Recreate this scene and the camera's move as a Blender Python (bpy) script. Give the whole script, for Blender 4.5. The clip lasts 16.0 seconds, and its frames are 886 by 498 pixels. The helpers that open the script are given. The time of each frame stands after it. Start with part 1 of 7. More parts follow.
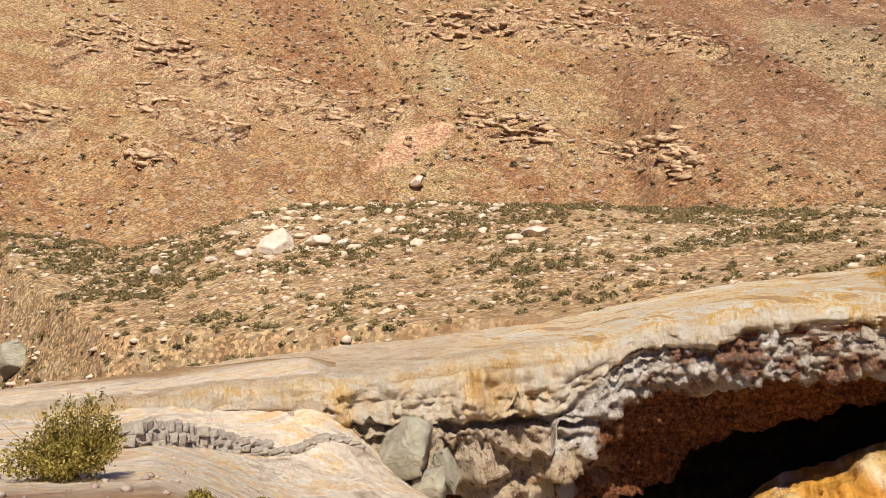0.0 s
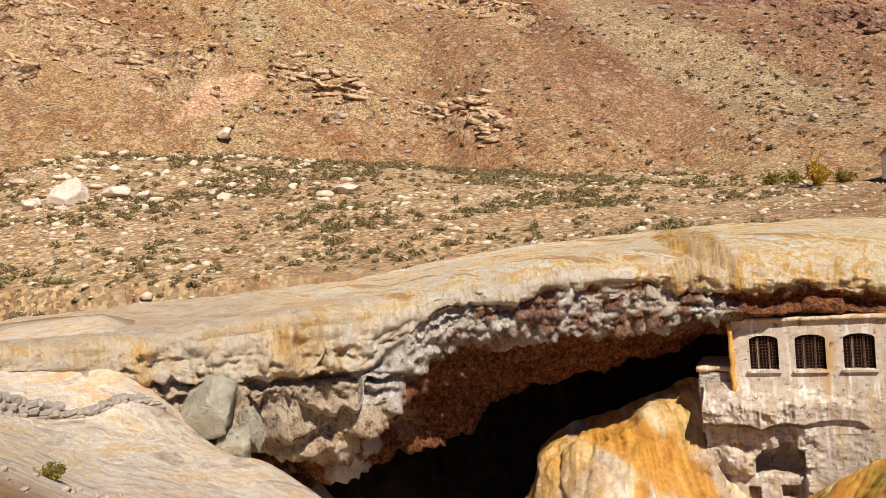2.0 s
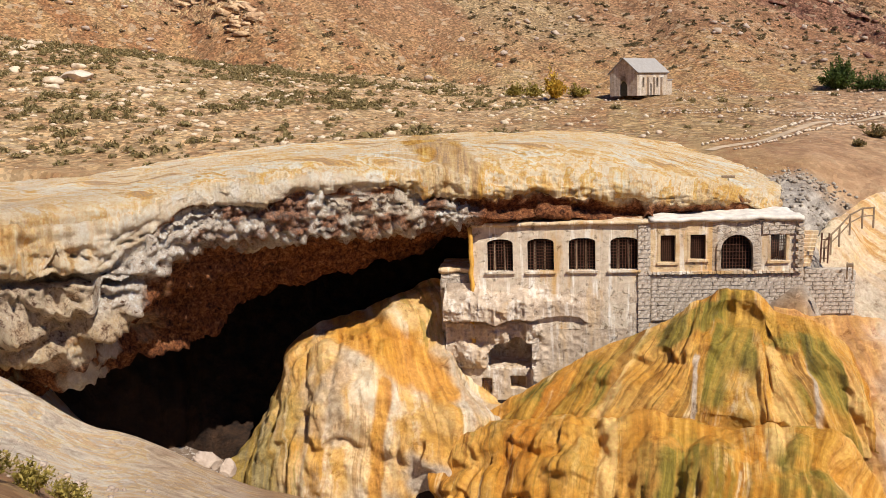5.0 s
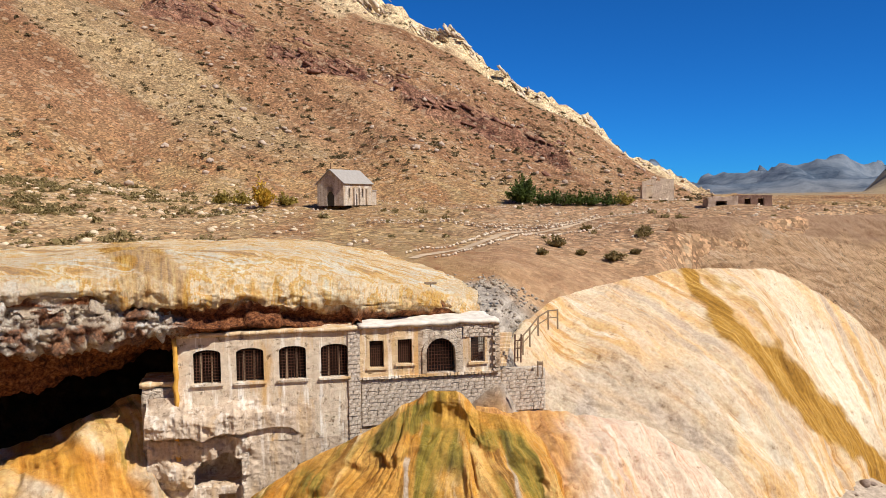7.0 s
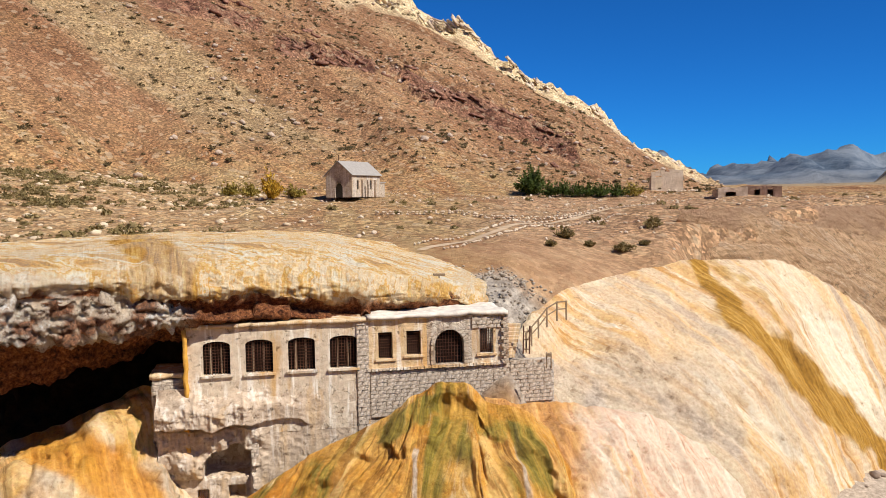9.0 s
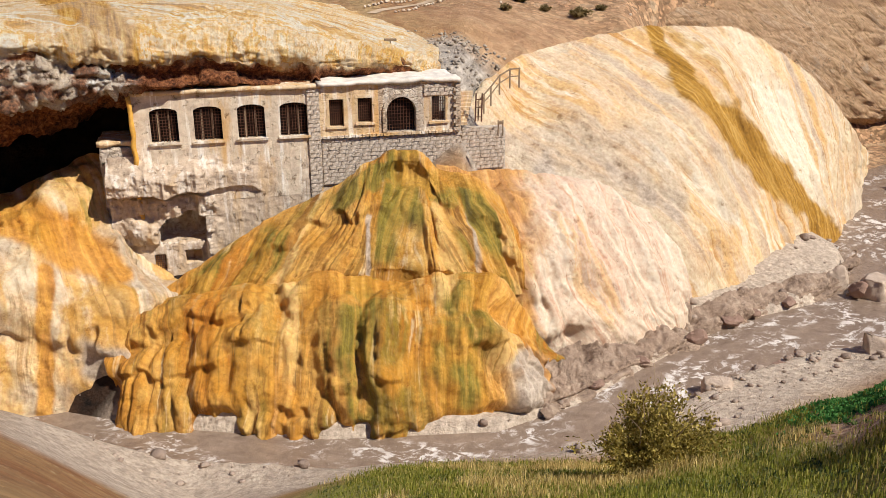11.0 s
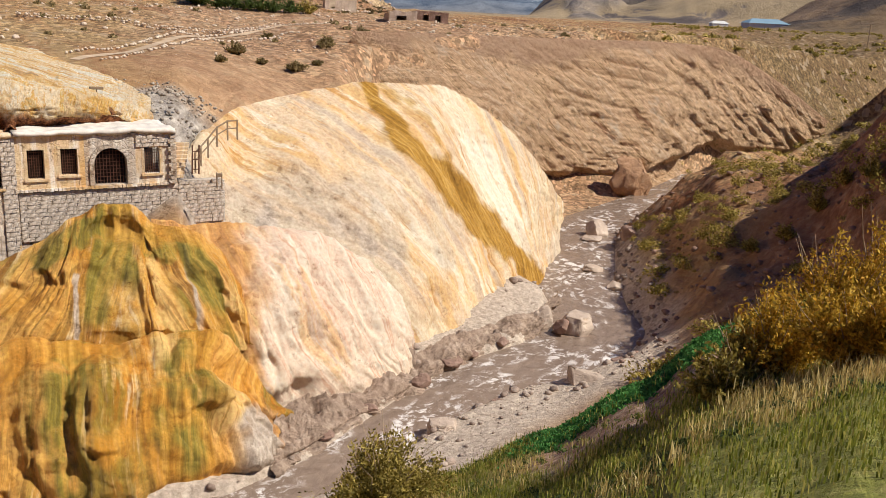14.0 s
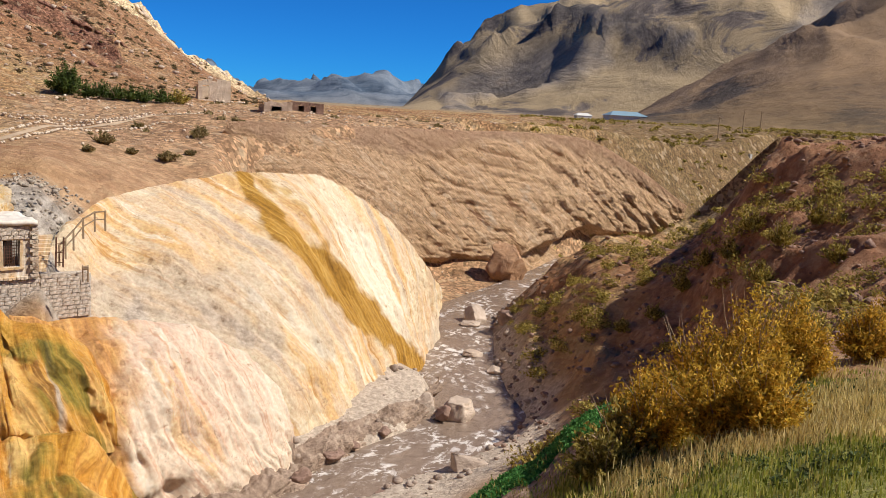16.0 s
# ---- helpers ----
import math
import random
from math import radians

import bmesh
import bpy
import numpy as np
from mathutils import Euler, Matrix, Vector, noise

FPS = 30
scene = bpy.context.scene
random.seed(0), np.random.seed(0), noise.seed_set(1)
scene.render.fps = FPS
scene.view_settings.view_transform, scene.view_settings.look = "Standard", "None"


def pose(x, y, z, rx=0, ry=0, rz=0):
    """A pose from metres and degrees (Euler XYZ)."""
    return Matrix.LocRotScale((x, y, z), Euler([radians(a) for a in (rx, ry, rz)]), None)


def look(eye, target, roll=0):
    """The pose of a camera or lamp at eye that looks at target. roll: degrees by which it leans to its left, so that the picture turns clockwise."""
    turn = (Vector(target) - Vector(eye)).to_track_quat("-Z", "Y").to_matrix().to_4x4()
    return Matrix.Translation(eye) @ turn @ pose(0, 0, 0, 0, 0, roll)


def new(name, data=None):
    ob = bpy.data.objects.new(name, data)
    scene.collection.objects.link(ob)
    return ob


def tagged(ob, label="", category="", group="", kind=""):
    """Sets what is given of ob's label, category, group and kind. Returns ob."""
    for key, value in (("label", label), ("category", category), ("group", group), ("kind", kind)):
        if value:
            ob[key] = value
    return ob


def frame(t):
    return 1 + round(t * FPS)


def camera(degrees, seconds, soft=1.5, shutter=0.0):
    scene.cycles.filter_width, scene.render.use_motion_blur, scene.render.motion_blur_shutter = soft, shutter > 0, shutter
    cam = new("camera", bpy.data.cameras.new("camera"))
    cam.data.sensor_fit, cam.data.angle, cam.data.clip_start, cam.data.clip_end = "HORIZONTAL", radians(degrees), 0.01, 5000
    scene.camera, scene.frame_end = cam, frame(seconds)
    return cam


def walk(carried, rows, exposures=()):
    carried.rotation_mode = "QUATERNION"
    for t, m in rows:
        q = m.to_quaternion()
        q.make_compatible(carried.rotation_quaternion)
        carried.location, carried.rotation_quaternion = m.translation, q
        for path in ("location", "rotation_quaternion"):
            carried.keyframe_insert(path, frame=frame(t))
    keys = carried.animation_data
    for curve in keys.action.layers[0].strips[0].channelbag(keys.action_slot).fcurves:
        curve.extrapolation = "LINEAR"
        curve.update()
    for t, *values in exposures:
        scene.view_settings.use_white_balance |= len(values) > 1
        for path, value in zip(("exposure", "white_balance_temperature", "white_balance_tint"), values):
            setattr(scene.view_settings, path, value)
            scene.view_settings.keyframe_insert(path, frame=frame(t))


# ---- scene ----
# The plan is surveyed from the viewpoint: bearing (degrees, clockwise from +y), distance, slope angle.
EYE_Z = 25.0
cam = camera(53.2, 16.0, soft=0.5)


def aim(bearing, tilt, roll):
    a, e = radians(bearing), radians(tilt)
    eye = Vector((0, 0, EYE_Z))
    return look(eye, eye + Vector((math.sin(a) * math.cos(e), math.cos(a) * math.cos(e), math.sin(e))), roll)


# seconds, bearing, tilt, roll
WALK = [
    (0.0, -45.56, 1.75, -5.98),
    (0.5, -42.26, 0.97, -5.59),
    (1.0, -40.02, -1.45, -5.67),
    (1.5, -38.15, -1.80, -5.49),
    (2.0, -33.64, -2.15, -4.85),
    (2.5, -30.40, -3.81, -4.55),
    (3.0, -27.73, -6.93, -4.37),
    (3.2, -26.99, -8.57, -4.21),
    (5.3, -17.12, -9.09, -1.87),
    (5.5, -16.67, -8.43, -1.73),
    (6.0, -11.38, -5.10, -1.43),
    (6.5, -3.15, -3.01, -1.15),
    (7.0, 1.00, -2.95, -0.90),
    (7.5, 0.75, -2.40, -1.01),
    (8.0, -0.11, -1.32, -0.86),
    (8.5, -0.13, -1.31, -0.93),
    (9.0, 0.44, -3.49, -1.02),
    (9.5, 1.27, -7.68, -1.01),
    (10.0, 1.33, -12.60, -1.12),
    (10.2, 1.34, -14.21, -1.06),
    (12.3, 11.56, -20.27, 1.46),
    (12.5, 13.04, -19.49, 1.66),
    (13.0, 17.60, -18.00, 2.54),
    (13.5, 20.71, -15.89, 2.96),
    (14.0, 21.81, -14.75, 2.86),
    (14.5, 22.55, -13.65, 2.73),
    (15.0, 25.09, -12.48, 2.83),
    (15.5, 27.95, -11.11, 3.01),
    (16.0, 29.49, -8.69, 3.11),
]
walk(cam, [(t, aim(a, e, r)) for t, a, e, r in WALK])

# ---- light ----
SUN_BEARING, SUN_HEIGHT = 124.0, 48.0
world = bpy.data.worlds.new("sky")
scene.world = world
world.use_nodes = True
wn = world.node_tree.nodes
sky = wn.new("ShaderNodeTexSky")
sky.sky_type, sky.sun_disc = "NISHITA", False
sky.sun_elevation, sky.sun_rotation = radians(SUN_HEIGHT), radians(SUN_BEARING)
sky.altitude, sky.dust_density, sky.air_density, sky.ozone_density = 2700, 0.0, 0.8, 6.0
tint = wn.new("ShaderNodeMix")
tint.data_type, tint.blend_type = "RGBA", "MULTIPLY"
tint.inputs[0].default_value, tint.inputs[7].default_value = 1.0, (0.15, 0.84, 1.52, 1)
world.node_tree.links.new(sky.outputs[0], tint.inputs[6])
world.node_tree.links.new(tint.outputs[2], wn["Background"].inputs[0])
wn["Background"].inputs[1].default_value = 0.061
sun = new("sun", bpy.data.lights.new("sun", "SUN"))
sun.data.energy, sun.data.angle, sun.data.color = 5.0, radians(0.53), (1.0, 0.95, 0.86)
sd = Vector((math.sin(radians(SUN_BEARING)) * math.cos(radians(SUN_HEIGHT)), math.cos(radians(SUN_BEARING)) * math.cos(radians(SUN_HEIGHT)), math.sin(radians(SUN_HEIGHT))))
sun.matrix_world = look(sd * 300, (0, 0, 0))
scene.view_settings.exposure = 0.26


# ---- numeric helpers ----
def vnoise(p, seed=0):
    """Smooth value noise in -1..1 for an (n, 3) array."""
    p = np.asarray(p)
    i = np.floor(p)
    f = (p - i).astype(np.float32)
    f = f * f * f * (f * (f * 6 - 15) + 10)
    i = i.astype(np.int64).astype(np.uint32)
    mul = (np.uint32(374761393), np.uint32(668265263), np.uint32(2147483647))
    at = [(i[..., k] * mul[k], i[..., k] * mul[k] + mul[k]) for k in range(3)]
    salt = np.uint32(seed * 1274126177 & 0xFFFFFFFF)
    thin = p.ndim > 1 and not f[..., 2].any()
    out = np.float32(0)
    for dx in (0, 1):
        wx = f[..., 0] if dx else 1 - f[..., 0]
        for dy in (0, 1):
            wxy = wx * (f[..., 1] if dy else 1 - f[..., 1])
            hxy = at[0][dx] + at[1][dy] + salt
            for dz in ((0,) if thin else (0, 1)):
                h = hxy + at[2][dz]
                h = (h ^ (h >> np.uint32(13))) * np.uint32(1274126177)
                h = ((h ^ (h >> np.uint32(16))) & np.uint32(0xFFFF)).astype(np.float32) / np.float32(32767.5) - np.float32(1)
                out = out + (wxy if thin else wxy * (f[..., 2] if dz else 1 - f[..., 2])) * h
    return out


def fbm(p, scale, octaves=4, seed=0, ridged=False):
    """Fractal noise; scale is the size in metres of the largest lumps, one number or three."""
    q = np.asarray(p, float) / np.asarray(scale, float)
    total, amp = 0, 1.0
    for o in range(octaves):
        n = vnoise(q, seed + o)
        total = total + amp * ((1 - 2 * np.abs(n)) if ridged else n)
        q = q * 2.03 + 17.3
        amp *= 0.5
    return total


def smooth(a, b, x):
    t = np.clip((x - a) / (b - a), 0, 1)
    return t * t * (3 - 2 * t)


def place(bearing, dist, slope):
    """A point from its bearing, distance and slope angle as seen from the viewpoint."""
    a = radians(bearing)
    return (dist * math.sin(a), dist * math.cos(a), EYE_Z + dist * math.tan(radians(slope)))


def flat(bearing, dist, z):
    a = radians(bearing)
    return (dist * math.sin(a), dist * math.cos(a), z)


def survey(g):
    """Bearing and slope angle of points as seen from the viewpoint."""
    r = np.hypot(g[..., 0], g[..., 1])
    return np.degrees(np.arctan2(g[..., 0], g[..., 1])), np.degrees(np.arctan2(g[..., 2] - EYE_Z, r))


def near_line(a, b, pts, width):
    """1 on a line of (a, b, relative width) points, fading to 0 at its edge."""
    best = np.full(a.shape, 9.0)
    for (a0, b0, w0), (a1, b1, w1) in zip(pts[:-1], pts[1:]):
        da, db = a1 - a0, b1 - b0
        t = np.clip(((a - a0) * da + (b - b0) * db) / (da * da + db * db), 0, 1)
        best = np.minimum(best, np.hypot(a - a0 - t * da, b - b0 - t * db) / (width * (w0 + t * (w1 - w0))))
    return smooth(1.0, 0.6, best)


def spline(k, n):
    """Weights (n x k) of a smooth monotone-ish spline through k knots."""
    w = np.zeros((n, k))
    for j, s in enumerate(np.linspace(0, k - 1, n)):
        i = min(int(s), k - 2)
        t = s - i
        t2, t3 = t * t, t * t * t
        c = ((-t3 + 2 * t2 - t) / 2, (3 * t3 - 5 * t2 + 2) / 2, (-3 * t3 + 4 * t2 + t) / 2, (t3 - t2) / 2)
        for d, v in zip((-1, 0, 1, 2), c):
            w[j, min(max(i + d, 0), k - 1)] += v
    return w


def grid_normals(g):
    du = np.gradient(g, axis=0)
    dv = np.gradient(g, axis=1)
    n = np.cross(du, dv)
    return n / np.maximum(np.linalg.norm(n, axis=-1, keepdims=True), 1e-9)


def grid_mesh(name, g, material, parent=None, uv=None, label="", wrap=False, smooth_shade=True, masks=None):
    """One mesh object from a grid of points (rows x columns x 3)."""
    nu, nv = g.shape[:2]
    idx = np.arange(nu * nv).reshape(nu, nv)
    if wrap:
        idx = np.concatenate([idx, idx[:, :1]], 1)
    a, b, c, d = idx[:-1, :-1], idx[1:, :-1], idx[1:, 1:], idx[:-1, 1:]
    quads = np.stack([a, b, c, d], -1).reshape(-1, 4)
    me = bpy.data.meshes.new(name)
    me.vertices.add(nu * nv)
    me.vertices.foreach_set("co", np.ascontiguousarray(g, np.float32).reshape(-1))
    me.loops.add(quads.size)
    me.loops.foreach_set("vertex_index", quads.reshape(-1).astype(np.int32))
    me.polygons.add(len(quads))
    me.polygons.foreach_set("loop_start", np.arange(0, quads.size, 4, dtype=np.int32))
    me.update(calc_edges=True)
    me.polygons.foreach_set("use_smooth", np.full(len(quads), smooth_shade))
    if uv is not None:
        layer = me.uv_layers.new(name="flow")
        layer.data.foreach_set("uv", uv.reshape(-1, 2)[quads.reshape(-1)].astype(np.float32).reshape(-1))
    for key, val in (masks or {}).items():
        at = me.attributes.new(key, "FLOAT", "POINT")
        at.data.foreach_set("value", np.ascontiguousarray(val, np.float32).reshape(-1))
    me.materials.append(material)
    ob = new(name, me)
    if parent:
        ob.parent = parent
    if label:
        tagged(ob, label)
    return ob


def loft(name, sections, nu, nv, material, relief=None, parent=None, label="", wrap=False, masks=None, shear=(0.0, 0.0)):
    """A skin over sections (each a list of points from top to foot), given relief along its normals."""
    k = np.array(sections, float)
    g = np.einsum("ua,abc->ubc", spline(k.shape[0], nu), k)
    g = np.einsum("vb,ubc->uvc", spline(k.shape[1], nv), g)
    du = np.linalg.norm(np.diff(g, axis=0, prepend=g[:1]), axis=-1).cumsum(0)
    dv = np.linalg.norm(np.diff(g, axis=1, prepend=g[:, :1]), axis=-1).cumsum(1)
    uv = np.stack([np.repeat(du.mean(1, keepdims=True), nv, 1), dv], -1)
    u = np.linspace(0, 1, nu)[:, None] + 0 * dv
    v = np.linspace(0, 1, nv)[None, :] + 0 * dv
    uv[..., 0] -= uv[..., 1] * (shear[0] + (shear[1] - shear[0]) * u)
    painted = {k: fn(g, uv, u, v) for k, fn in (masks or {}).items()}
    if relief is not None:
        n = -grid_normals(g)
        g = g + n * relief(g, uv, u, v)[..., None]
    return grid_mesh(name, g, material, parent, uv, label, wrap, True, painted)


# ---- materials ----
class Nodes:
    """Short hand for building a node material."""

    def __init__(self, name, rough=0.9):
        self.m = bpy.data.materials.new(name)
        self.m.use_nodes = True
        self.t = self.m.node_tree
        self.bsdf = self.t.nodes["Principled BSDF"]
        self.bsdf.inputs["Roughness"].default_value = rough
        self.bsdf.inputs["Specular IOR Level"].default_value = 0.25
        self.co = self.t.nodes.new("ShaderNodeTexCoord")

    def node(self, kind, **ins):
        n = self.t.nodes.new(kind)
        for k, v in ins.items():
            self.put(n.inputs[k.replace("_", " ")], v)
        return n

    def put(self, socket, v):
        if isinstance(v, bpy.types.NodeSocket):
            self.t.links.new(v, socket)
        elif isinstance(v, tuple) and len(v) == 3 and socket.type == "RGBA":
            socket.default_value = (*v, 1)
        else:
            socket.default_value = v

    def coords(self, scale=(1, 1, 1), uv=False, turn=(0, 0, 0)):
        n = self.node("ShaderNodeMapping", Vector=self.co.outputs["UV" if uv else "Object"])
        n.inputs["Scale"].default_value = scale
        n.inputs["Rotation"].default_value = turn
        return n.outputs[0]

    def laid(self, size, turn):
        """Coordinates along turned axes, in units of size metres."""
        n = self.node("ShaderNodeMapping", Vector=self.co.outputs["Object"])
        n.vector_type = "TEXTURE"
        n.inputs["Scale"].default_value = size
        n.inputs["Rotation"].default_value = turn
        return n.outputs[0]

    def noise(self, vec, scale=1.0, detail=4.0, rough=0.6, distort=0.0):
        return self.node("ShaderNodeTexNoise", Vector=vec, Scale=scale, Detail=detail, Roughness=rough, Distortion=distort).outputs[0]

    def cells(self, vec, scale, out="Distance", feature="F1"):
        n = self.node("ShaderNodeTexVoronoi", Vector=vec, Scale=scale)
        n.feature = feature
        return n.outputs[out]

    def ramp(self, fac, *stops):
        n = self.node("ShaderNodeValToRGB", Fac=fac)
        e = n.color_ramp.elements
        while len(e) < len(stops):
            e.new(0.5)
        for el, (pos, c) in zip(e, stops):
            el.position = pos
            el.color = (*c, 1) if isinstance(c, tuple) else (c, c, c, 1)
        return n.outputs[0]

    def mix(self, fac, a, b, kind="MIX"):
        n = self.t.nodes.new("ShaderNodeMix")
        n.data_type, n.blend_type = "RGBA", kind
        self.put(n.inputs[0], fac)
        self.put(n.inputs[6], a)
        self.put(n.inputs[7], b)
        return n.outputs[2]

    def math(self, op, a, b=0.5, c=None):
        n = self.t.nodes.new("ShaderNodeMath")
        n.operation = op
        self.put(n.inputs[0], a)
        self.put(n.inputs[1], b)
        if c is not None:
            self.put(n.inputs[2], c)
        return n.outputs[0]

    def attr(self, name):
        n = self.t.nodes.new("ShaderNodeAttribute")
        n.attribute_name = name
        return n.outputs["Fac"]

    def chance(self):
        return self.t.nodes.new("ShaderNodeObjectInfo").outputs["Random"]

    def island(self):
        return self.t.nodes.new("ShaderNodeNewGeometry").outputs["Random Per Island"]

    def bump(self, height, strength=0.5, dist=0.1):
        n = self.node("ShaderNodeBump", Height=height, Strength=strength, Distance=dist)
        self.t.links.new(n.outputs[0], self.bsdf.inputs["Normal"])

    def done(self, colour, rough=None):
        self.put(self.bsdf.inputs["Base Color"], colour)
        if rough is not None:
            self.put(self.bsdf.inputs["Roughness"], rough)
        return self.m


def earth_material():
    n = Nodes("dry_earth", 0.95)
    o = n.coords()
    slant = n.laid((130, 90, 17), (0, radians(37), 0))
    big = n.noise(slant, 1.0, 7, 0.66, 0.5)
    col = n.ramp(big, (0.3, (0.2, 0.085, 0.042)), (0.4, (0.3, 0.145, 0.07)), (0.46, (0.4, 0.25, 0.125)), (0.51, (0.3, 0.15, 0.075)), (0.57, (0.42, 0.3, 0.16)), (0.63, (0.34, 0.19, 0.095)), (0.72, (0.4, 0.31, 0.18)))
    mid = n.noise(o, 0.16, 7, 0.68)
    col = n.mix(n.ramp(mid, (0.44, 0.0), (0.68, 0.5)), col, (0.46, 0.33, 0.19))
    col = n.mix(n.ramp(n.noise(o, 0.42, 7, 0.75), (0.52, 0.0), (0.64, 0.5)), col, (0.23, 0.11, 0.055))
    col = n.mix(n.ramp(n.noise(o, 0.9, 6, 0.75), (0.58, 0.0), (0.66, 0.6)), col, (0.56, 0.44, 0.28))
    col = n.mix(n.attr("tan"), col, n.ramp(n.noise(o, 0.35, 8, 0.72), (0.36, (0.34, 0.2, 0.11)), (0.5, (0.52, 0.37, 0.22)), (0.64, (0.68, 0.54, 0.36))))
    col = n.mix(n.attr("ruddy"), col, n.ramp(n.noise(slant, 2.2, 8, 0.7), (0.36, (0.16, 0.075, 0.042)), (0.5, (0.28, 0.15, 0.09)), (0.64, (0.37, 0.24, 0.145))))
    col = n.mix(n.attr("scree"), col, n.ramp(mid, (0.35, (0.29, 0.22, 0.125)), (0.65, (0.48, 0.4, 0.25))))
    strata = n.noise(n.laid((9, 9, 1.8), (0.5, 0.35, 0)), 1.0, 7, 0.7, 0.4)
    rcol = n.ramp(strata, (0.38, (0.15, 0.07, 0.04)), (0.44, (0.54, 0.34, 0.2)), (0.52, (0.76, 0.55, 0.34)), (0.58, (0.56, 0.32, 0.19)), (0.66, (0.78, 0.6, 0.4)))
    col = n.mix(n.attr("rock"), col, rcol)
    col = n.mix(n.attr("slide"), col, n.ramp(strata, (0.4, (0.52, 0.3, 0.19)), (0.6, (0.74, 0.5, 0.34))))
    col = n.mix(n.attr("maroon"), col, n.ramp(strata, (0.34, (0.09, 0.035, 0.03)), (0.5, (0.26, 0.11, 0.085)), (0.64, (0.36, 0.2, 0.15))))
    col = n.mix(n.attr("pale"), col, n.ramp(strata, (0.34, (0.36, 0.27, 0.17)), (0.5, (0.7, 0.58, 0.4)), (0.65, (0.85, 0.75, 0.56))))
    crag = n.noise(n.coords((0.006, 0.006, 0.009)), 1.0, 9, 0.68, 0.6)
    col = n.mix(n.attr("far"), col, n.ramp(crag, (0.36, (0.07, 0.06, 0.065)), (0.42, (0.15, 0.125, 0.12)), (0.45, (0.29, 0.225, 0.15)), (0.56, (0.36, 0.28, 0.185)), (0.63, (0.27, 0.21, 0.14))))
    col = n.mix(n.attr("crags"), col, n.ramp(crag, (0.38, (0.09, 0.078, 0.08)), (0.5, (0.2, 0.17, 0.16)), (0.6, (0.3, 0.245, 0.2))))
    # Air haze is mixed into the rock colour as blue.
    col = n.mix(n.attr("painted_haze"), col, n.ramp(crag, (0.4, (0.05, 0.08, 0.14)), (0.6, (0.17, 0.21, 0.29))))
    col = n.mix(n.attr("russet"), col, n.ramp(crag, (0.4, (0.05, 0.04, 0.04)), (0.47, (0.17, 0.11, 0.075)), (0.6, (0.26, 0.17, 0.11))))
    col = n.mix(n.attr("olive"), col, n.ramp(mid, (0.3, (0.08, 0.056, 0.026)), (0.55, (0.17, 0.12, 0.06)), (0.7, (0.25, 0.17, 0.1))))
    col = n.mix(1.0, col, (0.99, 0.93, 0.79), "MULTIPLY")
    col = n.mix(n.attr("terrace"), col, n.ramp(n.noise(o, 0.3, 8, 0.72), (0.35, (0.29, 0.16, 0.085)), (0.5, (0.42, 0.25, 0.14)), (0.65, (0.53, 0.35, 0.2))))
    gravel = n.ramp(n.noise(o, 3.0, 7, 0.72), (0.32, (0.34, 0.26, 0.195)), (0.68, (0.68, 0.56, 0.44)))
    col = n.mix(n.attr("gravel"), col, gravel)
    grass = n.ramp(n.noise(o, 2.5, 6, 0.75), (0.3, (0.13, 0.13, 0.028)), (0.5, (0.26, 0.26, 0.05)), (0.7, (0.42, 0.36, 0.12)))
    col = n.mix(n.attr("grass"), col, grass)
    col = n.mix(n.attr("redbank"), col, n.ramp(n.noise(o, 0.5, 7, 0.72), (0.35, (0.14, 0.06, 0.03)), (0.5, (0.29, 0.135, 0.072)), (0.66, (0.4, 0.25, 0.15))))
    col = n.mix(n.attr("soil"), col, n.ramp(n.noise(o, 2.5, 6, 0.75), (0.35, (0.2, 0.1, 0.06)), (0.5, (0.36, 0.22, 0.14)), (0.66, (0.52, 0.38, 0.28))))
    # Ground inside the cave is painted near black for its shade.
    col = n.mix(n.attr("wet_or_shade"), col, n.ramp(n.noise(o, 0.8, 7, 0.7), (0.35, (0.008, 0.005, 0.004)), (0.65, (0.06, 0.03, 0.016))))
    col = n.mix(n.attr("slate"), col, n.ramp(n.noise(n.laid((3.5, 3.5, 0.5), (0.1, 0.1, 0)), 1.0, 8, 0.72), (0.36, (0.2, 0.165, 0.13)), (0.5, (0.38, 0.32, 0.26)), (0.64, (0.56, 0.48, 0.39))))
    col = n.mix(n.attr("crustway"), col, n.ramp(n.noise(n.coords((0.5, 0.25, 0.5), turn=(0, 0, 0.5)), 1.0, 8, 0.7, 1.0), (0.32, (0.44, 0.32, 0.22)), (0.43, (0.64, 0.5, 0.36)), (0.5, (0.78, 0.65, 0.49)), (0.56, (0.74, 0.5, 0.24)), (0.61, (0.64, 0.51, 0.38)), (0.7, (0.86, 0.77, 0.63))))
    speck = n.cells(o, 2.2, "Color")
    g = n.node("ShaderNodeRGBToBW", Color=speck).outputs[0]
    col = n.mix(n.math("ADD", 0.2, n.math("MULTIPLY", n.attr("hill"), 0.55)), col, n.ramp(g, (0.22, 0.2), (0.55, 0.5), (0.9, 0.95)), "OVERLAY")
    pebble = n.node("ShaderNodeRGBToBW", Color=n.cells(o, 0.8, "Color")).outputs[0]
    col = n.mix(n.math("MULTIPLY", n.attr("hill"), n.ramp(pebble, (0.78, 0.0), (0.82, 0.45))), col, (0.56, 0.42, 0.27))
    col = n.mix(n.math("MULTIPLY", n.attr("hill"), n.ramp(pebble, (0.2, 0.4), (0.24, 0.0))), col, (0.2, 0.115, 0.06))
    h = n.math("MULTIPLY", n.math("ADD", n.noise(o, 1.2, 8, 0.7), n.math("MULTIPLY", g, 0.4)), 0.4)
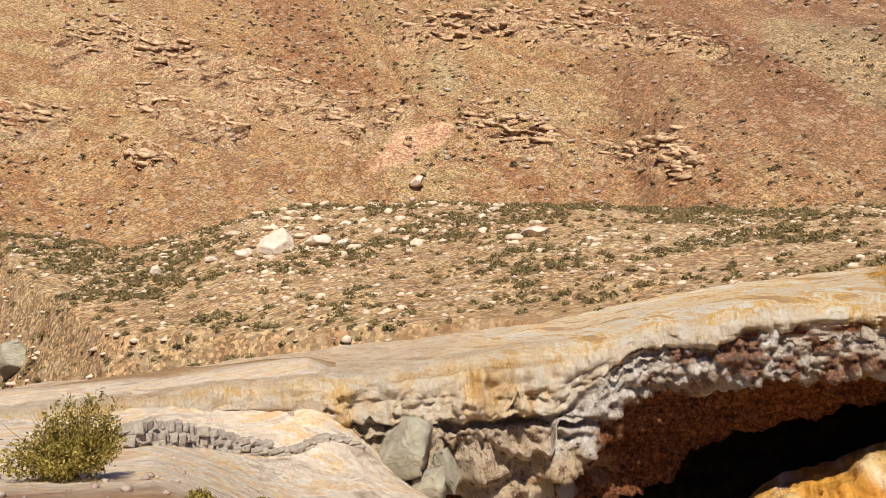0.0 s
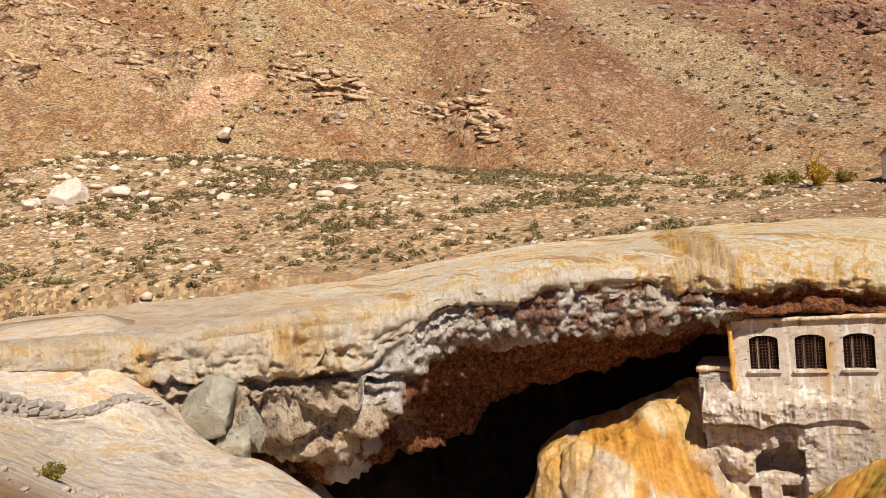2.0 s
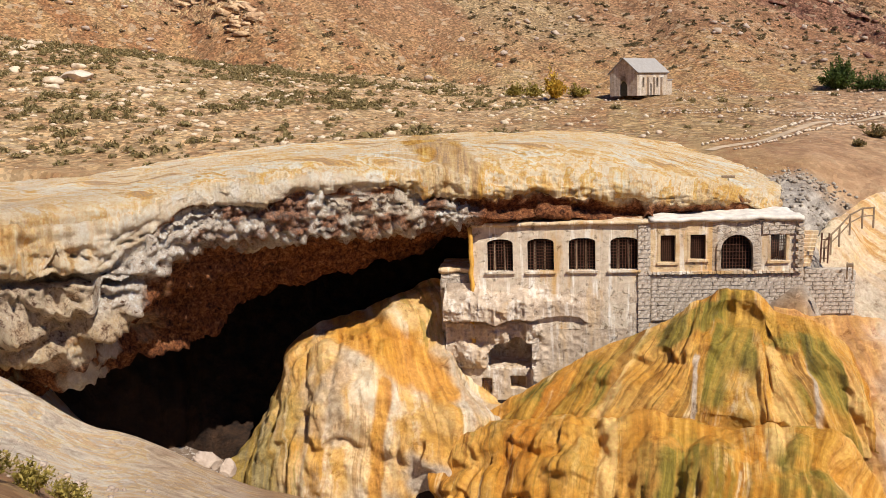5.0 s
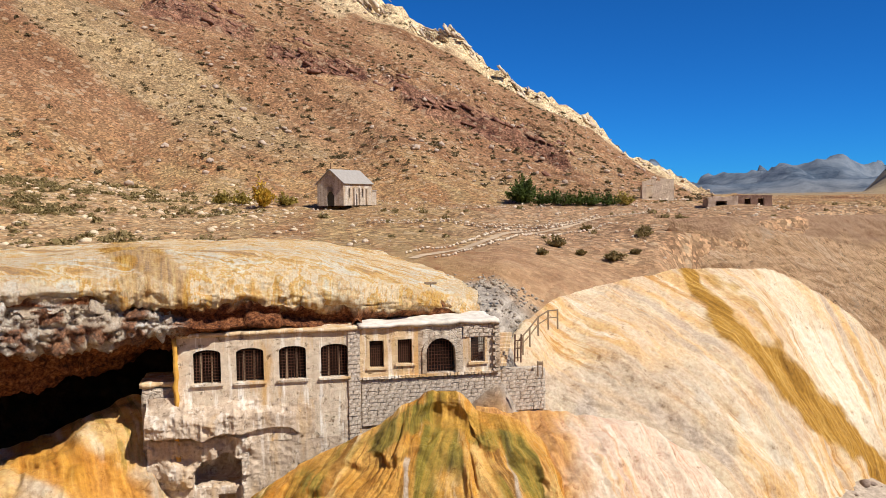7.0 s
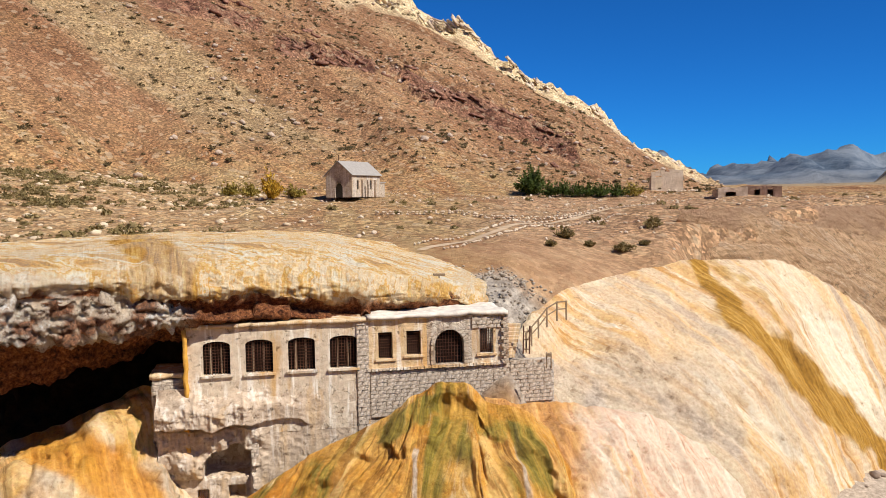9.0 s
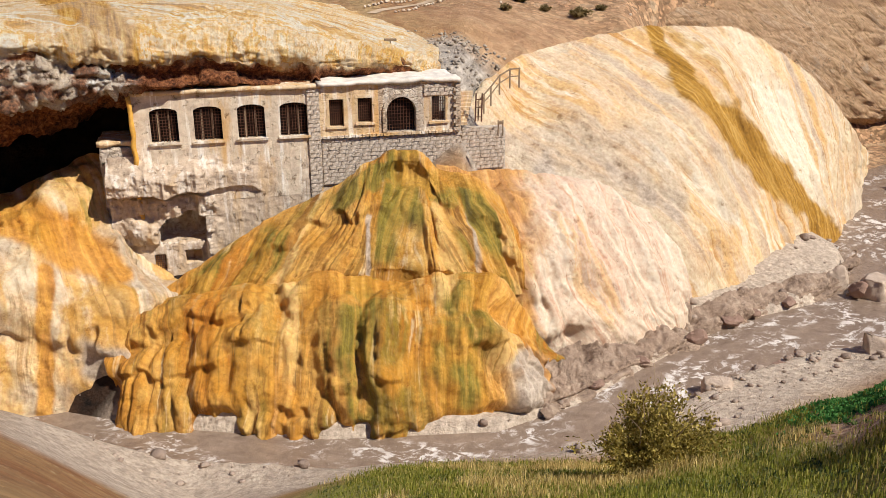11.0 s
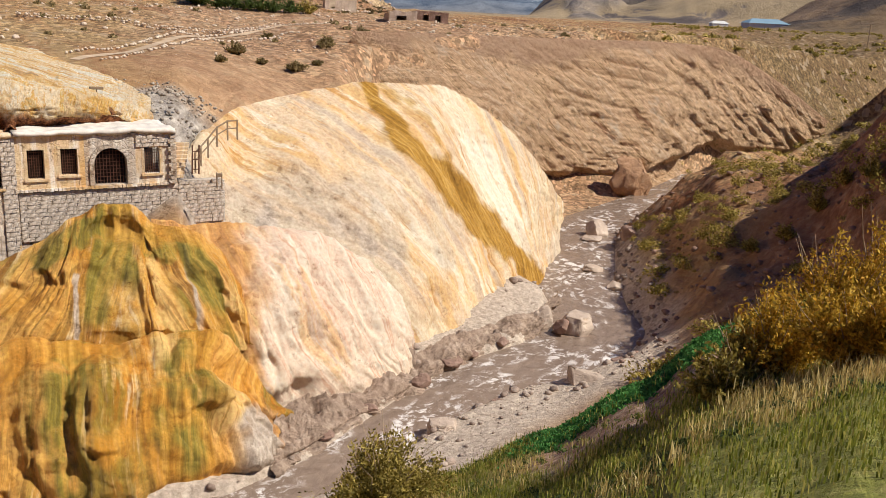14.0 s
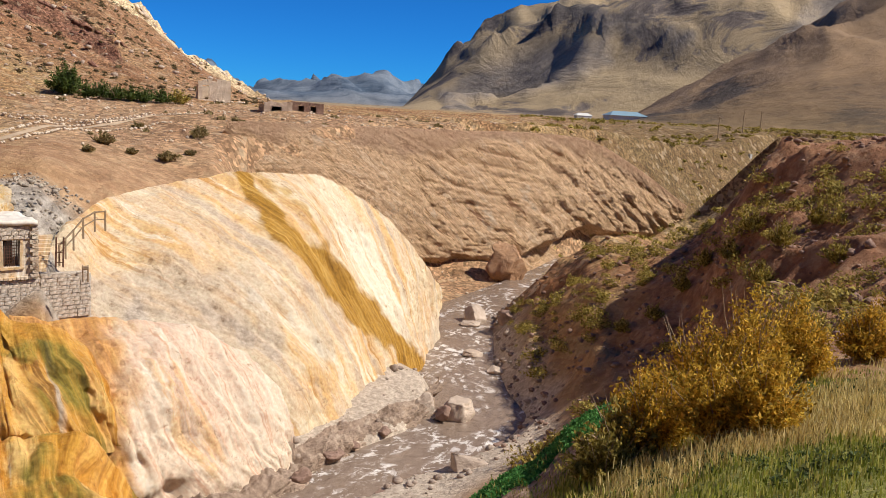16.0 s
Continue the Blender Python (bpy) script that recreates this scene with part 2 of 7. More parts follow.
    h = n.math("ADD", h, n.math("MULTIPLY", n.math("MULTIPLY", crag, n.attr("far")), 14.0))
    h = n.math("ADD", h, n.math("MULTIPLY", n.math("MULTIPLY", n.math("ADD", strata, n.math("MULTIPLY", n.noise(o, 0.7, 8, 0.75), 0.4)), n.attr("rock")), 3.0))
    h = n.math("ADD", h, n.math("MULTIPLY", n.math("MULTIPLY", n.noise(o, 0.35, 6, 0.7), n.attr("hill")), 1.1))
    n.bump(h, 1.0, 1.0)
    return n.done(col)


def flow_material(name, base, tan, streaks, wet_or_shade=0.55):
    """Mineral crust laid down by running water: a soft ground tone with layers of streaks down the fall lines.
    streaks: colour, widths per metre across and along, where the streak begins and is full, strength."""
    n = Nodes(name, wet_or_shade)
    o = n.coords()
    uvw = n.node("ShaderNodeVectorMath")
    uvw.operation = "ADD"
    shift = n.node("ShaderNodeVectorMath")
    shift.operation = "SCALE"
    n.put(shift.inputs[0], n.node("ShaderNodeTexNoise", Vector=o, Scale=0.13, Detail=2.5).outputs[1])
    shift.inputs["Scale"].default_value = 1.5
    n.put(uvw.inputs[0], n.co.outputs["UV"])
    n.put(uvw.inputs[1], shift.outputs[0])

    def streak(sx, sy, det, at=0.0):
        m = n.node("ShaderNodeMapping", Vector=uvw.outputs[0])
        m.inputs["Scale"].default_value = (sx, sy, 1)
        m.inputs["Location"].default_value = (at, at * 0.7, at * 0.3)
        return n.noise(m.outputs[0], 1.0, det, 0.62)

    fine = n.noise(o, 4.0, 7, 0.72)
    crackle = n.noise(o, 1.1, 10, 0.78, 0.3)
    b, c = streak(0.8, 0.04, 6), streak(3.0, 0.12, 6)
    col = n.mix(n.ramp(n.noise(o, 0.22, 9, 0.68, 0.4), (0.42, 0.0), (0.58, 1.0)), base, tan)
    for k, (colour, sx, sy, lo, hi, amount) in enumerate(streaks):
        m = n.math("ADD", streak(sx, sy, 7, 3.7 * k + 1.3), n.math("MULTIPLY", n.math("SUBTRACT", crackle, 0.5), 0.2))
        spot = n.node("ShaderNodeMapping", Vector=n.co.outputs["Object"])
        spot.inputs["Location"].default_value = (17.0 * k, 5.0 * k, 9.0 * k)
        where = n.ramp(n.noise(spot.outputs[0], 0.11, 5, 0.62), (0.38, 0.12), (0.56, 1.0))
        col = n.mix(n.math("MULTIPLY", n.math("MULTIPLY", n.ramp(m, (lo, 0.0), (hi, 1.0)), where), amount), col, colour)
    col = n.mix(n.attr("grey"), col, n.ramp(n.noise(o, 1.1, 8, 0.72), (0.3, (0.25, 0.19, 0.14)), (0.5, (0.5, 0.4, 0.31)), (0.68, (0.68, 0.57, 0.45))))
    col = n.mix(n.attr("green"), col, n.ramp(c, (0.35, (0.1, 0.08, 0.012)), (0.5, (0.25, 0.19, 0.03)), (0.66, (0.48, 0.28, 0.05))))
    col = n.mix(n.attr("orange"), col, n.ramp(c, (0.35, (0.45, 0.17, 0.015)), (0.55, (0.66, 0.3, 0.04)), (0.7, (0.8, 0.45, 0.1))))
    col = n.mix(n.attr("stain"), col, n.ramp(c, (0.3, (0.2, 0.09, 0.008)), (0.5, (0.4, 0.2, 0.025)), (0.68, (0.6, 0.36, 0.09))))
    col = n.mix(0.5, col, n.ramp(fine, (0.3, 0.22), (0.7, 0.8)), "OVERLAY")
    col = n.mix(n.ramp(crackle, (0.35, 0.75), (0.42, 0.0)), col, n.mix(1.0, col, (0.5, 0.36, 0.26), "MULTIPLY"))
    n.bump(n.math("ADD", n.math("MULTIPLY", c, 0.5), n.math("ADD", n.math("MULTIPLY", fine, 0.5), n.math("MULTIPLY", crackle, 1.1))), 0.85, 0.3)
    return n.done(col, n.ramp(b, (0.35, wet_or_shade - 0.15), (0.65, wet_or_shade + 0.2)))


def bridge_material():
    n = Nodes("bridge_crust", 0.85)
    o = n.coords()
    st = n.noise(n.coords((0.55, 0.045, 1), uv=True), 1.0, 6, 0.62, 0.25)
    fs = n.noise(n.coords((3.2, 0.16, 1), uv=True), 1.0, 5, 0.65, 0.2)
    sweep = n.noise(n.laid((16, 3.6, 2), (0, 0, radians(-22))), 1.0, 8, 0.62, 1.2)
    blotch = n.noise(o, 0.32, 8, 0.7, 0.4)
    drape = n.attr("hang")
    on_face = n.math("ADD", n.math("MULTIPLY", st, 0.42), n.math("ADD", n.math("MULTIPLY", fs, 0.12), n.math("MULTIPLY", blotch, 0.46)))
    on_deck = n.math("ADD", n.math("MULTIPLY", n.math("ADD", n.math("MULTIPLY", sweep, 0.7), n.math("MULTIPLY", blotch, 0.3)), 1.35), -0.17)
    mixed = n.math("ADD", n.math("MULTIPLY", on_face, drape), n.math("MULTIPLY", on_deck, n.math("SUBTRACT", 1.0, drape)))
    top = n.ramp(mixed, (0.36, (0.56, 0.33, 0.16)), (0.41, (0.78, 0.42, 0.12)), (0.45, (0.88, 0.6, 0.29)), (0.49, (0.92, 0.75, 0.51)), (0.515, (0.8, 0.43, 0.1)), (0.545, (0.88, 0.63, 0.31)), (0.585, (0.93, 0.85, 0.68)), (0.62, (0.8, 0.62, 0.4)), (0.66, (0.72, 0.38, 0.08)))
    top = n.mix(n.attr("spill"), top, n.ramp(fs, (0.36, (0.34, 0.15, 0.02)), (0.5, (0.6, 0.29, 0.045)), (0.64, (0.76, 0.48, 0.14))))
    top = n.mix(n.attr("white"), top, n.ramp(mixed, (0.38, (0.4, 0.31, 0.23)), (0.46, (0.72, 0.62, 0.48)), (0.52, (0.8, 0.74, 0.64)), (0.57, (0.66, 0.5, 0.32)), (0.62, (0.8, 0.75, 0.66))))
    top = n.mix(n.attr("dusty"), top, n.ramp(n.noise(o, 0.5, 7, 0.7), (0.35, (0.5, 0.32, 0.19)), (0.5, (0.7, 0.51, 0.33)), (0.65, (0.8, 0.64, 0.46))))
    nod = n.noise(o, 2.2, 9, 0.76)
    face = n.ramp(nod, (0.33, (0.07, 0.03, 0.018)), (0.4, (0.3, 0.19, 0.12)), (0.45, (0.74, 0.67, 0.58)), (0.52, (0.6, 0.46, 0.33)), (0.57, (0.84, 0.79, 0.72)), (0.68, (0.86, 0.83, 0.77)))
    face = n.mix(n.attr("ochre"), face, n.ramp(nod, (0.38, (0.12, 0.06, 0.035)), (0.45, (0.42, 0.28, 0.17)), (0.52, (0.68, 0.52, 0.35)), (0.58, (0.6, 0.4, 0.21)), (0.64, (0.76, 0.62, 0.45))))
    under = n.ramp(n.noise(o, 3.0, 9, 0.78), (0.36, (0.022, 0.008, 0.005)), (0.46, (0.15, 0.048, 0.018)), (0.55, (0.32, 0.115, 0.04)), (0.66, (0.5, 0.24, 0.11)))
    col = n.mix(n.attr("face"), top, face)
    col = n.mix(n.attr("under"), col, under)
    pock = n.ramp(n.noise(o, 1.3, 9, 0.78), (0.58, 0.0), (0.64, 0.75))
    col = n.mix(n.math("MULTIPLY", pock, n.math("ADD", 0.25, n.math("MULTIPLY", n.attr("face"), 0.75))), col, n.mix(1.0, col, (0.55, 0.4, 0.3), "MULTIPLY"))
    col = n.mix(0.4, col, n.ramp(n.noise(o, 6.0, 5, 0.7), (0.35, 0.3), (0.65, 0.8)), "OVERLAY")
    n.bump(n.math("ADD", n.noise(o, 2.5, 9, 0.78), n.math("MULTIPLY", fs, 0.5)), 1.0, 0.45)
    return n.done(col)


def rock_material(name, lo, mid, hi, scale=0.8, bump=0.25):
    n = Nodes(name, 0.92)
    o = n.coords()
    f = n.noise(o, scale, 8, 0.7, 0.3)
    col = n.ramp(f, (0.3, lo), (0.5, mid), (0.7, hi))
    col = n.mix(0.5, col, n.ramp(n.noise(o, scale * 0.25, 4), (0.35, 0.35), (0.65, 0.62)), "OVERLAY")
    col = n.mix(n.math("MULTIPLY", n.island(), 0.35), col, hi)
    n.bump(n.math("ADD", f, n.math("MULTIPLY", n.noise(o, scale * 4, 6, 0.75), 0.35)), 0.9, bump)
    return n.done(col)


def cliff_material():
    n = Nodes("conglomerate", 0.95)
    o = n.coords()
    f = n.noise(n.laid((7, 7, 1.1), (0.3, 0.62, 0.2)), 1.0, 10, 0.76, 0.5)
    g = n.noise(o, 1.3, 8, 0.78)
    col = n.ramp(f, (0.37, (0.28, 0.13, 0.065)), (0.43, (0.66, 0.4, 0.21)), (0.49, (0.9, 0.62, 0.37)), (0.54, (0.6, 0.34, 0.18)), (0.6, (0.92, 0.68, 0.44)), (0.68, (0.66, 0.39, 0.22)))
    col = n.mix(n.ramp(n.noise(o, 0.12, 6, 0.7), (0.6, 0.0), (0.68, 0.7)), col, (0.7, 0.57, 0.43))
    col = n.mix(n.ramp(g, (0.36, 0.7), (0.43, 0.0)), col, (0.14, 0.065, 0.035))
    col = n.mix(n.attr("dusty"), col, n.ramp(g, (0.35, (0.42, 0.23, 0.13)), (0.65, (0.58, 0.37, 0.23))))
    col = n.mix(n.attr("stain"), col, n.ramp(n.noise(o, 0.6, 5), (0.4, (0.2, 0.09, 0.04)), (0.6, (0.42, 0.2, 0.08))))
    n.bump(n.math("ADD", f, n.math("MULTIPLY", g, 0.9)), 1.0, 1.4)
    return n.done(col)


def masonry_material(name, lo, hi, stain=(0.45, 0.24, 0.08), amount=0.35, stones=1.0):
    n = Nodes(name, 0.92)
    o = n.coords()
    f = n.noise(o, 1.6, 7, 0.7)
    col = n.ramp(f, (0.3, lo), (0.7, hi))
    col = n.mix(n.math("MULTIPLY", n.chance(), 0.45), col, n.mix(0.5, lo, (0.5, 0.42, 0.34)))
    cell = n.coords((1.0, 1.0, 1.9))
    tone = n.node("ShaderNodeRGBToBW", Color=n.cells(cell, 2.4, "Color")).outputs[0]
    col = n.mix(0.15 + 0.25 * stones, col, n.ramp(tone, (0.2, 0.28), (0.8, 0.74)), "OVERLAY")
    joint = n.ramp(n.cells(cell, 2.4, "Distance", "DISTANCE_TO_EDGE"), (0.02, 1.0), (0.09, 0.0))
    col = n.mix(n.math("MULTIPLY", joint, 0.45 * stones), col, tuple(v * 0.45 for v in lo))
    drip = n.noise(n.coords((1.6, 1.6, 0.14)), 1.0, 6, 0.68)
    col = n.mix(n.ramp(drip, (0.52, 0.0), (0.6, amount)), col, (0.9, 0.85, 0.76))
    col = n.mix(n.ramp(n.noise(n.coords((0.5, 0.5, 0.12)), 1.0, 5, 0.6), (0.52, 0.0), (0.62, amount)), col, stain)
    col = n.mix(n.ramp(n.noise(n.coords((2.6, 2.6, 0.2), turn=(0, 0, 0.8)), 1.0, 6, 0.7), (0.58, 0.0), (0.7, amount * 0.6)), col, (0.3, 0.21, 0.13))
    pits = n.ramp(n.noise(o, 1.8, 10, 0.78, 0.4), (0.36, 0.8), (0.43, 0.0))
    col = n.mix(pits, col, n.mix(1.0, col, (0.42, 0.33, 0.25), "MULTIPLY"))
    n.bump(n.math("SUBTRACT", n.math("ADD", n.math("SUBTRACT", f, n.math("MULTIPLY", pits, 0.6)), n.math("MULTIPLY", n.noise(o, 9, 5, 0.7), 0.4)), n.math("MULTIPLY", joint, 0.7 * stones)), 0.9, 0.1)
    return n.done(col)


def plain(name, c, rough=0.8, vary=0.25, scale=6.0, metal=0.0):
    n = Nodes(name, rough)
    n.bsdf.inputs["Metallic"].default_value = metal
    f = n.noise(n.coords(), scale, 5, 0.65)
    d = tuple(v * (1 - vary) for v in c)
    l = tuple(min(1, v * (1 + vary)) for v in c)
    n.bump(f, 0.3, 0.02)
    return n.done(n.ramp(f, (0.3, d), (0.7, l)))


def leaf_material(name, a, b, c):
    n = Nodes(name, 0.75)
    col = n.ramp(n.island(), (0.0, a), (0.55, b), (1.0, c))
    col = n.mix(0.4, col, n.ramp(n.noise(n.coords(), 0.8, 4), (0.35, 0.3), (0.65, 0.7)), "OVERLAY")
    thin = n.node("ShaderNodeBsdfTranslucent", Color=col)
    both = n.t.nodes.new("ShaderNodeMixShader")
    both.inputs[0].default_value = 0.38
    n.t.links.new(n.bsdf.outputs[0], both.inputs[1])
    n.t.links.new(thin.outputs[0], both.inputs[2])
    n.t.links.new(both.outputs[0], n.t.nodes["Material Output"].inputs[0])
    return n.done(col)


def water_material():
    n = Nodes("muddy_water", 0.2)
    n.bsdf.inputs["Specular IOR Level"].default_value = 0.3
    o = n.coords()
    flow = n.noise(n.coords((0.28, 0.16, 1), uv=True), 1.0, 5, 0.6, 0.6)
    rip = n.noise(n.coords((1.3, 0.9, 1), uv=True), 1.0, 8, 0.72, 0.5)
    foam = n.math("MULTIPLY", n.ramp(flow, (0.46, 0.0), (0.6, 1.0)), n.ramp(rip, (0.5, 0.0), (0.58, 1.0)))
    col = n.mix(n.math("MULTIPLY", foam, 0.85), n.ramp(rip, (0.3, (0.18, 0.125, 0.09)), (0.7, (0.32, 0.235, 0.175))), (0.8, 0.75, 0.7))
    n.bump(n.math("ADD", rip, n.math("MULTIPLY", flow, 1.2)), 0.55, 0.3)
    return n.done(col, n.ramp(foam, (0.0, 0.12), (1.0, 0.6)))


M_ground = earth_material()
ORANGE, RUST, WHITE, PINK = (0.7, 0.4, 0.13), (0.52, 0.24, 0.05), (0.84, 0.74, 0.57), (0.44, 0.32, 0.25)
M_trav = flow_material("cream_travertine", (0.76, 0.6, 0.39), (0.67, 0.47, 0.29), [(ORANGE, 0.42, 0.011, 0.47, 0.55, 0.75), (PINK, 0.6, 0.03, 0.53, 0.61, 0.6), (WHITE, 0.6, 0.014, 0.52, 0.58, 0.85), (RUST, 1.5, 0.018, 0.58, 0.63, 0.8), ((0.55, 0.38, 0.24), 4.0, 0.06, 0.58, 0.66, 0.5)], 0.6)
M_blush = flow_material("white_pink_travertine", (0.78, 0.61, 0.45), (0.7, 0.48, 0.34), [(WHITE, 0.6, 0.02, 0.5, 0.58, 0.85), ((0.76, 0.46, 0.2), 0.8, 0.02, 0.54, 0.6, 0.7), (PINK, 0.9, 0.04, 0.57, 0.64, 0.6), ((0.66, 0.36, 0.22), 2.4, 0.04, 0.57, 0.63, 0.7), ((0.55, 0.4, 0.3), 5.0, 0.09, 0.58, 0.66, 0.5)], 0.6)
M_orange = flow_material("orange_travertine", (0.58, 0.26, 0.035), (0.7, 0.38, 0.09), [((0.24, 0.17, 0.025), 0.35, 0.02, 0.5, 0.57, 0.85), ((0.45, 0.15, 0.012), 0.8, 0.03, 0.51, 0.58, 0.8), ((0.82, 0.54, 0.2), 0.7, 0.035, 0.53, 0.6, 0.85), ((0.2, 0.075, 0.012), 1.8, 0.05, 0.54, 0.61, 0.85), ((0.82, 0.64, 0.38), 2.6, 0.06, 0.59, 0.65, 0.7), ((0.3, 0.15, 0.02), 5.0, 0.12, 0.57, 0.64, 0.6)], 0.45)
M_west = flow_material("pale_orange_travertine", (0.74, 0.48, 0.2), (0.62, 0.32, 0.07), [((0.86, 0.72, 0.52), 0.5, 0.03, 0.5, 0.58, 0.85), ((0.6, 0.27, 0.04), 0.7, 0.03, 0.53, 0.6, 0.8), ((0.3, 0.21, 0.04), 0.9, 0.04, 0.58, 0.64, 0.7), ((0.4, 0.2, 0.06), 3.0, 0.08, 0.57, 0.63, 0.7)], 0.5)
# Cave shade is put into this colour, blacker than wet rock.
M_cave = rock_material("shade_black_wet_crust", (0.008, 0.005, 0.004), (0.03, 0.016, 0.009), (0.075, 0.036, 0.017), 0.5, 0.4)
M_bridge = bridge_material()
M_cliff = cliff_material()
M_stone = masonry_material("grey_masonry", (0.42, 0.33, 0.25), (0.72, 0.61, 0.48), stones=0.55)
M_plaster = masonry_material("stained_plaster", (0.5, 0.39, 0.28), (0.82, 0.68, 0.51), (0.6, 0.34, 0.1), amount=0.75, stones=0.04)
M_ochreplaster = masonry_material("ochre_plaster", (0.56, 0.36, 0.17), (0.84, 0.64, 0.4), (0.62, 0.32, 0.08), amount=0.6, stones=0.12)
M_rock = rock_material("tan_boulder", (0.26, 0.18, 0.13), (0.44, 0.33, 0.25), (0.62, 0.5, 0.4))
M_palerock = rock_material("pale_boulder", (0.42, 0.31, 0.22), (0.62, 0.49, 0.36), (0.76, 0.64, 0.5))
M_hillrock = rock_material("tan_stone", (0.42, 0.3, 0.2), (0.64, 0.5, 0.34), (0.8, 0.66, 0.48))
M_greenrock = rock_material("grey_green_rock", (0.2, 0.18, 0.12), (0.4, 0.36, 0.26), (0.56, 0.48, 0.35), 1.2, 0.5)
M_darkrock = rock_material("dark_red_rock", (0.12, 0.065, 0.045), (0.24, 0.14, 0.1), (0.38, 0.26, 0.2))
M_iron = plain("rusty_iron", (0.11, 0.05, 0.03), 0.8, 0.4)
# Near black, so that the shade inside openings is in the colour.
M_dark = plain("interior_shade", (0.03, 0.022, 0.018), 0.95)
M_wood = plain("weathered_wood", (0.3, 0.21, 0.13), 0.85, 0.3)
M_roof = plain("grey_metal_roof", (0.33, 0.3, 0.27), 0.8, 0.12, 1.5)
M_water = water_material()

# ---- ground ----
RIVER = [(-170, 34, 4), (-104, 33, 3), (-82, 44, 3), (-62, 56, 3), (-46, 54.5, 3), (-32, 48.5, 3), (-14, 43.2, 1.2), (-4, 41.2, 1.1), (6, 41, 1.5), (11.5, 43.8, 1.7), (19, 49.8, 2.0), (25.5, 53.8, 3.0), (33.4, 56.2, 3.9), (38.8, 61.5, 4.2), (41.2, 66.8, 3.5), (45.5, 75.5, 3.3), (52, 86, 3.2), (57.5, 94, 3.0), (85, 112, 3.5), (124, 139, 4), (200, 172, 5), (420, 260, 6)]
DIST = (0, 6, 12, 20, 30, 38, 44, 50, 58, 66, 80, 100, 130, 160, 190)
LEVELS = {}


def level(bearing, *z):
    LEVELS[bearing] = z


# heights of the ground along each bearing at the distances DIST
level(-180, *[23.6] * 15)
level(-110, 23.4, 22.9, 22.4, 21.8, 21.2, 20.8, 20.6, 20.5, 20.5, 20.5, 20.5, 21, 26, 33, 40)
level(-90, 23.4, 22.9, 22.4, 21.8, 21.2, 20.8, 20.6, 20.5, 20.5, 20.5, 20.5, 21, 26, 33, 42)
level(-75, 23.4, 22.8, 22.2, 21.4, 20.7, 20.4, 20.4, 20.6, 20.6, 20.5, 19.5, 18, 26, 33, 44)
level(-65, 23.4, 22.6, 21.8, 20.9, 20, 19.5, 19.5, 20.4, 20.4, 20.2, 19.5, 19.5, 25, 31, 37.5)
level(-55, 23.4, 22, 20.7, 19, 17, 16.2, 16.8, 19.5, 20.3, 20, 19, 20.5, 27.5, 35, 42.5)
level(-47, 23.4, 21.5, 20, 17.8, 15, 13.8, 14, 12, 10, 14, 18.7, 20.5, 27, 34, 41)
level(-40, 23.4, 21, 18.8, 16, 12.8, 11, 10, 7.5, 4, 3.5, 18.5, 20.5, 27, 33, 38.5)
level(-30, 23.4, 20.5, 17.8, 14.6, 10.8, 8, 5.5, 2.5, 1.5, 1.5, 19, 20.5, 25, 29.5, 33.5)
level(-15, 23.4, 19.2, 15.4, 10.3, 4.4, .5, .3, 3, 6, 9, 17, 20.8, 23, 25.5, 28)
level(0, 23.4, 19.6, 16.2, 11.6, 6, 1, 1, 3, 10, 16.6, 19.6, 20.6, 22.8, 24.4, 25)
level(4.5, 23.4, 19.6, 16.2, 11.6, 6, 1.4, .6, 1, 12.5, 17.0, 19.6, 20.6, 22.8, 24.4, 25)
level(8, 23.4, 19.6, 16.2, 11.6, 6, 1.6, .4, .4, 4, 11, 18.2, 20.4, 22.5, 24.2, 24.9)
level(15, 23.4, 19.7, 16.3, 11.8, 6.2, 2, .4, .2, .6, 4, 14.5, 20, 22, 24, 24.6)
level(23, 23.4, 19.8, 16.7, 12.7, 8.3, 3.2, 1.2, .6, .4, .6, 4, 19, 22.3, 23.4, 23.8)
level(30, 23.4, 20, 17.2, 13.9, 10.4, 5.2, 2.6, 1.3, .6, .5, .8, 1, 4, 22, 23)
level(36, 23.4, 20.5, 18.2, 15.6, 12.8, 8.4, 5.2, 3.2, 2.2, 2.2, 2.6, 5.5, 7, 4, 18)
level(40, 23.4, 21, 19, 17, 15, 11, 7.5, 5, 4.2, 5, 8, 9.5, 10, 8, 16)
level(45, 23.4, 21.2, 19.6, 18, 16.7, 12.5, 9, 7.5, 7.5, 8.5, 11.5, 11, 6, 4, 10)
level(50, 23.4, 21.6, 20.2, 18.9, 17.9, 16.6, 15.4, 15.2, 16.4, 19, 23.2, 21, 18, 16, 16)
level(58, 23.4, 22, 20.9, 19.6, 18.6, 17.9, 17.6, 18.2, 19.8, 22.2, 25, 24, 22, 21, 20)
level(75, 23.4, 22.5, 22, 21.8, 22, 22.5, 23, 23.5, 24.5, 25, 25.5, 25, 24, 23.5, 23)
level(100, *[23.6] * 15)
level(180, *[23.6] * 15)


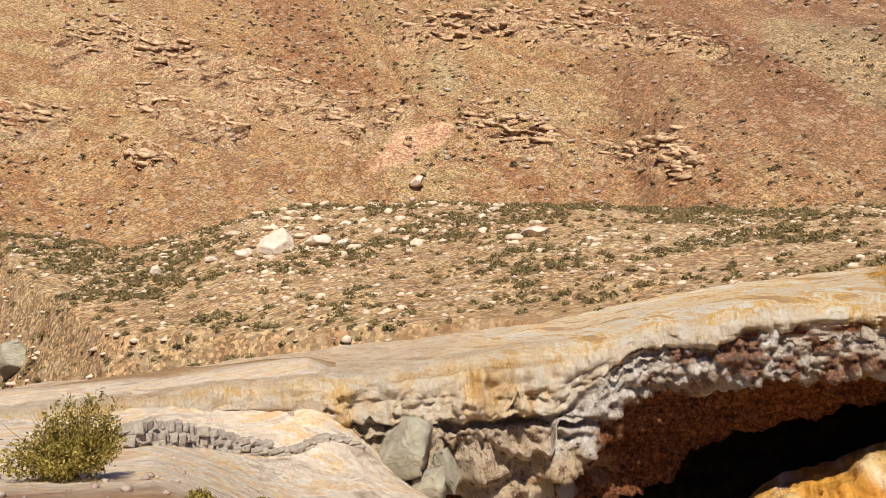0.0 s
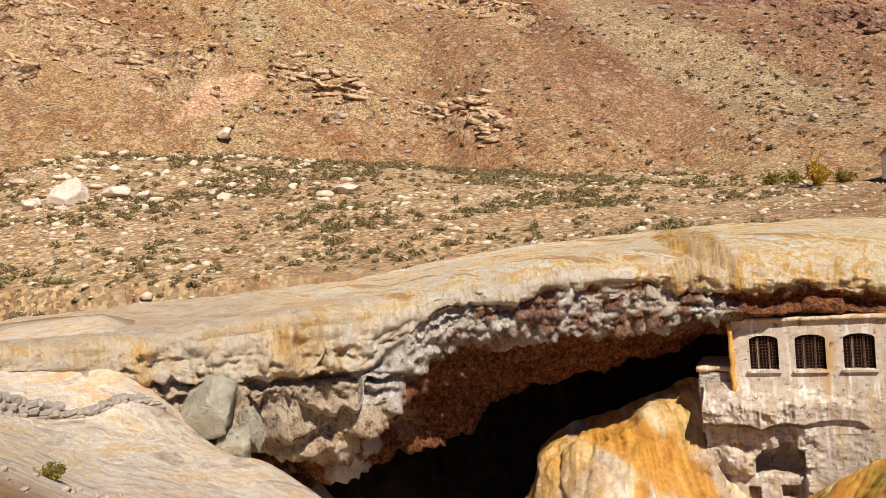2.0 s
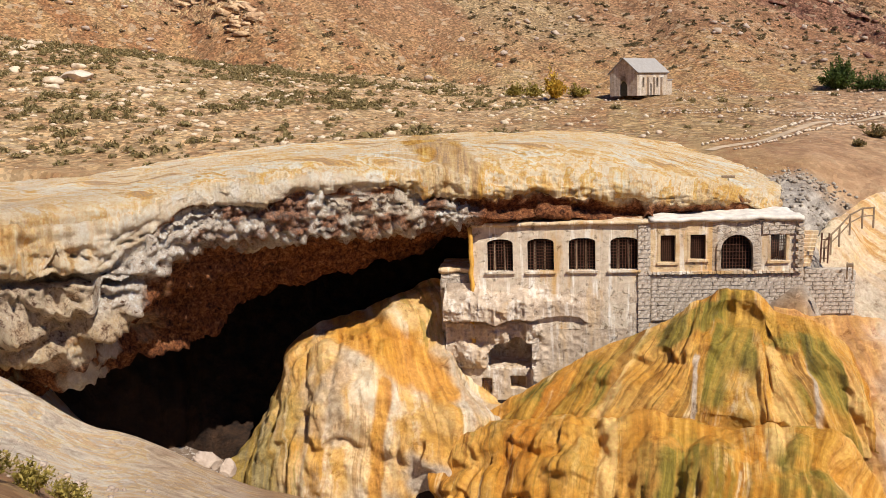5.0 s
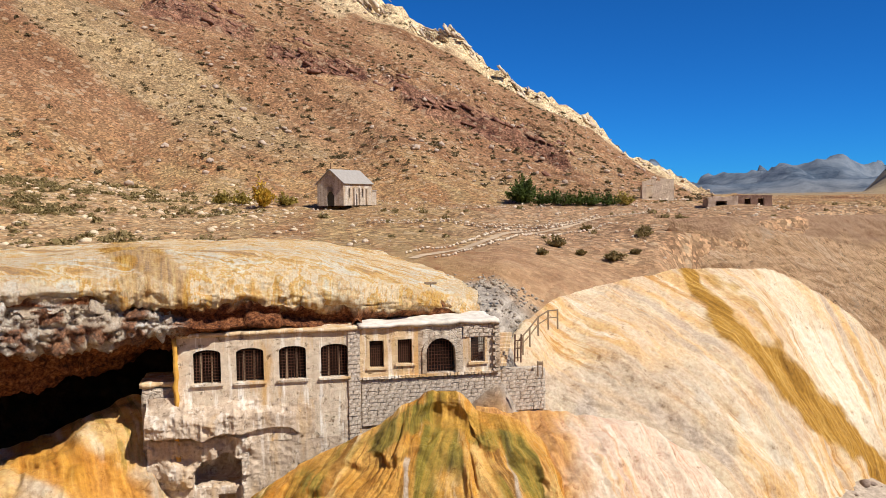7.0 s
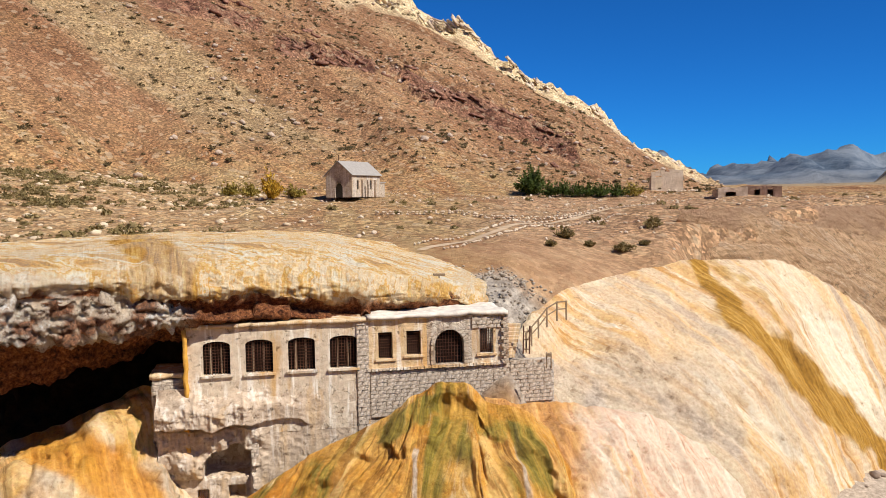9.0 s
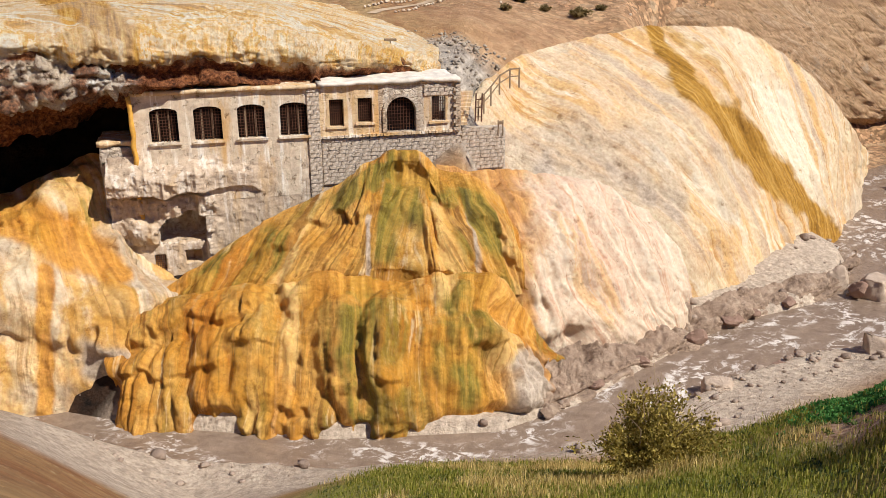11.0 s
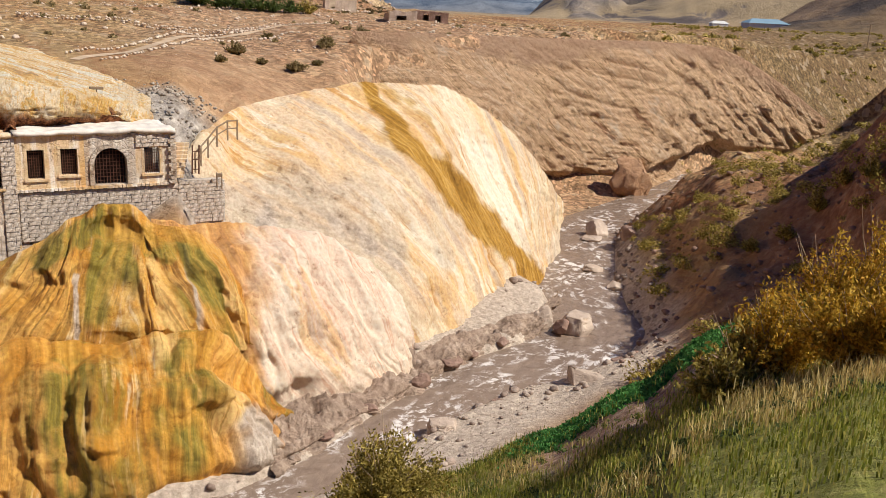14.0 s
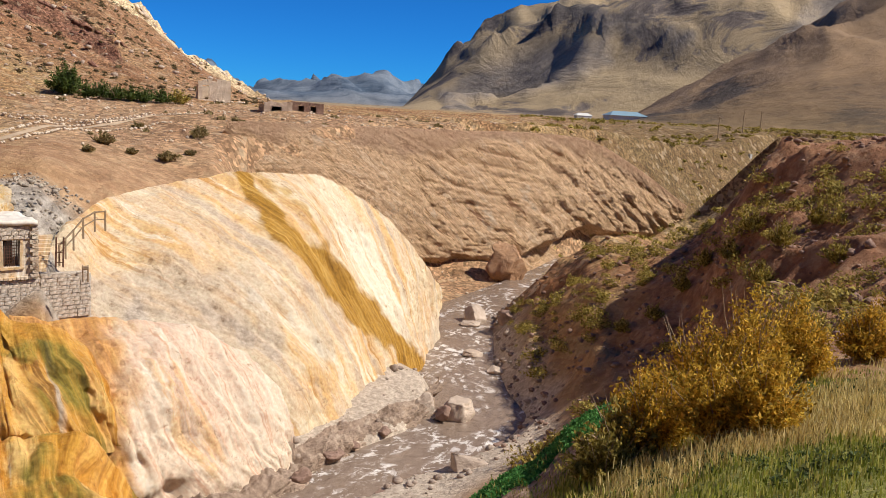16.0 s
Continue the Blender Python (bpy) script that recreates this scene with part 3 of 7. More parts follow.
def river_gap(x, y):
    """Distance to the water's middle, the half-width there, and the side (1 beyond the river)."""
    best = np.full(x.shape, 1e9)
    half = np.zeros(x.shape)
    side = np.zeros(x.shape)
    for (ax, ay, aw), (bx, by, bw) in zip(RIVER[:-1], RIVER[1:]):
        dx, dy = bx - ax, by - ay
        t = np.clip(((x - ax) * dx + (y - ay) * dy) / (dx * dx + dy * dy), 0, 1)
        d = np.hypot(x - ax - t * dx, y - ay - t * dy)
        near = d < best
        best = np.where(near, d, best)
        half = np.where(near, aw + t * (bw - aw), half)
        side = np.where(near, np.sign(dx * (y - ay) - dy * (x - ax)), side)
    return best, half, side


# rock bands on the mountain: bearing, slope angle, relative width
OUTCROPS = [
    ([(-67.5, 15.6, 0.8), (-63.9, 16.2, 1), (-60.6, 14.8, 1), (-55.9, 12.5, 1.3), (-52.9, 10.9, 1.4), (-50.1, 9.6, 1.1), (-47.2, 10.8, 0.7)], 1.4),
    ([(-71.6, 10.9, 1), (-68.2, 10.9, 0.6)], 1.2),
    ([(-63.9, 12.5, 0.7), (-59.3, 10.4, 1), (-57.6, 10, 0.8)], 1.0),
    ([(-47.2, 15.7, 1), (-39.8, 15.6, 1), (-36.2, 14.4, 1), (-31.7, 13.4, 0.8), (-27.1, 11.8, 0.6)], 1.0),
    ([(-43, 9.8, 0.8), (-40.6, 8.6, 1), (-37.8, 7.2, 0.7)], 1.1),
    ([(-34.9, 6.8, 0.8), (-30.8, 5.7, 1.2), (-29.5, 5, 0.8)], 1.0),
    ([(-64.2, 9.2, 1), (-62.6, 8.4, 1)], 0.7),
]
RED_OUTCROPS = [
    ([(-2.2, 7.8, 0.6), (0.3, 6.2, 1), (3.2, 5.2, 1.2), (6.1, 3.9, 1.2), (8.9, 2.6, 0.8)], 0.8),
    ([(-16.4, 12.3, 0.8), (-13.4, 11.5, 1), (-11.4, 11, 0.8)], 0.8),
    ([(-9.7, 9.7, 0.8), (-6.9, 8.7, 1), (-4, 8, 0.7)], 0.8),
]
GULLY = [(-49.6, 7.0, 1.0), (-49.4, 9.0, 0.8), (-47.2, 11.0, 0.7), (-48.7, 15.0, 1.2), (-51, 18.5, 1.6)]
FAR_ROCKS = [([(29.8, 1.0, 0.7), (32.4, 2.4, 1.1), (35, 3.4, 1.2), (38.5, 4.2, 0.9)], 1.5), ([(36, 6.6, 0.6), (40, 6.2, 0.9), (44, 5.4, 0.8)], 0.9), ([(46.2, 1.8, 0.8), (48.6, 3.6, 1.1), (51.4, 6.4, 1.2), (54, 8, 1)], 1.1)]
SCREE = [([(-23.4, 12.1, 0.6), (-20, 10.4, 0.9), (-14.9, 6.5, 1.1), (-10.2, 3.1, 1.2), (-7.1, 1.2, 1)], 2.4)]


def bands(b, e, table, p, seed):
    e2 = e + 0.35 * fbm(p, 22, 4, seed)
    b2 = b + 0.5 * fbm(p, 22, 4, seed + 7)
    out = np.zeros(b.shape)
    for line, w in table:
        out = np.maximum(out, near_line(b2, e2, line, w))
    return out


def ground_z(x, y, rough=True):
    r = np.hypot(x, y)
    b = np.degrees(np.arctan2(x, y))
    keys = sorted(LEVELS)
    tab = np.array([LEVELS[k] for k in keys], float)
    ki = np.clip(np.searchsorted(keys, b) - 1, 0, len(keys) - 2)
    kk = np.array(keys, float)
    t = (b - kk[ki]) / (kk[ki + 1] - kk[ki])
    t = t * t * (3 - 2 * t) * 0.5 + t * 0.5
    rr = np.clip(r, 0, DIST[-1])
    di = np.clip(np.searchsorted(DIST, rr) - 1, 0, len(DIST) - 2)
    dd = np.array(DIST, float)
    s = (rr - dd[di]) / (dd[di + 1] - dd[di])

    def along(k):
        p0, p1, p2, p3 = tab[k, np.maximum(di - 1, 0)], tab[k, di], tab[k, di + 1], tab[k, np.minimum(di + 2, len(DIST) - 1)]
        lin = p1 + s * (p2 - p1)
        cub = 0.5 * (2 * p1 + (p2 - p0) * s + (2 * p0 - 5 * p1 + 4 * p2 - p3) * s * s + (3 * p1 - p0 - 3 * p2 + p3) * s ** 3)
        return 0.5 * (lin + cub)

    z = along(ki) * (1 - t) + along(ki + 1) * t
    out = r - DIST[-1]
    far = np.where(out > 0, z + (23 + 0.006 * r - z) * smooth(0, 160, out), z)
    p = np.stack([x, y, 0 * x], -1)

    # mountains: foot distance, crest distance, crest slope along the bearing
    def mountain(foot, crest, bearings, slopes, power, crag, seed, back=0.45, jag=0.35):
        e = np.interp(b, bearings, slopes, left=slopes[0], right=slopes[-1])
        e = e + jag * fbm(np.stack([b, 0 * b, 0 * b], -1), 2.2 if jag < 0.6 else 0.8, 4, seed) * smooth(-0.5, 2.0, e) * np.clip((r - foot) / (crest - foot), 0, 1) ** 7
        base = 23 + 0.006 * foot
        top = EYE_Z + crest * np.tan(np.radians(e))
        q = (r - foot) / (crest - foot)
        rise = base + (top - base) * np.clip(q, 0, 1) ** power - np.maximum(r - crest, 0) * back
        rough_amp = crag * np.clip(q * 3, 0, 1) 
        n = fbm(p + np.stack([0.5 * rise, 0 * x, 0 * x], -1), (crest - np.min(foot)) * 0.42, 4, seed + 3, True) - 0.4
        return np.where(q > 0, rise + rough_amp * n * np.clip((top - base) / 60, 0, 1.4), -1e3)

    left = mountain(185 + 8 * fbm(np.stack([b, 0 * b, 0 * b], -1), 9, 3, 5), 430.0, (-120, -60, -40, -20, -5.4, -0.2, 4.3, 9.7, 14.2, 17, 19), (24, 25, 24, 19, 12.6, 11.1, 8.0, 4.9, 1.8, 0.1, -2), 1.1, 3.0, 20, 0.45, 0.55)
    big = mountain(1300.0, 2300.0, (22, 25.6, 28.4, 31.2, 34.9, 38.3, 43, 48, 56, 75, 100), (-2, -0.4, 1.8, 3.9, 6.3, 7.6, 9.5, 11, 10, 7, 5), 1.0, 44.0, 40)
    slope = mountain(560.0, 1150.0, (38, 41.7, 45.9, 49.8, 52, 58, 66, 80, 110), (-1.5, 0.9, 3.7, 5.8, 7.4, 9.5, 11, 12, 8), 1.0, 18.0, 60)
    blue = mountain(3000.0, 4200.0, (8, 13, 15, 17, 20, 24.3, 25.2, 26.5, 28, 31, 36), (3.2, 2.4, 1.4, 0.7, 0.9, 1.4, 1.9, 1.3, 1.0, 0.8, 0.4), 0.8, 70.0, 80, 0.1, 0.62)
    z = np.maximum.reduce([far, left, big, slope, blue])
    behind = EYE_Z + (r - 400) * 0.2
    z = np.where((np.abs(b) > 105) & (r > 400), np.maximum(z, behind * smooth(105, 125, np.abs(b))), z)
    # the gorge
    d, half, side = river_gap(x, y)
    steep = np.where(x < -36, 2.2, np.where(side > 0, 1.5, 1.1))
    wall = -0.6 + np.maximum(d - half * 0.9, 0) * steep
    z = np.where(r < 330, np.minimum(z, np.maximum(wall, -0.6)), z)
    # room for the cliff
    brow = np.interp(b, (15.5, 17.5, 20.5, 25, 30, 35, 38.5, 41.5, 44.8), (112, 116, 124, 136, 150, 164, 176, 186, 198))
    room = 7.0 * (side > 0) * smooth(14.5, 18, b) * smooth(45.5, 44, b) * smooth(brow - 1, brow - 9, r) * smooth(78, 92, r)
    z = np.where(room > 0, np.maximum(z - room, np.minimum(z, -0.4)), z)
    if rough and (r > 560).any():
        e = np.degrees(np.arctan2(z - EYE_Z, r))
        crags = bands(b, e, FAR_ROCKS, p * 0.12, 170) * smooth(600, 800, r)
        z = z + crags * r * 0.0045 * (0.6 + 0.9 * fbm(p, (170, 170, 1), 5, 171, True))
    if rough:
        hill = smooth(190, 240, r) * smooth(470, 420, r) * smooth(22, 15, b)
        e = np.degrees(np.arctan2(z - EYE_Z, r))
        crag = np.maximum(bands(b, e, OUTCROPS, p, 140), bands(b, e, RED_OUTCROPS, p, 150)) * hill
        q = np.stack([x, y, z], -1)
        bed = (z + 0.3 * x + 2.2 * fbm(p, (26, 26, 1), 4, 157)) / 3.4
        bed = bed - np.floor(bed)
        z = z + crag * (2.2 * smooth(0.0, 0.2, bed) * smooth(1.0, 0.55, bed) + 0.9 * fbm(q, (5, 5, 2.5), 4, 151, True)) + hill * (1.3 * fbm(p, (34, 34, 34), 4, 37, True) + 1.2 * fbm(np.stack([0.8 * x - 0.6 * z, 0.6 * x + 0.8 * z, 0 * x], -1), (90, 9, 1), 3, 153))
        z = z - hill * 2.6 * near_line(b + 0.3 * fbm(p, 18, 3, 156), e, GULLY, 0.8)
        crest = smooth(392, 425, r) * smooth(-16, -6, b) * hill
        z = z + crest * 3.2 * fbm(p, (11, 11, 11), 3, 154, True)
        spur = (b > 36) * smooth(34, 44, r) * smooth(130, 100, r) * smooth(3, 6, z)
        z = z + spur * (0.9 * fbm(p, 7, 4, 155, True))
        amp = np.clip(r / 120, 0.12, 1.0) * smooth(0.5, 3.5, z)
        z = z + amp * (0.5 * fbm(p, 9, 3, 1) * smooth(8, 60, r) + 0.1 * fbm(p, 1.6, 2, 2) * smooth(60, 40, r))
    return z


bear = np.radians(np.concatenate([np.arange(-180, -92, 2.5), np.arange(-92, 72, 0.23), np.arange(72, 179.9, 2.5), [180]]))
ring = np.concatenate([[0.0], np.geomspace(1.5, 40, 110), np.linspace(40.5, 62, 45), np.geomspace(62.6, 196, 130), np.linspace(197, 430, 235), np.geomspace(435, 4600, 120)])
gx, gy = np.sin(bear)[:, None] * ring + 0.2, np.cos(bear)[:, None] * ring - 0.3
G = np.stack([gx, gy, ground_z(gx, gy)], -1)


def ground_masks(g):
    x, y, z = g[..., 0], g[..., 1], g[..., 2]
    r, b = np.hypot(x, y), np.degrees(np.arctan2(x, y))
    d, half, side = river_gap(x, y)
    n1, n2 = fbm(g, 14, 5, 31), fbm(g, 3, 4, 33)
    hill = smooth(195, 240, r) * smooth(480, 440, r) * smooth(19, 15, b)
    e = np.degrees(np.arctan2(z - EYE_Z, r))
    p = np.stack([x, y, 0 * x], -1)
    red = bands(b, e, RED_OUTCROPS, p, 150)
    near = side < 0
    return {
        "hill": smooth(80, 110, r) * smooth(480, 440, r),
        "rock": hill * np.clip(bands(b, e, OUTCROPS, p, 140) + 0.8 * red, 0, 1),
        "scree": hill * bands(b, e, SCREE, p, 160) * 0.5,
        "pale": hill * smooth(385, 412, r + 10 * n1) * smooth(-14, -4, b) * 0.95,
        "maroon": hill * red * 0.85,
        "slide": hill * near_line(b + 0.4 * n2, e + 0.3 * n2, [(-49.2, 7.4, 0.6), (-47.6, 8.6, 1.2), (-44.8, 9.2, 0.8)], 0.95),
        "far": smooth(480, 620, r) * 0.95,
        "crags": bands(b, e, FAR_ROCKS, p * 0.12, 170) * smooth(600, 800, r) * smooth(2900, 2500, r),
        # Blue air tint, painted stronger with distance.
        "painted_haze": smooth(2400, 3300, r) * 0.95 + smooth(900, 2300, r) * 0.12,
        "olive": smooth(140, 200, r) * smooth(30, 44, b) * smooth(700, 480, r) * 0.8,
        "gravel": np.maximum(smooth(4.5, 1.2, z + 0.5 * n2) * smooth(9, 5, d - half) * (b > -30) * smooth(108, 98, r), near * smooth(-30, -24, b + n2) * smooth(10, 4, b + 2 * n2) * smooth(32, 34.5, r + 0.6 * n2)),
        "grass": near * smooth(-14, -4, b + 3 * n1) * smooth(34, 26, r + 3 * n1 + 10 * smooth(20, 40, b)) * smooth(90, 65, b),
        "tan": smooth(82, 95, r) * smooth(200, 185, r) * smooth(-6, -16, b + 3 * n1) * 0.55,
        "russet": smooth(520, 600, r) * smooth(1350, 1200, r) * smooth(34, 40, b) * 0.85,
        "ruddy": hill * smooth(-42, -22, b + 5 * n1) * 0.85,
        "terrace": (side > 0) * smooth(0, 6, b + 2 * n1) * smooth(62, 70, r) * smooth(185, 170, r) * smooth(50, 44, b) * 0.75,
        # Cave floor, darkened by colour to imitate the shade under the arch.
        "wet_or_shade": smooth(-43, -40, b) * smooth(-9, -13, b) * smooth(48, 49.5, r) * smooth(82, 74, r),
        "slate": (side > 0) * smooth(0.2, 1.6, b + 0.8 * n2) * smooth(9.5, 7.5, b + 0.8 * n2) * smooth(76, 70, r + 2 * n2) * smooth(57, 59, r),
        "soil": near * smooth(26, 31, b + 1.5 * n2) * smooth(44, 41, b) * smooth(19.5, 21.5, r + 0.7 * n2) * smooth(27.5, 26, r + 0.6 * n2),
        "redbank": near * smooth(38, 46, b + 2 * n1) * smooth(24, 34, r + 3 * n1) * smooth(150, 110, r) * 0.9,
        "crustway": near * smooth(-27, -34, b + 4 * n1) * smooth(20, 26, r + 2 * n1) * smooth(70, 60, r) * (1 - 0.45 * smooth(-42, -36, b)),
    }


G = G[:, ::-1]
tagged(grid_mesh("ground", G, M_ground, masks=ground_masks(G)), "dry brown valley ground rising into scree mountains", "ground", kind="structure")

# ---- river ----
rw = np.array(RIVER, float)
W = spline(len(rw), 260) @ rw
tang = np.gradient(W[:, :2], axis=0)
tang /= np.linalg.norm(tang, axis=1, keepdims=True)
nor = np.stack([-tang[:, 1], tang[:, 0]], -1)
vv = np.linspace(-1.5, 1.5, 30)
water = np.zeros((260, 30, 3))
water[..., :2] = W[:, None, :2] + nor[:, None] * (vv[None, :, None] * (W[:, None, 2:3] + 0.6))
wlen = np.linalg.norm(np.diff(W[:, :2], axis=0, prepend=W[:1, :2]), axis=1).cumsum()
wuv = np.stack([vv[None, ::-1] * (W[:, 2:3] + 0.6), np.repeat(wlen[:, None], 30, 1)], -1)
tagged(grid_mesh("water", water[:, ::-1], M_water, uv=wuv), "shallow muddy brown mountain river with white riffles", "river", kind="structure")


# ---- natural bridge ----
def arch_section(b, back, crest, dist, lip, drape, nodules, edge):
    """Deck from the back to the lip, hanging drape, recess, nodules, underside and cave roof on one bearing."""
    deep = 0.45 + 0.75 * min(1, max(0, (b + 19) / 4))
    return [place(b, 92, back), place(b, 72, crest), place(b, dist + 6, crest - 0.4), place(b, dist + 1.6, lip), place(b, dist, (lip + drape) / 2), place(b, dist + 0.15, drape), place(b, dist + deep, drape - 0.1), place(b, dist + deep, drape - 0.4), place(b, dist + 0.3, drape - 0.75), place(b, dist + 0.8, nodules), place(b, dist + 4.5, (nodules + edge) / 2), place(b, dist + 8, edge), place(b + 0.4, dist + 14, edge + 1.1), place(b + 0.8, dist + 25, edge + 1.4), place(b, 93, -7.5)]


arch = [
    arch_section(-84, -3.4, -4.2, 45, -5.0, -8.0, -11, -13),
    arch_section(-76, -3.6, -4.3, 46, -5.0, -8.0, -11, -13),
    arch_section(-66, -3.9, -4.6, 46.5, -5.2, -7.6, -10.5, -13),
    arch_section(-58, -3.9, -4.7, 48, -5.3, -8.0, -12, -15),
    arch_section(-52, -3.8, -4.9, 48.6, -5.5, -8.4, -12.5, -17),
    arch_section(-48.5, -3.8, -4.9, 48.8, -5.6, -9.2, -13.2, -18),
    arch_section(-45, -3.7, -4.8, 49, -5.6, -9.0, -13.8, -17.5),
    arch_section(-41.8, -3.6, -4.6, 49.4, -5.6, -9.5, -13.8, -17.0),
    arch_section(-38.2, -3.4, -4.3, 50, -5.4, -8.8, -12.0, -15.6),
    arch_section(-34.4, -3.0, -3.7, 50.8, -4.6, -5.9, -8.8, -14.3),
    arch_section(-30.7, -2.6, -3.2, 51.5, -4.2, -5.5, -8.3, -12.5),
    arch_section(-27, -2.3, -2.8, 52.2, -3.9, -5.3, -8.5, -10.9),
    arch_section(-23.3, -2.2, -2.7, 53, -3.9, -5.4, -8.4, -10.2),
    arch_section(-19.7, -2.1, -2.5, 54, -3.9, -5.6, -8.0, -9.6),
    arch_section(-16.3, -2.0, -2.4, 54.8, -3.9, -6.3, -7.8, -9.2),
    arch_section(-14, -2.1, -2.4, 55.2, -3.9, -6.8, -7.8, -9.2),
    arch_section(-10.7, -2.1, -2.5, 56, -4.0, -6.6, -7.8, -9.3),
    arch_section(-7.2, -2.3, -2.9, 56.8, -4.3, -7.0, -7.9, -9.3),
    arch_section(-3.5, -2.9, -3.7, 57.8, -4.8, -7.3, -8.0, -9.3),
    arch_section(-0.5, -3.4, -4.5, 59.2, -5.3, -7.2, -8.1, -9.3),
    arch_section(1.8, -3.6, -5.1, 61, -5.8, -7.4, -8.2, -9.3),
    arch_section(3.2, -3.6, -5.6, 63, -6.3, -7.6, -8.3, -9.3),
]


def arch_face(g, uv, u, v):
    w = v * 14 + 0.5 * fbm(g, 1.6, 4, 51)
    return smooth(5.6, 6.4, w) * smooth(9.8, 9.0, w)


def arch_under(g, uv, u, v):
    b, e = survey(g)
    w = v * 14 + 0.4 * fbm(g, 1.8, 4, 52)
    # Red-brown rock of the underside; in recess and gaps it also paints shade.
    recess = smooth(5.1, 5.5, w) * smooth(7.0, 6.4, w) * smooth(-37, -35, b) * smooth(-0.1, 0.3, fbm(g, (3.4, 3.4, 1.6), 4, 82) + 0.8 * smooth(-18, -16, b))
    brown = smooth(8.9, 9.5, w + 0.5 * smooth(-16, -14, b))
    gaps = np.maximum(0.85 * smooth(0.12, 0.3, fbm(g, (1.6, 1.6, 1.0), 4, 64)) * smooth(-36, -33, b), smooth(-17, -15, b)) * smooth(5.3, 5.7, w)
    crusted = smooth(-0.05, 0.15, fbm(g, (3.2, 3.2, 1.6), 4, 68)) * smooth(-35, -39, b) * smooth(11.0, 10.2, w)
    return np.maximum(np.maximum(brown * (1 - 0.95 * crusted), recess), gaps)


def arch_relief(g, uv, u, v):
    w = v * 14
    b, e = survey(g)
    left = smooth(-35, -39, b)
    drape = smooth(2.8, 4.0, w) * smooth(5.8, 5.2, w)
    nod = smooth(6.6, 7.4, w) * smooth(9.9, 9.1, w)
    under = smooth(9, 9.8, w)
    along = np.stack([uv[..., 0], 0.12 * uv[..., 1], 0 * u], -1)
    out = 0.14 * fbm(g, 4, 5, 54) + 0.05 * fbm(g, 0.9, 3, 69)
    pits = smooth(0.3, 0.6, fbm(g, (1.7, 1.7, 1.1), 4, 81)) * smooth(3.2, 4.0, w) * smooth(6, 5, w)
    out = out - 0.5 * pits * (0.4 + 0.6 * left) - 0.07 * fbm(g, 0.7, 4, 84, True) * smooth(1, 3, w)
    # fluted lip, with uneven lobes that hang lower in places
    out = out + drape * (-0.12 * fbm(along, 1.3, 5, 53, True) + 0.45 * fbm(g, (5, 5, 2.2), 4, 55) + 0.16 * fbm(g, 0.8, 3, 78))
    ragged = smooth(0.9, 0.1, np.abs(w - 5.1))
    out = out + ragged * (-0.2 * fbm(along, 1.1, 5, 60, True) + 0.5 * fbm(along, 5, 3, 70))
    nod = nod * (1 - 0.7 * smooth(-17, -15, b))
    knobs = 0.6 * fbm(g, (0.6, 0.6, 0.55), 4, 57, True) + 0.3 * fbm(g, (1.6, 1.6, 1.0), 3, 50, True)
    out = out + nod * (0.15 - 0.5 * (1 - 0.5 * left) * knobs + 0.3 * fbm(g, (3.2, 3.2, 2.0), 3, 71))
    # columns of drip stone across the recess
    ribs = smooth(0.35, 0.75, fbm(np.stack([uv[..., 0] / 1.5, uv[..., 1] / 14, 0 * u], -1), 1.0, 3, 83)) * smooth(5.2, 6.0, w) * smooth(9.0, 8.0, w)
    out = out + 0.4 * ribs
    out = out + under * (-0.22 * fbm(g, 0.8, 4, 58, True) - 0.75 * fbm(g, (8, 8, 1.5), 4, 59, True) * smooth(13.5, 12, w))
    blocks = left * smooth(5.8, 6.8, w) * smooth(11.8, 10.8, w)
    out = out + blocks * (0.45 - 0.9 * fbm(g, (4.0, 4.0, 2.0), 5, 66, True))
    face = smooth(-52, -49, b) * left * smooth(3.4, 4.0, w)
    out = out + face * (0.2 - 0.45 * fbm(g, (1.5, 1.5, 1.8), 4, 67, True)) * smooth(6.4, 5.6, w)
    gap = smooth(0.42, 0.1, np.abs(e + 9.95 + 0.06 * (b + 42) + 0.3 * fbm(g, 3, 3, 65))) * smooth(-47.5, -45, b) * smooth(-35.5, -38, b)
    slot = smooth(0.26, 0.06, np.abs(e + 6.0 - 0.02 * (b + 42) + 0.18 * fbm(g, 3, 3, 61))) * smooth(-51, -48.5, b) * smooth(-37, -40, b) * smooth(2.6, 3.4, w)
    return out - 1.1 * slot - 1.3 * gap


SPILL = [(-19.5, -2.5, 0.8), (-17.2, -3.4, 1.2), (-15.6, -4.6, 0.8), (-15.4, -7.2, 0.6)]
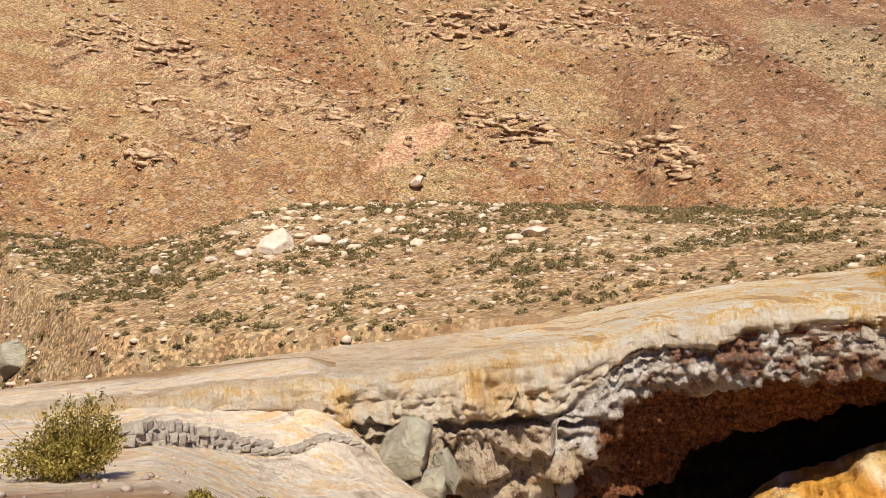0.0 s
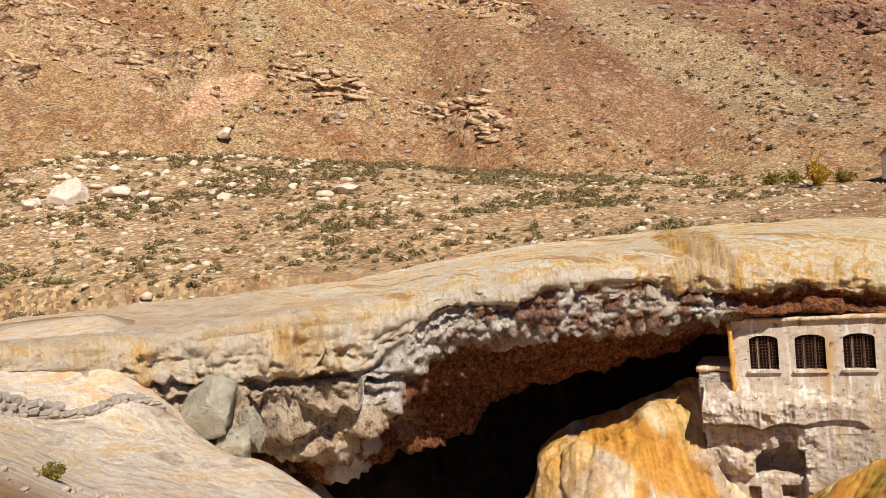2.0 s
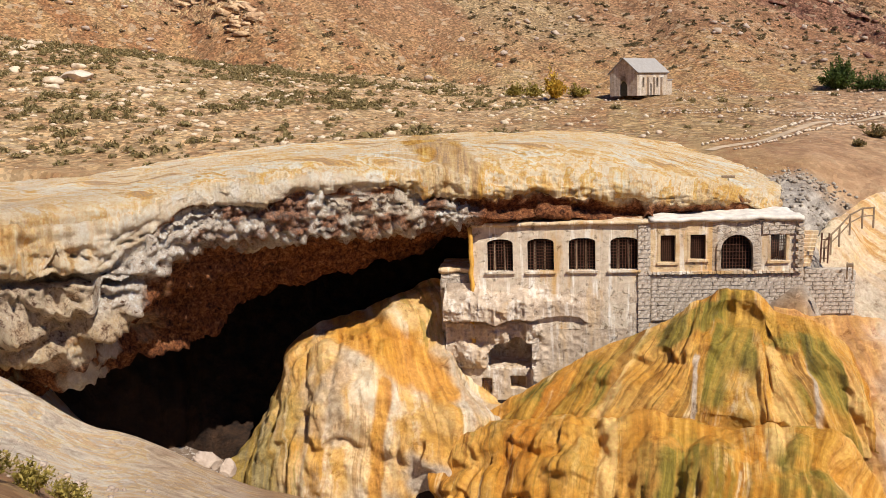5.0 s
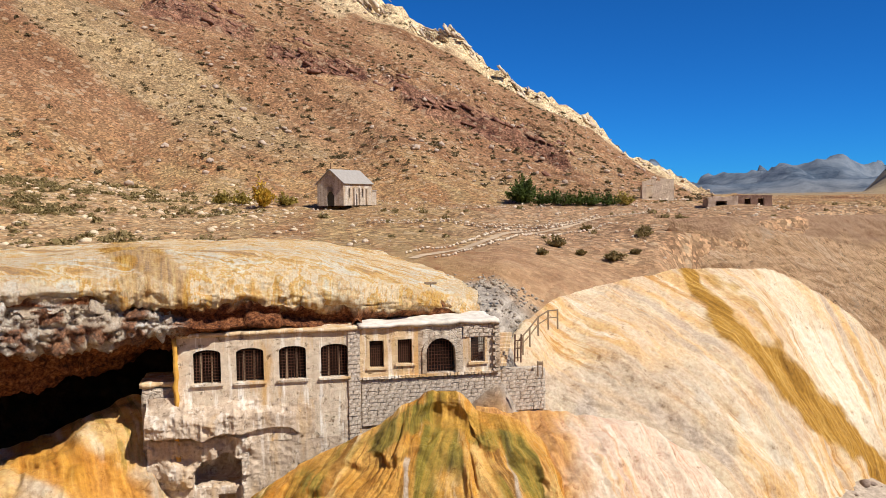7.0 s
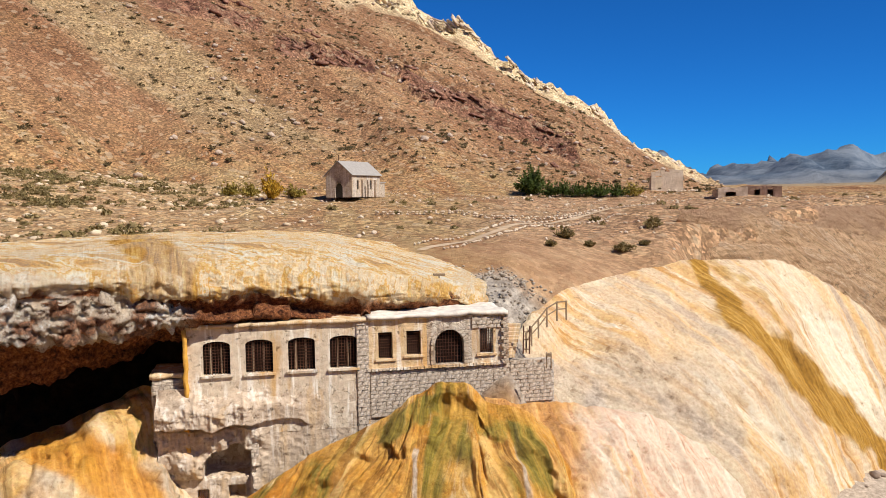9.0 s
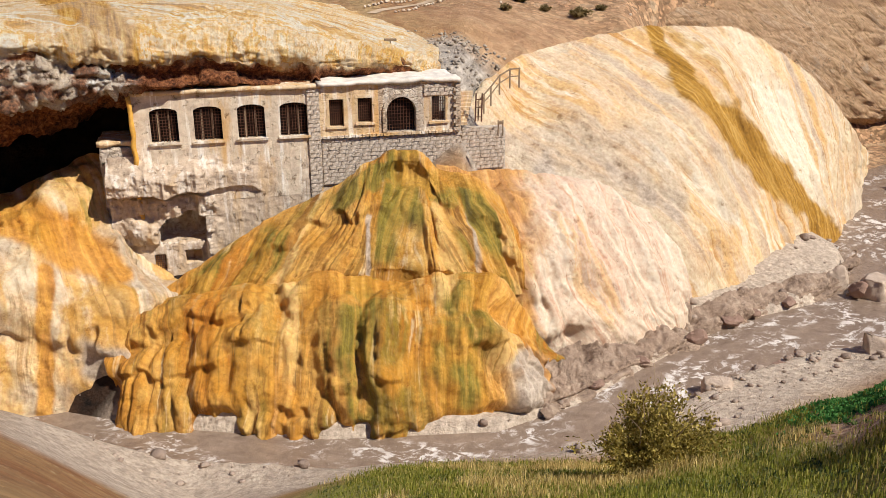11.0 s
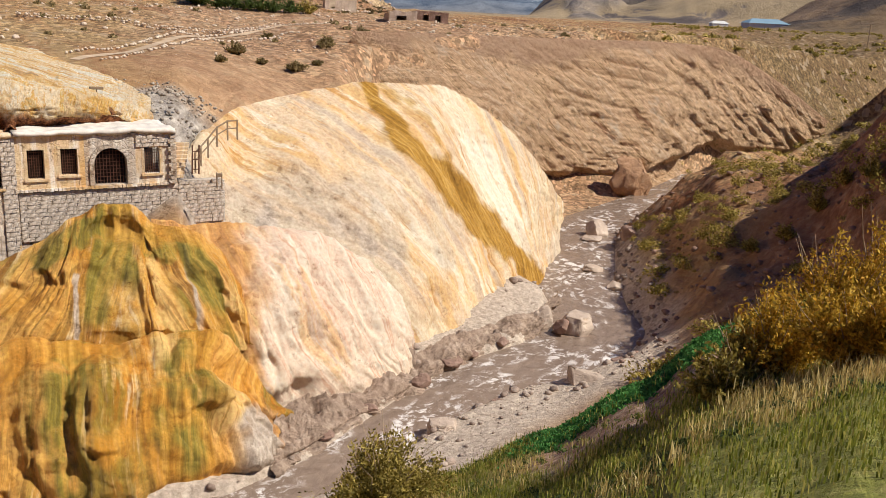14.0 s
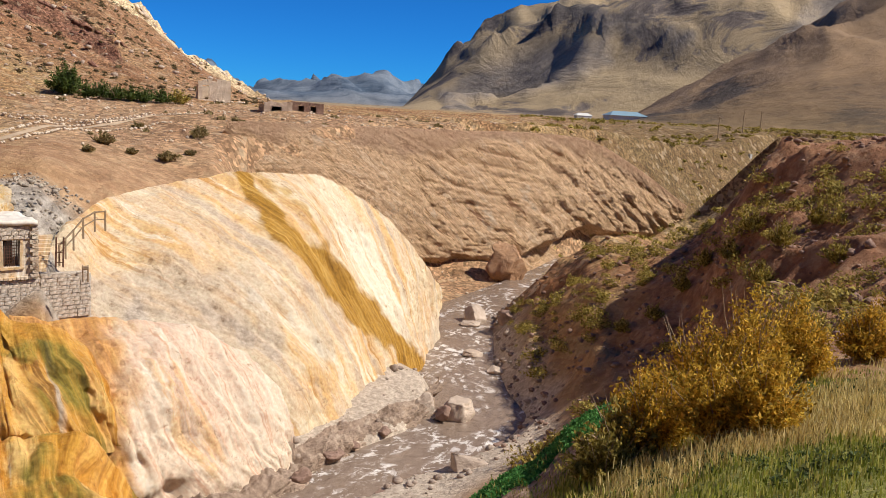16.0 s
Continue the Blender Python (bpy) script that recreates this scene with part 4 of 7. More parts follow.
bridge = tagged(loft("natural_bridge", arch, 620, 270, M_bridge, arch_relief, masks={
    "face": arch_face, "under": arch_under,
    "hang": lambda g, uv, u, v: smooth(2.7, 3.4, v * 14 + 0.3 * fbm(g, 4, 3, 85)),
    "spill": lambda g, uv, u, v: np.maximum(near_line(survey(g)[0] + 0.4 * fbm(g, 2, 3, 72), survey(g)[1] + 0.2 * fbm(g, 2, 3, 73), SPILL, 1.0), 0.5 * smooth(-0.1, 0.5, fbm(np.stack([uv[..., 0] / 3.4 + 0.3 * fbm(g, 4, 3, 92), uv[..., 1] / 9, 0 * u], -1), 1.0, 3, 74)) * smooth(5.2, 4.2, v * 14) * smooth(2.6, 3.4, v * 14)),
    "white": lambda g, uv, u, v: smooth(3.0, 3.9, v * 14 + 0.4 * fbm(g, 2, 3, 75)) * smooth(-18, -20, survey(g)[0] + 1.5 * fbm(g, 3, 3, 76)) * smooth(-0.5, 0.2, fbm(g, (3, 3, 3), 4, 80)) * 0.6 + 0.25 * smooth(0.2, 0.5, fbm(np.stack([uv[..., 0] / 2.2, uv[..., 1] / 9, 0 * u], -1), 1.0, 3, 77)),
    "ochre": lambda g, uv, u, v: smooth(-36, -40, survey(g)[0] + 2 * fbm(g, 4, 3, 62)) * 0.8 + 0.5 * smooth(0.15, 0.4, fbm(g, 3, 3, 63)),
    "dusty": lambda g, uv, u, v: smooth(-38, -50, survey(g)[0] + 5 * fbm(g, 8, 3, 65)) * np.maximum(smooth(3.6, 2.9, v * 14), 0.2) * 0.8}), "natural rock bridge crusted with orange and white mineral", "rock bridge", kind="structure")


# ---- cave behind the arch ----
def cave_section(b, far, top, foot):
    return [place(b, far + 8, top + 3), place(b, far + 4, top), place(b, far, top * 0.65 + foot * 0.35), place(b, far - 3, top * 0.3 + foot * 0.7), place(b, far - 5, foot)]


# Added back wall; its near-black colour imitates the cave's darkness.
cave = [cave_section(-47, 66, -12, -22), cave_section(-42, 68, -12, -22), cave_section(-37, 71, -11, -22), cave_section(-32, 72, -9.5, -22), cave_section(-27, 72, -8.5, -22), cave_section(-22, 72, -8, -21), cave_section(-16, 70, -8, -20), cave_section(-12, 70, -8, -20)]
tagged(loft("cave_wall", cave, 150, 90, M_cave, lambda g, uv, u, v: 0.5 * fbm(np.stack([uv[..., 0] / 1.6, uv[..., 1] / 9, 0 * u], -1), 1.0, 4, 201, True) + 0.6 * fbm(g, 5, 4, 202)), "wet streaked cave wall under the bridge, painted near black for shade", "cave wall", kind="structure")

# ---- travertine mounds ----
def fall(b, *pts):
    """One fall line: pairs of distance and slope angle along a bearing, from the crest to the foot."""
    return [place(b + (p[2] if len(p) > 2 else 0), p[0], p[1]) for p in pts]


def curtain(amp, width, seed, lump=0.25, tiers=0, tier=0.0):
    """Relief of draped, dripping crust: broad lobes, uneven flutes, small knobs."""
    def relief(g, uv, u, v):
        bend = 0.8 * fbm(g, 6, 3, seed + 5)
        q = np.stack([uv[..., 0] / width + bend, uv[..., 1] / (width * 5), 0 * u], -1)
        wide = np.stack([uv[..., 0] / (width * 3.4) + 0.5 * bend, uv[..., 1] / (width * 9), 0 * u], -1)
        patchy = smooth(-0.4, 0.5, fbm(g, 4, 3, seed + 6))
        flute = fbm(q, 1.0, 3, seed, True) * patchy
        grow = smooth(0.0, 0.3, v)
        step = v * tiers + 0.45 * fbm(g, 3.2, 4, seed + 13)
        step = step - np.floor(step)
        lip = tier * grow * smooth(0.0, 0.75, step) * smooth(1.0, 0.9, step) * smooth(-0.5, 0.2, fbm(g, 5, 3, seed + 14))
        return lip - grow * (amp * flute + 2.2 * amp * fbm(wide, 1.0, 3, seed + 3, True)) + lump * fbm(g, 3.6, 4, seed + 9) + 0.06 * fbm(g, 0.6, 3, seed + 11)
    return relief


big = [
    fall(5.2, (64, -9.2), (63.4, -9.6), (62.8, -10.2), (62, -10.6), (61.2, -12.4), (60.5, -15)),
    fall(6.5, (68, -7.3), (66, -8.0), (64.2, -9.6), (62.4, -11.4), (61.2, -13.4), (60.4, -16)),
    fall(9, (73, -6.0), (70, -7.4), (66.6, -9.8), (64, -12.2), (62.2, -14), (61, -17)),
    fall(12.5, (78, -5.2), (72, -7.4), (67.6, -10.2), (64.6, -13), (62.6, -15.4), (61.2, -18.5)),
    fall(16, (82, -4.4), (75, -7.4), (69.4, -10.7), (65.6, -14), (63.2, -17), (61.6, -20.5)),
    fall(20, (86, -4.2), (79, -7.2), (73, -11), (68, -14.6), (64, -17.8), (62, -21.6)),
    fall(22.5, (90, -4.8), (84, -7.6), (78, -11), (73, -14.3), (68.5, -17.6), (65, -21)),
    fall(25, (93, -6.4), (88, -8.8), (83, -11.7), (78, -14.4), (73.5, -17.2), (70, -19.8)),
    fall(27.2, (95, -8.2), (91, -10.2), (87.4, -12.3), (83.6, -14.4), (79.6, -16.5), (77, -18)),
    fall(28.6, (98, -10.0), (96, -11.2), (93.5, -12.6), (90.5, -14), (87, -15.4), (85, -16.4)),
    fall(29.6, (106, -11.4), (105, -11.9), (103, -12.5), (101, -13.1), (99, -13.8), (97, -14.6)),
]
STREAM = [(16.0, -4.2, 0.55), (17.2, -5.8, 0.9), (18.9, -7.6, 1.0), (20.9, -9.4, 1.1), (22.6, -11.2, 1.35), (24.4, -13.0, 1.2), (26.4, -14.8, 1.0), (28.6, -16.6, 0.8)]
SIDE_STREAM = [(17.2, -4.4, 0.4), (20.6, -6.2, 0.45), (21.9, -8.4, 0.5), (22.4, -10.6, 0.6)]
tagged(loft("mineral_mound", big, 330, 220, M_trav, curtain(0.1, 1.3, 110, 0.25), shear=(0.5, 1.1), masks={
    "stain": lambda g, uv, u, v: np.maximum(near_line(survey(g)[0] + 0.5 * fbm(g, 3.5, 5, 64), survey(g)[1] + 0.4 * fbm(g, 3.5, 5, 65), STREAM, 0.9), 0.7 * near_line(survey(g)[0] + 0.5 * fbm(g, 3, 5, 66), survey(g)[1], SIDE_STREAM, 0.8) * smooth(-0.5, 0.2, fbm(g, 2, 4, 69))),
    "grey": lambda g, uv, u, v: smooth(0.25, 0.6, v + 0.25 * fbm(g, 5, 4, 67)) * smooth(23, 13, survey(g)[0] + 1.5 * fbm(g, 4, 3, 95)) * 0.6 + 0.5 * smooth(0.1, 0.5, fbm(g, (5, 5, 9), 4, 68)) * smooth(0.3, 0.7, v),
}), "huge smooth cream and orange travertine mound with brown stream", "mound", kind="structure")

def undercut(base, depth, seed):
    """The same relief, hollowed out along the foot."""
    return lambda g, uv, u, v: base(g, uv, u, v) - depth * smooth(0.84, 0.93, v + 0.06 * fbm(g, 3, 3, seed)) * smooth(-0.5, 0.3, fbm(g, 5, 3, seed + 1))


mid = [
    fall(3, (58.2, -13.6), (56, -12.9), (55.6, -13.4), (55, -14.3), (54, -16), (53, -18), (52, -22)),
    fall(6, (59.2, -13.9), (57, -13.2), (56, -14), (54.5, -15.5), (52.8, -18), (51.5, -21.5), (50, -26)),
    fall(9, (60.2, -14.1), (58, -13.4), (56.5, -14.4), (54.3, -16.2), (52.2, -19), (50.7, -22.6), (49.6, -26)),
    fall(12, (61.6, -14.5), (59.4, -13.8), (57.5, -14.9), (55.2, -16.9), (53, -19.6), (51.6, -23), (50.8, -26.2)),
    fall(14.5, (63.2, -15.2), (61, -14.5), (59, -15.6), (56.6, -17.6), (54.6, -20), (53.2, -23), (52.6, -25.8)),
    fall(17, (64.8, -16.7), (62.6, -16), (60.6, -16.9), (58.4, -18.4), (56.6, -20.4), (55.2, -22.8), (54.6, -25)),
    fall(19.2, (66.2, -18.7), (64, -18), (62, -18.6), (60, -19.6), (58.4, -21), (57.4, -22.6), (57, -24)),
    fall(20.6, (68.2, -20.7), (66, -20), (65, -20.2), (64, -20.6), (63, -21.1), (62, -21.7), (61, -22.4)),
]
tagged(loft("mineral_mound", mid, 230, 170, M_blush, undercut(curtain(0.13, 0.9, 130, 0.35, 1.6, 0.3), 1.3, 137), shear=(0.1, 0.9), masks={
    "orange": lambda g, uv, u, v: smooth(10.5, 8.2, survey(g)[0] + 0.8 * fbm(g, 2, 3, 70)) * 0.8,
    "grey": lambda g, uv, u, v: smooth(0.86, 0.98, v + 0.05 * fbm(g, 1.5, 3, 71)) * 0.8,
}), "white and pink travertine mound draped above the river", "mound", kind="structure")

UPPER = [(-16, -20.2), (-13.3, -18.9), (-11, -17.6), (-9.4, -16.7), (-6.8, -15.6), (-4.9, -14.9), (-3.6, -14.3), (-2.8, -13.7), (-2.0, -12.9), (-1.2, -12.4), (-0.2, -12.05), (0.8, -11.95), (1.8, -12.1), (2.6, -12.5), (3.1, -13.1), (3.8, -13.5), (4.8, -13.6), (5.8, -13.9), (6.8, -14.6), (7.7, -15.5), (8.7, -17.2), (9.4, -19.2)]


def dome(b, crest):
    """One fall line of the domed mound: a round knob on a shelf, then a bulging skirt."""
    side = max(0.0, abs(b - 0.4) / 9.5)
    gap = 1.5 * math.exp(-((b - 0.7) / 2.1) ** 4)
    base = crest - gap
    foot, d0, d1 = -21.2 - 0.2 * side, 54.6 - 0.6 * side, 48.5 + 0.29 * max(0, -3 - b) + 0.42 * max(0, b - 3)
    pts = []
    for k in range(9):
        t = k / 8
        e = base + (foot - base) * t ** 1.05
        d = d0 - (d0 - d1) * (1 - (1 - t) ** 1.9)
        pts.append([d, e])
    k = min(1.0, gap / 1.2)
    knob = [[55.4, crest], [54.9, crest - 0.06 * gap], [54.4, crest - 0.5 * gap], [54.15, base - 0.2], [52.9, base - 0.95], [51.4, base - 2.3]]
    for i, q in enumerate(knob):
        pts[i] = [pts[i][0] + k * (q[0] - pts[i][0]), pts[i][1] + k * (q[1] - pts[i][1])]
    return fall(b, *pts)


upper = [dome(*q) for q in UPPER]
tagged(loft("mineral_mound", upper, 300, 170, M_orange, curtain(0.13, 0.75, 150, 0.2, 2, 0.35), shear=(-0.9, 0.7), masks={
    "green": lambda g, uv, u, v: 0.95 * smooth(0.0, 0.3, fbm(np.stack([uv[..., 0] / 1.6, uv[..., 1] / 14, 0 * u], -1), 1.0, 4, 72)) * smooth(0.02, 0.12, v) * smooth(-0.6, 0.0, fbm(g, 4, 3, 89)) + 0.9 * near_line(survey(g)[0] + 0.3 * fbm(g, 1.5, 3, 90), survey(g)[1] + 0.3 * fbm(g, 1.5, 3, 91), [(-3.4, -15.2, 1.0), (-1.0, -13.6, 1), (0.6, -13.2, 0.7), (2.4, -13.7, 0.9), (4.2, -15.0, 0.8)], 0.8),
    "grey": lambda g, uv, u, v: 0.85 * np.maximum(near_line(survey(g)[0] + 0.15 * fbm(g, 1.5, 3, 93), survey(g)[1], [(-1.5, -16, 0.7), (-1.8, -21, 1)], 0.24), near_line(survey(g)[0] + 0.15 * fbm(g, 1.5, 3, 94), survey(g)[1], [(5.2, -14.6, 0.7), (5.9, -21, 1)], 0.24)),
    "orange": lambda g, uv, u, v: 0.5 * smooth(0.0, 0.4, fbm(g, (3, 3, 6), 4, 73)),
}), "orange and green streaked domed travertine mound", "mound", kind="structure")

lower = [
    fall(-19.5, (52.4, -22), (51.4, -22.4), (50, -23.4), (48.4, -26), (47, -28.8)),
    fall(-17, (52.2, -21.2), (50.6, -22), (48.8, -23.8), (47, -26.4), (45.6, -29.4)),
    fall(-13, (51.8, -20.4), (50, -21), (47.8, -23.2), (45.8, -26.5), (44.2, -30)),
    fall(-8, (51, -19.9), (48.9, -20.4), (46.6, -22.8), (44.6, -26.8), (43, -30.6)),
    fall(0, (50, -20.1), (47.8, -20.5), (45.2, -23.2), (43.2, -27.4), (42, -31.1)),
    fall(6, (50, -20.1), (48, -20.6), (45.8, -23), (43.8, -27), (42.8, -30.7)),
    fall(8.6, (50.4, -22.0), (49, -22.8), (47, -24.4), (45, -27.4), (43.8, -30.2)),
    fall(11, (50.8, -24.6), (49.8, -25.0), (48.4, -25.9), (46.6, -27.4), (45.4, -29.4)),
    fall(12.4, (51, -26.8), (50.4, -27), (49.6, -27.3), (48.4, -27.6), (47.4, -28.6)),
]
tagged(loft("mineral_mound", lower, 320, 180, M_orange, undercut(curtain(0.2, 0.7, 170, 0.4, 3, 0.42), 0.8, 177), shear=(-0.35, 0.3), masks={
    "green": lambda g, uv, u, v: 0.95 * np.maximum(near_line(survey(g)[0] + 0.4 * fbm(g, 2, 3, 74), survey(g)[1], [(5.6, -20.4, 0.8), (4.6, -25, 1.2), (5, -30, 1)], 2.1), near_line(survey(g)[0] + 0.4 * fbm(g, 2, 3, 75), survey(g)[1], [(-2, -20.4, 0.8), (-2.6, -25, 1), (-2, -30, 0.8)], 1.7)) * smooth(-0.9, -0.1, fbm(g, (0.9, 0.9, 6), 4, 76)),
    "orange": lambda g, uv, u, v: 0.7 * smooth(-0.1, 0.4, fbm(g, (3, 3, 6), 4, 77)) * smooth(0.9, 2.2, np.hypot((survey(g)[0] - 9.9) / 1.2, (survey(g)[1] + 27.6) / 1.7)),
    "grey": lambda g, uv, u, v: near_line(survey(g)[0], survey(g)[1], [(9.4, -26.2, 1), (9.9, -29, 1)], 1.9),
}), "orange dripping travertine terrace over the river", "mound", kind="structure")

west = [
    fall(-32.4, (58, -21.5), (57, -22), (56.4, -22.6), (55.8, -23.4), (55, -25)),
    fall(-30, (59, -19.2), (57, -19.8), (55.4, -21), (54, -23), (53.2, -25.6)),
    fall(-28.2, (61, -15.4), (58, -16.4), (55.2, -18.4), (53.4, -21.4), (52.2, -26)),
    fall(-26, (62, -13.9), (58, -15), (54.4, -17.6), (52.2, -21.6), (50.8, -26.4)),
    fall(-23, (62.4, -12.9), (58, -14.2), (54, -17), (51.6, -21.8), (50, -27)),
    fall(-20, (62, -11.7), (58, -13.2), (54.6, -16.8), (51.4, -21), (49, -27.6)),
    fall(-18, (60.6, -11.6), (57.4, -14.2), (54.4, -17.6), (50.8, -21.4), (48.4, -28)),
    fall(-16.4, (59, -14.4), (56.4, -17), (53.8, -18.8), (50.6, -22), (48, -28.4)),
    fall(-14.6, (57, -19.4), (55, -19.8), (52.8, -20.8), (50.4, -23.6), (47.4, -29)),
]
tagged(loft("mineral_mound", west, 230, 160, M_west, curtain(0.13, 1.0, 190, 0.5, 2.6, 0.45), shear=(-0.4, 0.4), masks={
    "orange": lambda g, uv, u, v: 0.9 * np.maximum(near_line(survey(g)[0] + 0.5 * fbm(g, 2, 3, 78), survey(g)[1] + 0.4 * fbm(g, 2, 3, 79), [(-24, -14.6, 1.0), (-20.5, -16.4, 1.2), (-18, -18.2, 1)], 1.6), near_line(survey(g)[0] + 0.3 * fbm(g, 2, 3, 80), survey(g)[1], [(-22, -18, 0.7), (-23, -22, 0.7), (-23.5, -27, 0.7)], 0.9)),
    "grey": lambda g, uv, u, v: 0.9 * near_line(survey(g)[0] + 0.4 * fbm(g, 1.5, 3, 81), survey(g)[1] + 0.3 * fbm(g, 1.5, 3, 82), [(-20.5, -23.6, 1), (-18.5, -24.6, 1)], 1.3) + 0.6 * smooth(0.1, 0.5, fbm(g, 4, 4, 83)),
    "green": lambda g, uv, u, v: 0.7 * smooth(-27.5, -30, survey(g)[0] + fbm(g, 2, 3, 84)) + 0.7 * near_line(survey(g)[0], survey(g)[1], [(-24, -14.3, 1), (-22, -15.6, 0.7)], 0.8),
}), "bulging orange and white travertine mound at the cave mouth", "mound", kind="structure")

cliff = [
    fall(15.5, (112, -1.2), (111, -1.6), (110, -2.4), (108, -4), (106, -7), (105, -11)),
    fall(17.5, (116, -1.1), (114, -1.9), (111, -3.2), (108, -5.4), (105, -8.4), (104, -12)),
    fall(20.5, (124, -1.1), (119, -2.4), (114, -4.2), (110, -6.6), (107, -9.5), (105, -13)),
    fall(25, (136, -1.05), (130, -2.3), (123, -4.2), (118, -6.8), (115, -9.6), (114, -12)),
    fall(30, (150, -1.0), (145, -2.2), (140, -4.4), (136.5, -7), (135, -9.2), (134, -10.8)),
    fall(35, (164, -0.9), (159, -2.0), (153, -4), (148, -6.4), (145, -8.6), (143, -10.2)),
    fall(38.5, (176, -1.2), (173, -2.3), (170, -3.8), (168, -5.4), (168, -7), (167, -8.6)),
    fall(41.5, (186, -2.7), (184, -3.4), (182, -4.6), (181, -5.8), (181, -6.9), (181, -7.9)),
    fall(44.8, (198, -4.9), (197, -5.3), (197, -5.8), (197, -6.3), (198, -6.8), (199, -7.3)),
]


def cliff_relief(g, uv, u, v):
    q = np.stack([uv[..., 0] + 0.6 * uv[..., 1], uv[..., 1] - 0.3 * uv[..., 0], 0 * u], -1)
    beds = fbm(q, (20, 3.0, 1), 6, 85, True)
    cracks = smooth(0.55, 0.95, fbm(q, (9, 2.2, 1), 4, 89, True))
    shelf = smooth(0.78, 0.84, v + 0.03 * fbm(g, 6, 3, 90)) * smooth(0.99, 0.93, v)
    return (-0.45 * beds - 0.4 * fbm(g, 6, 6, 86, True) - 0.2 * fbm(g, (2.4, 2.4, 1.5), 4, 92, True) - 0.25 * cracks) * smooth(0.0, 0.25, v) - 2.4 * shelf


tagged(loft("cliff", cliff, 340, 200, M_cliff, cliff_relief, masks={
    "dusty": lambda g, uv, u, v: 0.8 * smooth(0.22, 0.08, v + 0.1 * fbm(g, 7, 4, 87)),
    "stain": lambda g, uv, u, v: near_line(survey(g)[0] + 0.3 * fbm(g, 3, 3, 88), survey(g)[1], [(34.2, -8.7, 0.7), (34, -10.6, 1)], 1.2)}), "rounded pink conglomerate cliff of the far river terrace", "cliff", kind="structure")


# ---- building helpers ----
def add_box(bm, c, s, turn=0.0, jitter=0.0, rng=random):
    """A box with centre c and size s in a bmesh."""
    m = Matrix.Translation(c) @ Matrix.Rotation(turn, 4, "Z") @ Matrix.Diagonal((*s, 1))
    vs = bmesh.ops.create_cube(bm, size=1, matrix=m)["verts"]
    for v in vs:
        v.co += Vector((rng.uniform(-jitter, jitter), rng.uniform(-jitter, jitter), rng.uniform(-jitter, jitter)))
    return vs


def box_bm(c, s, jitter=0.0):
    bm = bmesh.new()
    add_box(bm, c, s, 0, jitter)
    return bm


def lumpy_bm(c, s, cell, amp, seed):
    """A box with a worn, lumpy skin."""
    bm = box_bm(c, s)
    for _ in range(5):
        long = [e for e in bm.edges if e.calc_length() > cell]
        if not long:
            break
        bmesh.ops.subdivide_edges(bm, edges=long, cuts=1, use_grid_fill=True)
    at = Vector((seed * 3.1, seed * 7.7, 0))
    for v in bm.verts:
        v.co += noise.noise_vector(v.co * 0.9 + at) * amp + noise.noise_vector(v.co * 2.6 + at) * amp * 0.5
    for f in bm.faces:
        f.smooth = True
    return bm


def part(name, bm, material, parent=None, label=""):
    me = bpy.data.meshes.new(name)
    bm.to_mesh(me)
    bm.free()
    me.materials.append(material)
    ob = new(name, me)
    ob.parent = parent
    if label:
        tagged(ob, label)
    return ob


def thing(name, label, category, m=None, group="", kind=""):
    ob = new(name)
    if m is not None:
        ob.matrix_world = m
    return tagged(ob, label, category, group, kind)


def arch_points(x0, x1, z0, z1, rise, n=10):
    """Outline of an opening with a curved head, from the sill's left foot round to its right foot."""
    pts = [(x0, z0)]
    if rise <= 0:
        return pts + [(x0, z1), (x1, z1), (x1, z0)]
    cx, half = (x0 + x1) / 2, (x1 - x0) / 2
    for i in range(n + 1):
        a = math.pi * (1 - i / n)
        pts.append((cx + half * math.cos(a), z1 - rise + rise * math.sin(a)))
    return pts + [(x1, z0)]


def wall_bm(x0, x1, z0, z1, thick, holes, step=0.35, ragged=0.0, rng=random):
    """A wall in the xz plane, front at y = 0, with openings cut through it."""
    bm = bmesh.new()
    xs = sorted({x0, x1, *[h[0] for h in holes], *[h[1] for h in holes]})
    # strips between the openings' sides
    for a, b in zip(xs[:-1], xs[1:]):
        inside = [h for h in holes if h[0] <= a + 1e-6 and h[1] >= b - 1e-6]
        if not inside:
            spans = [(z0, z1, None)]
        else:
            h = inside[0]
            spans = [(z0, h[2], None), (h[3], z1, h)]
        for lo, hi, h in spans:
            if hi - lo < 0.01:
                continue
            if h is not None and h[4] > 0:
                pts = arch_points(*h)[1:-1]
                poly = [(a, hi)] + [(p[0], p[1]) for p in pts] + [(b, hi)]
                f = [bm.verts.new((x, 0, z)) for x, z in poly]
                k = [bm.verts.new((x, thick, z)) for x, z in poly]
                bm.faces.new(f)
                bm.faces.new(k[::-1])
                for i in range(len(poly)):
                    j = (i + 1) % len(poly)
                    bm.faces.new((f[j], f[i], k[i], k[j]))
            else:
                add_box(bm, ((a + b) / 2, thick / 2, (lo + hi) / 2), (b - a, thick, hi - lo))
    bmesh.ops.remove_doubles(bm, verts=bm.verts[:], dist=0.002)
    bmesh.ops.recalc_face_normals(bm, faces=bm.faces[:])
    return bm


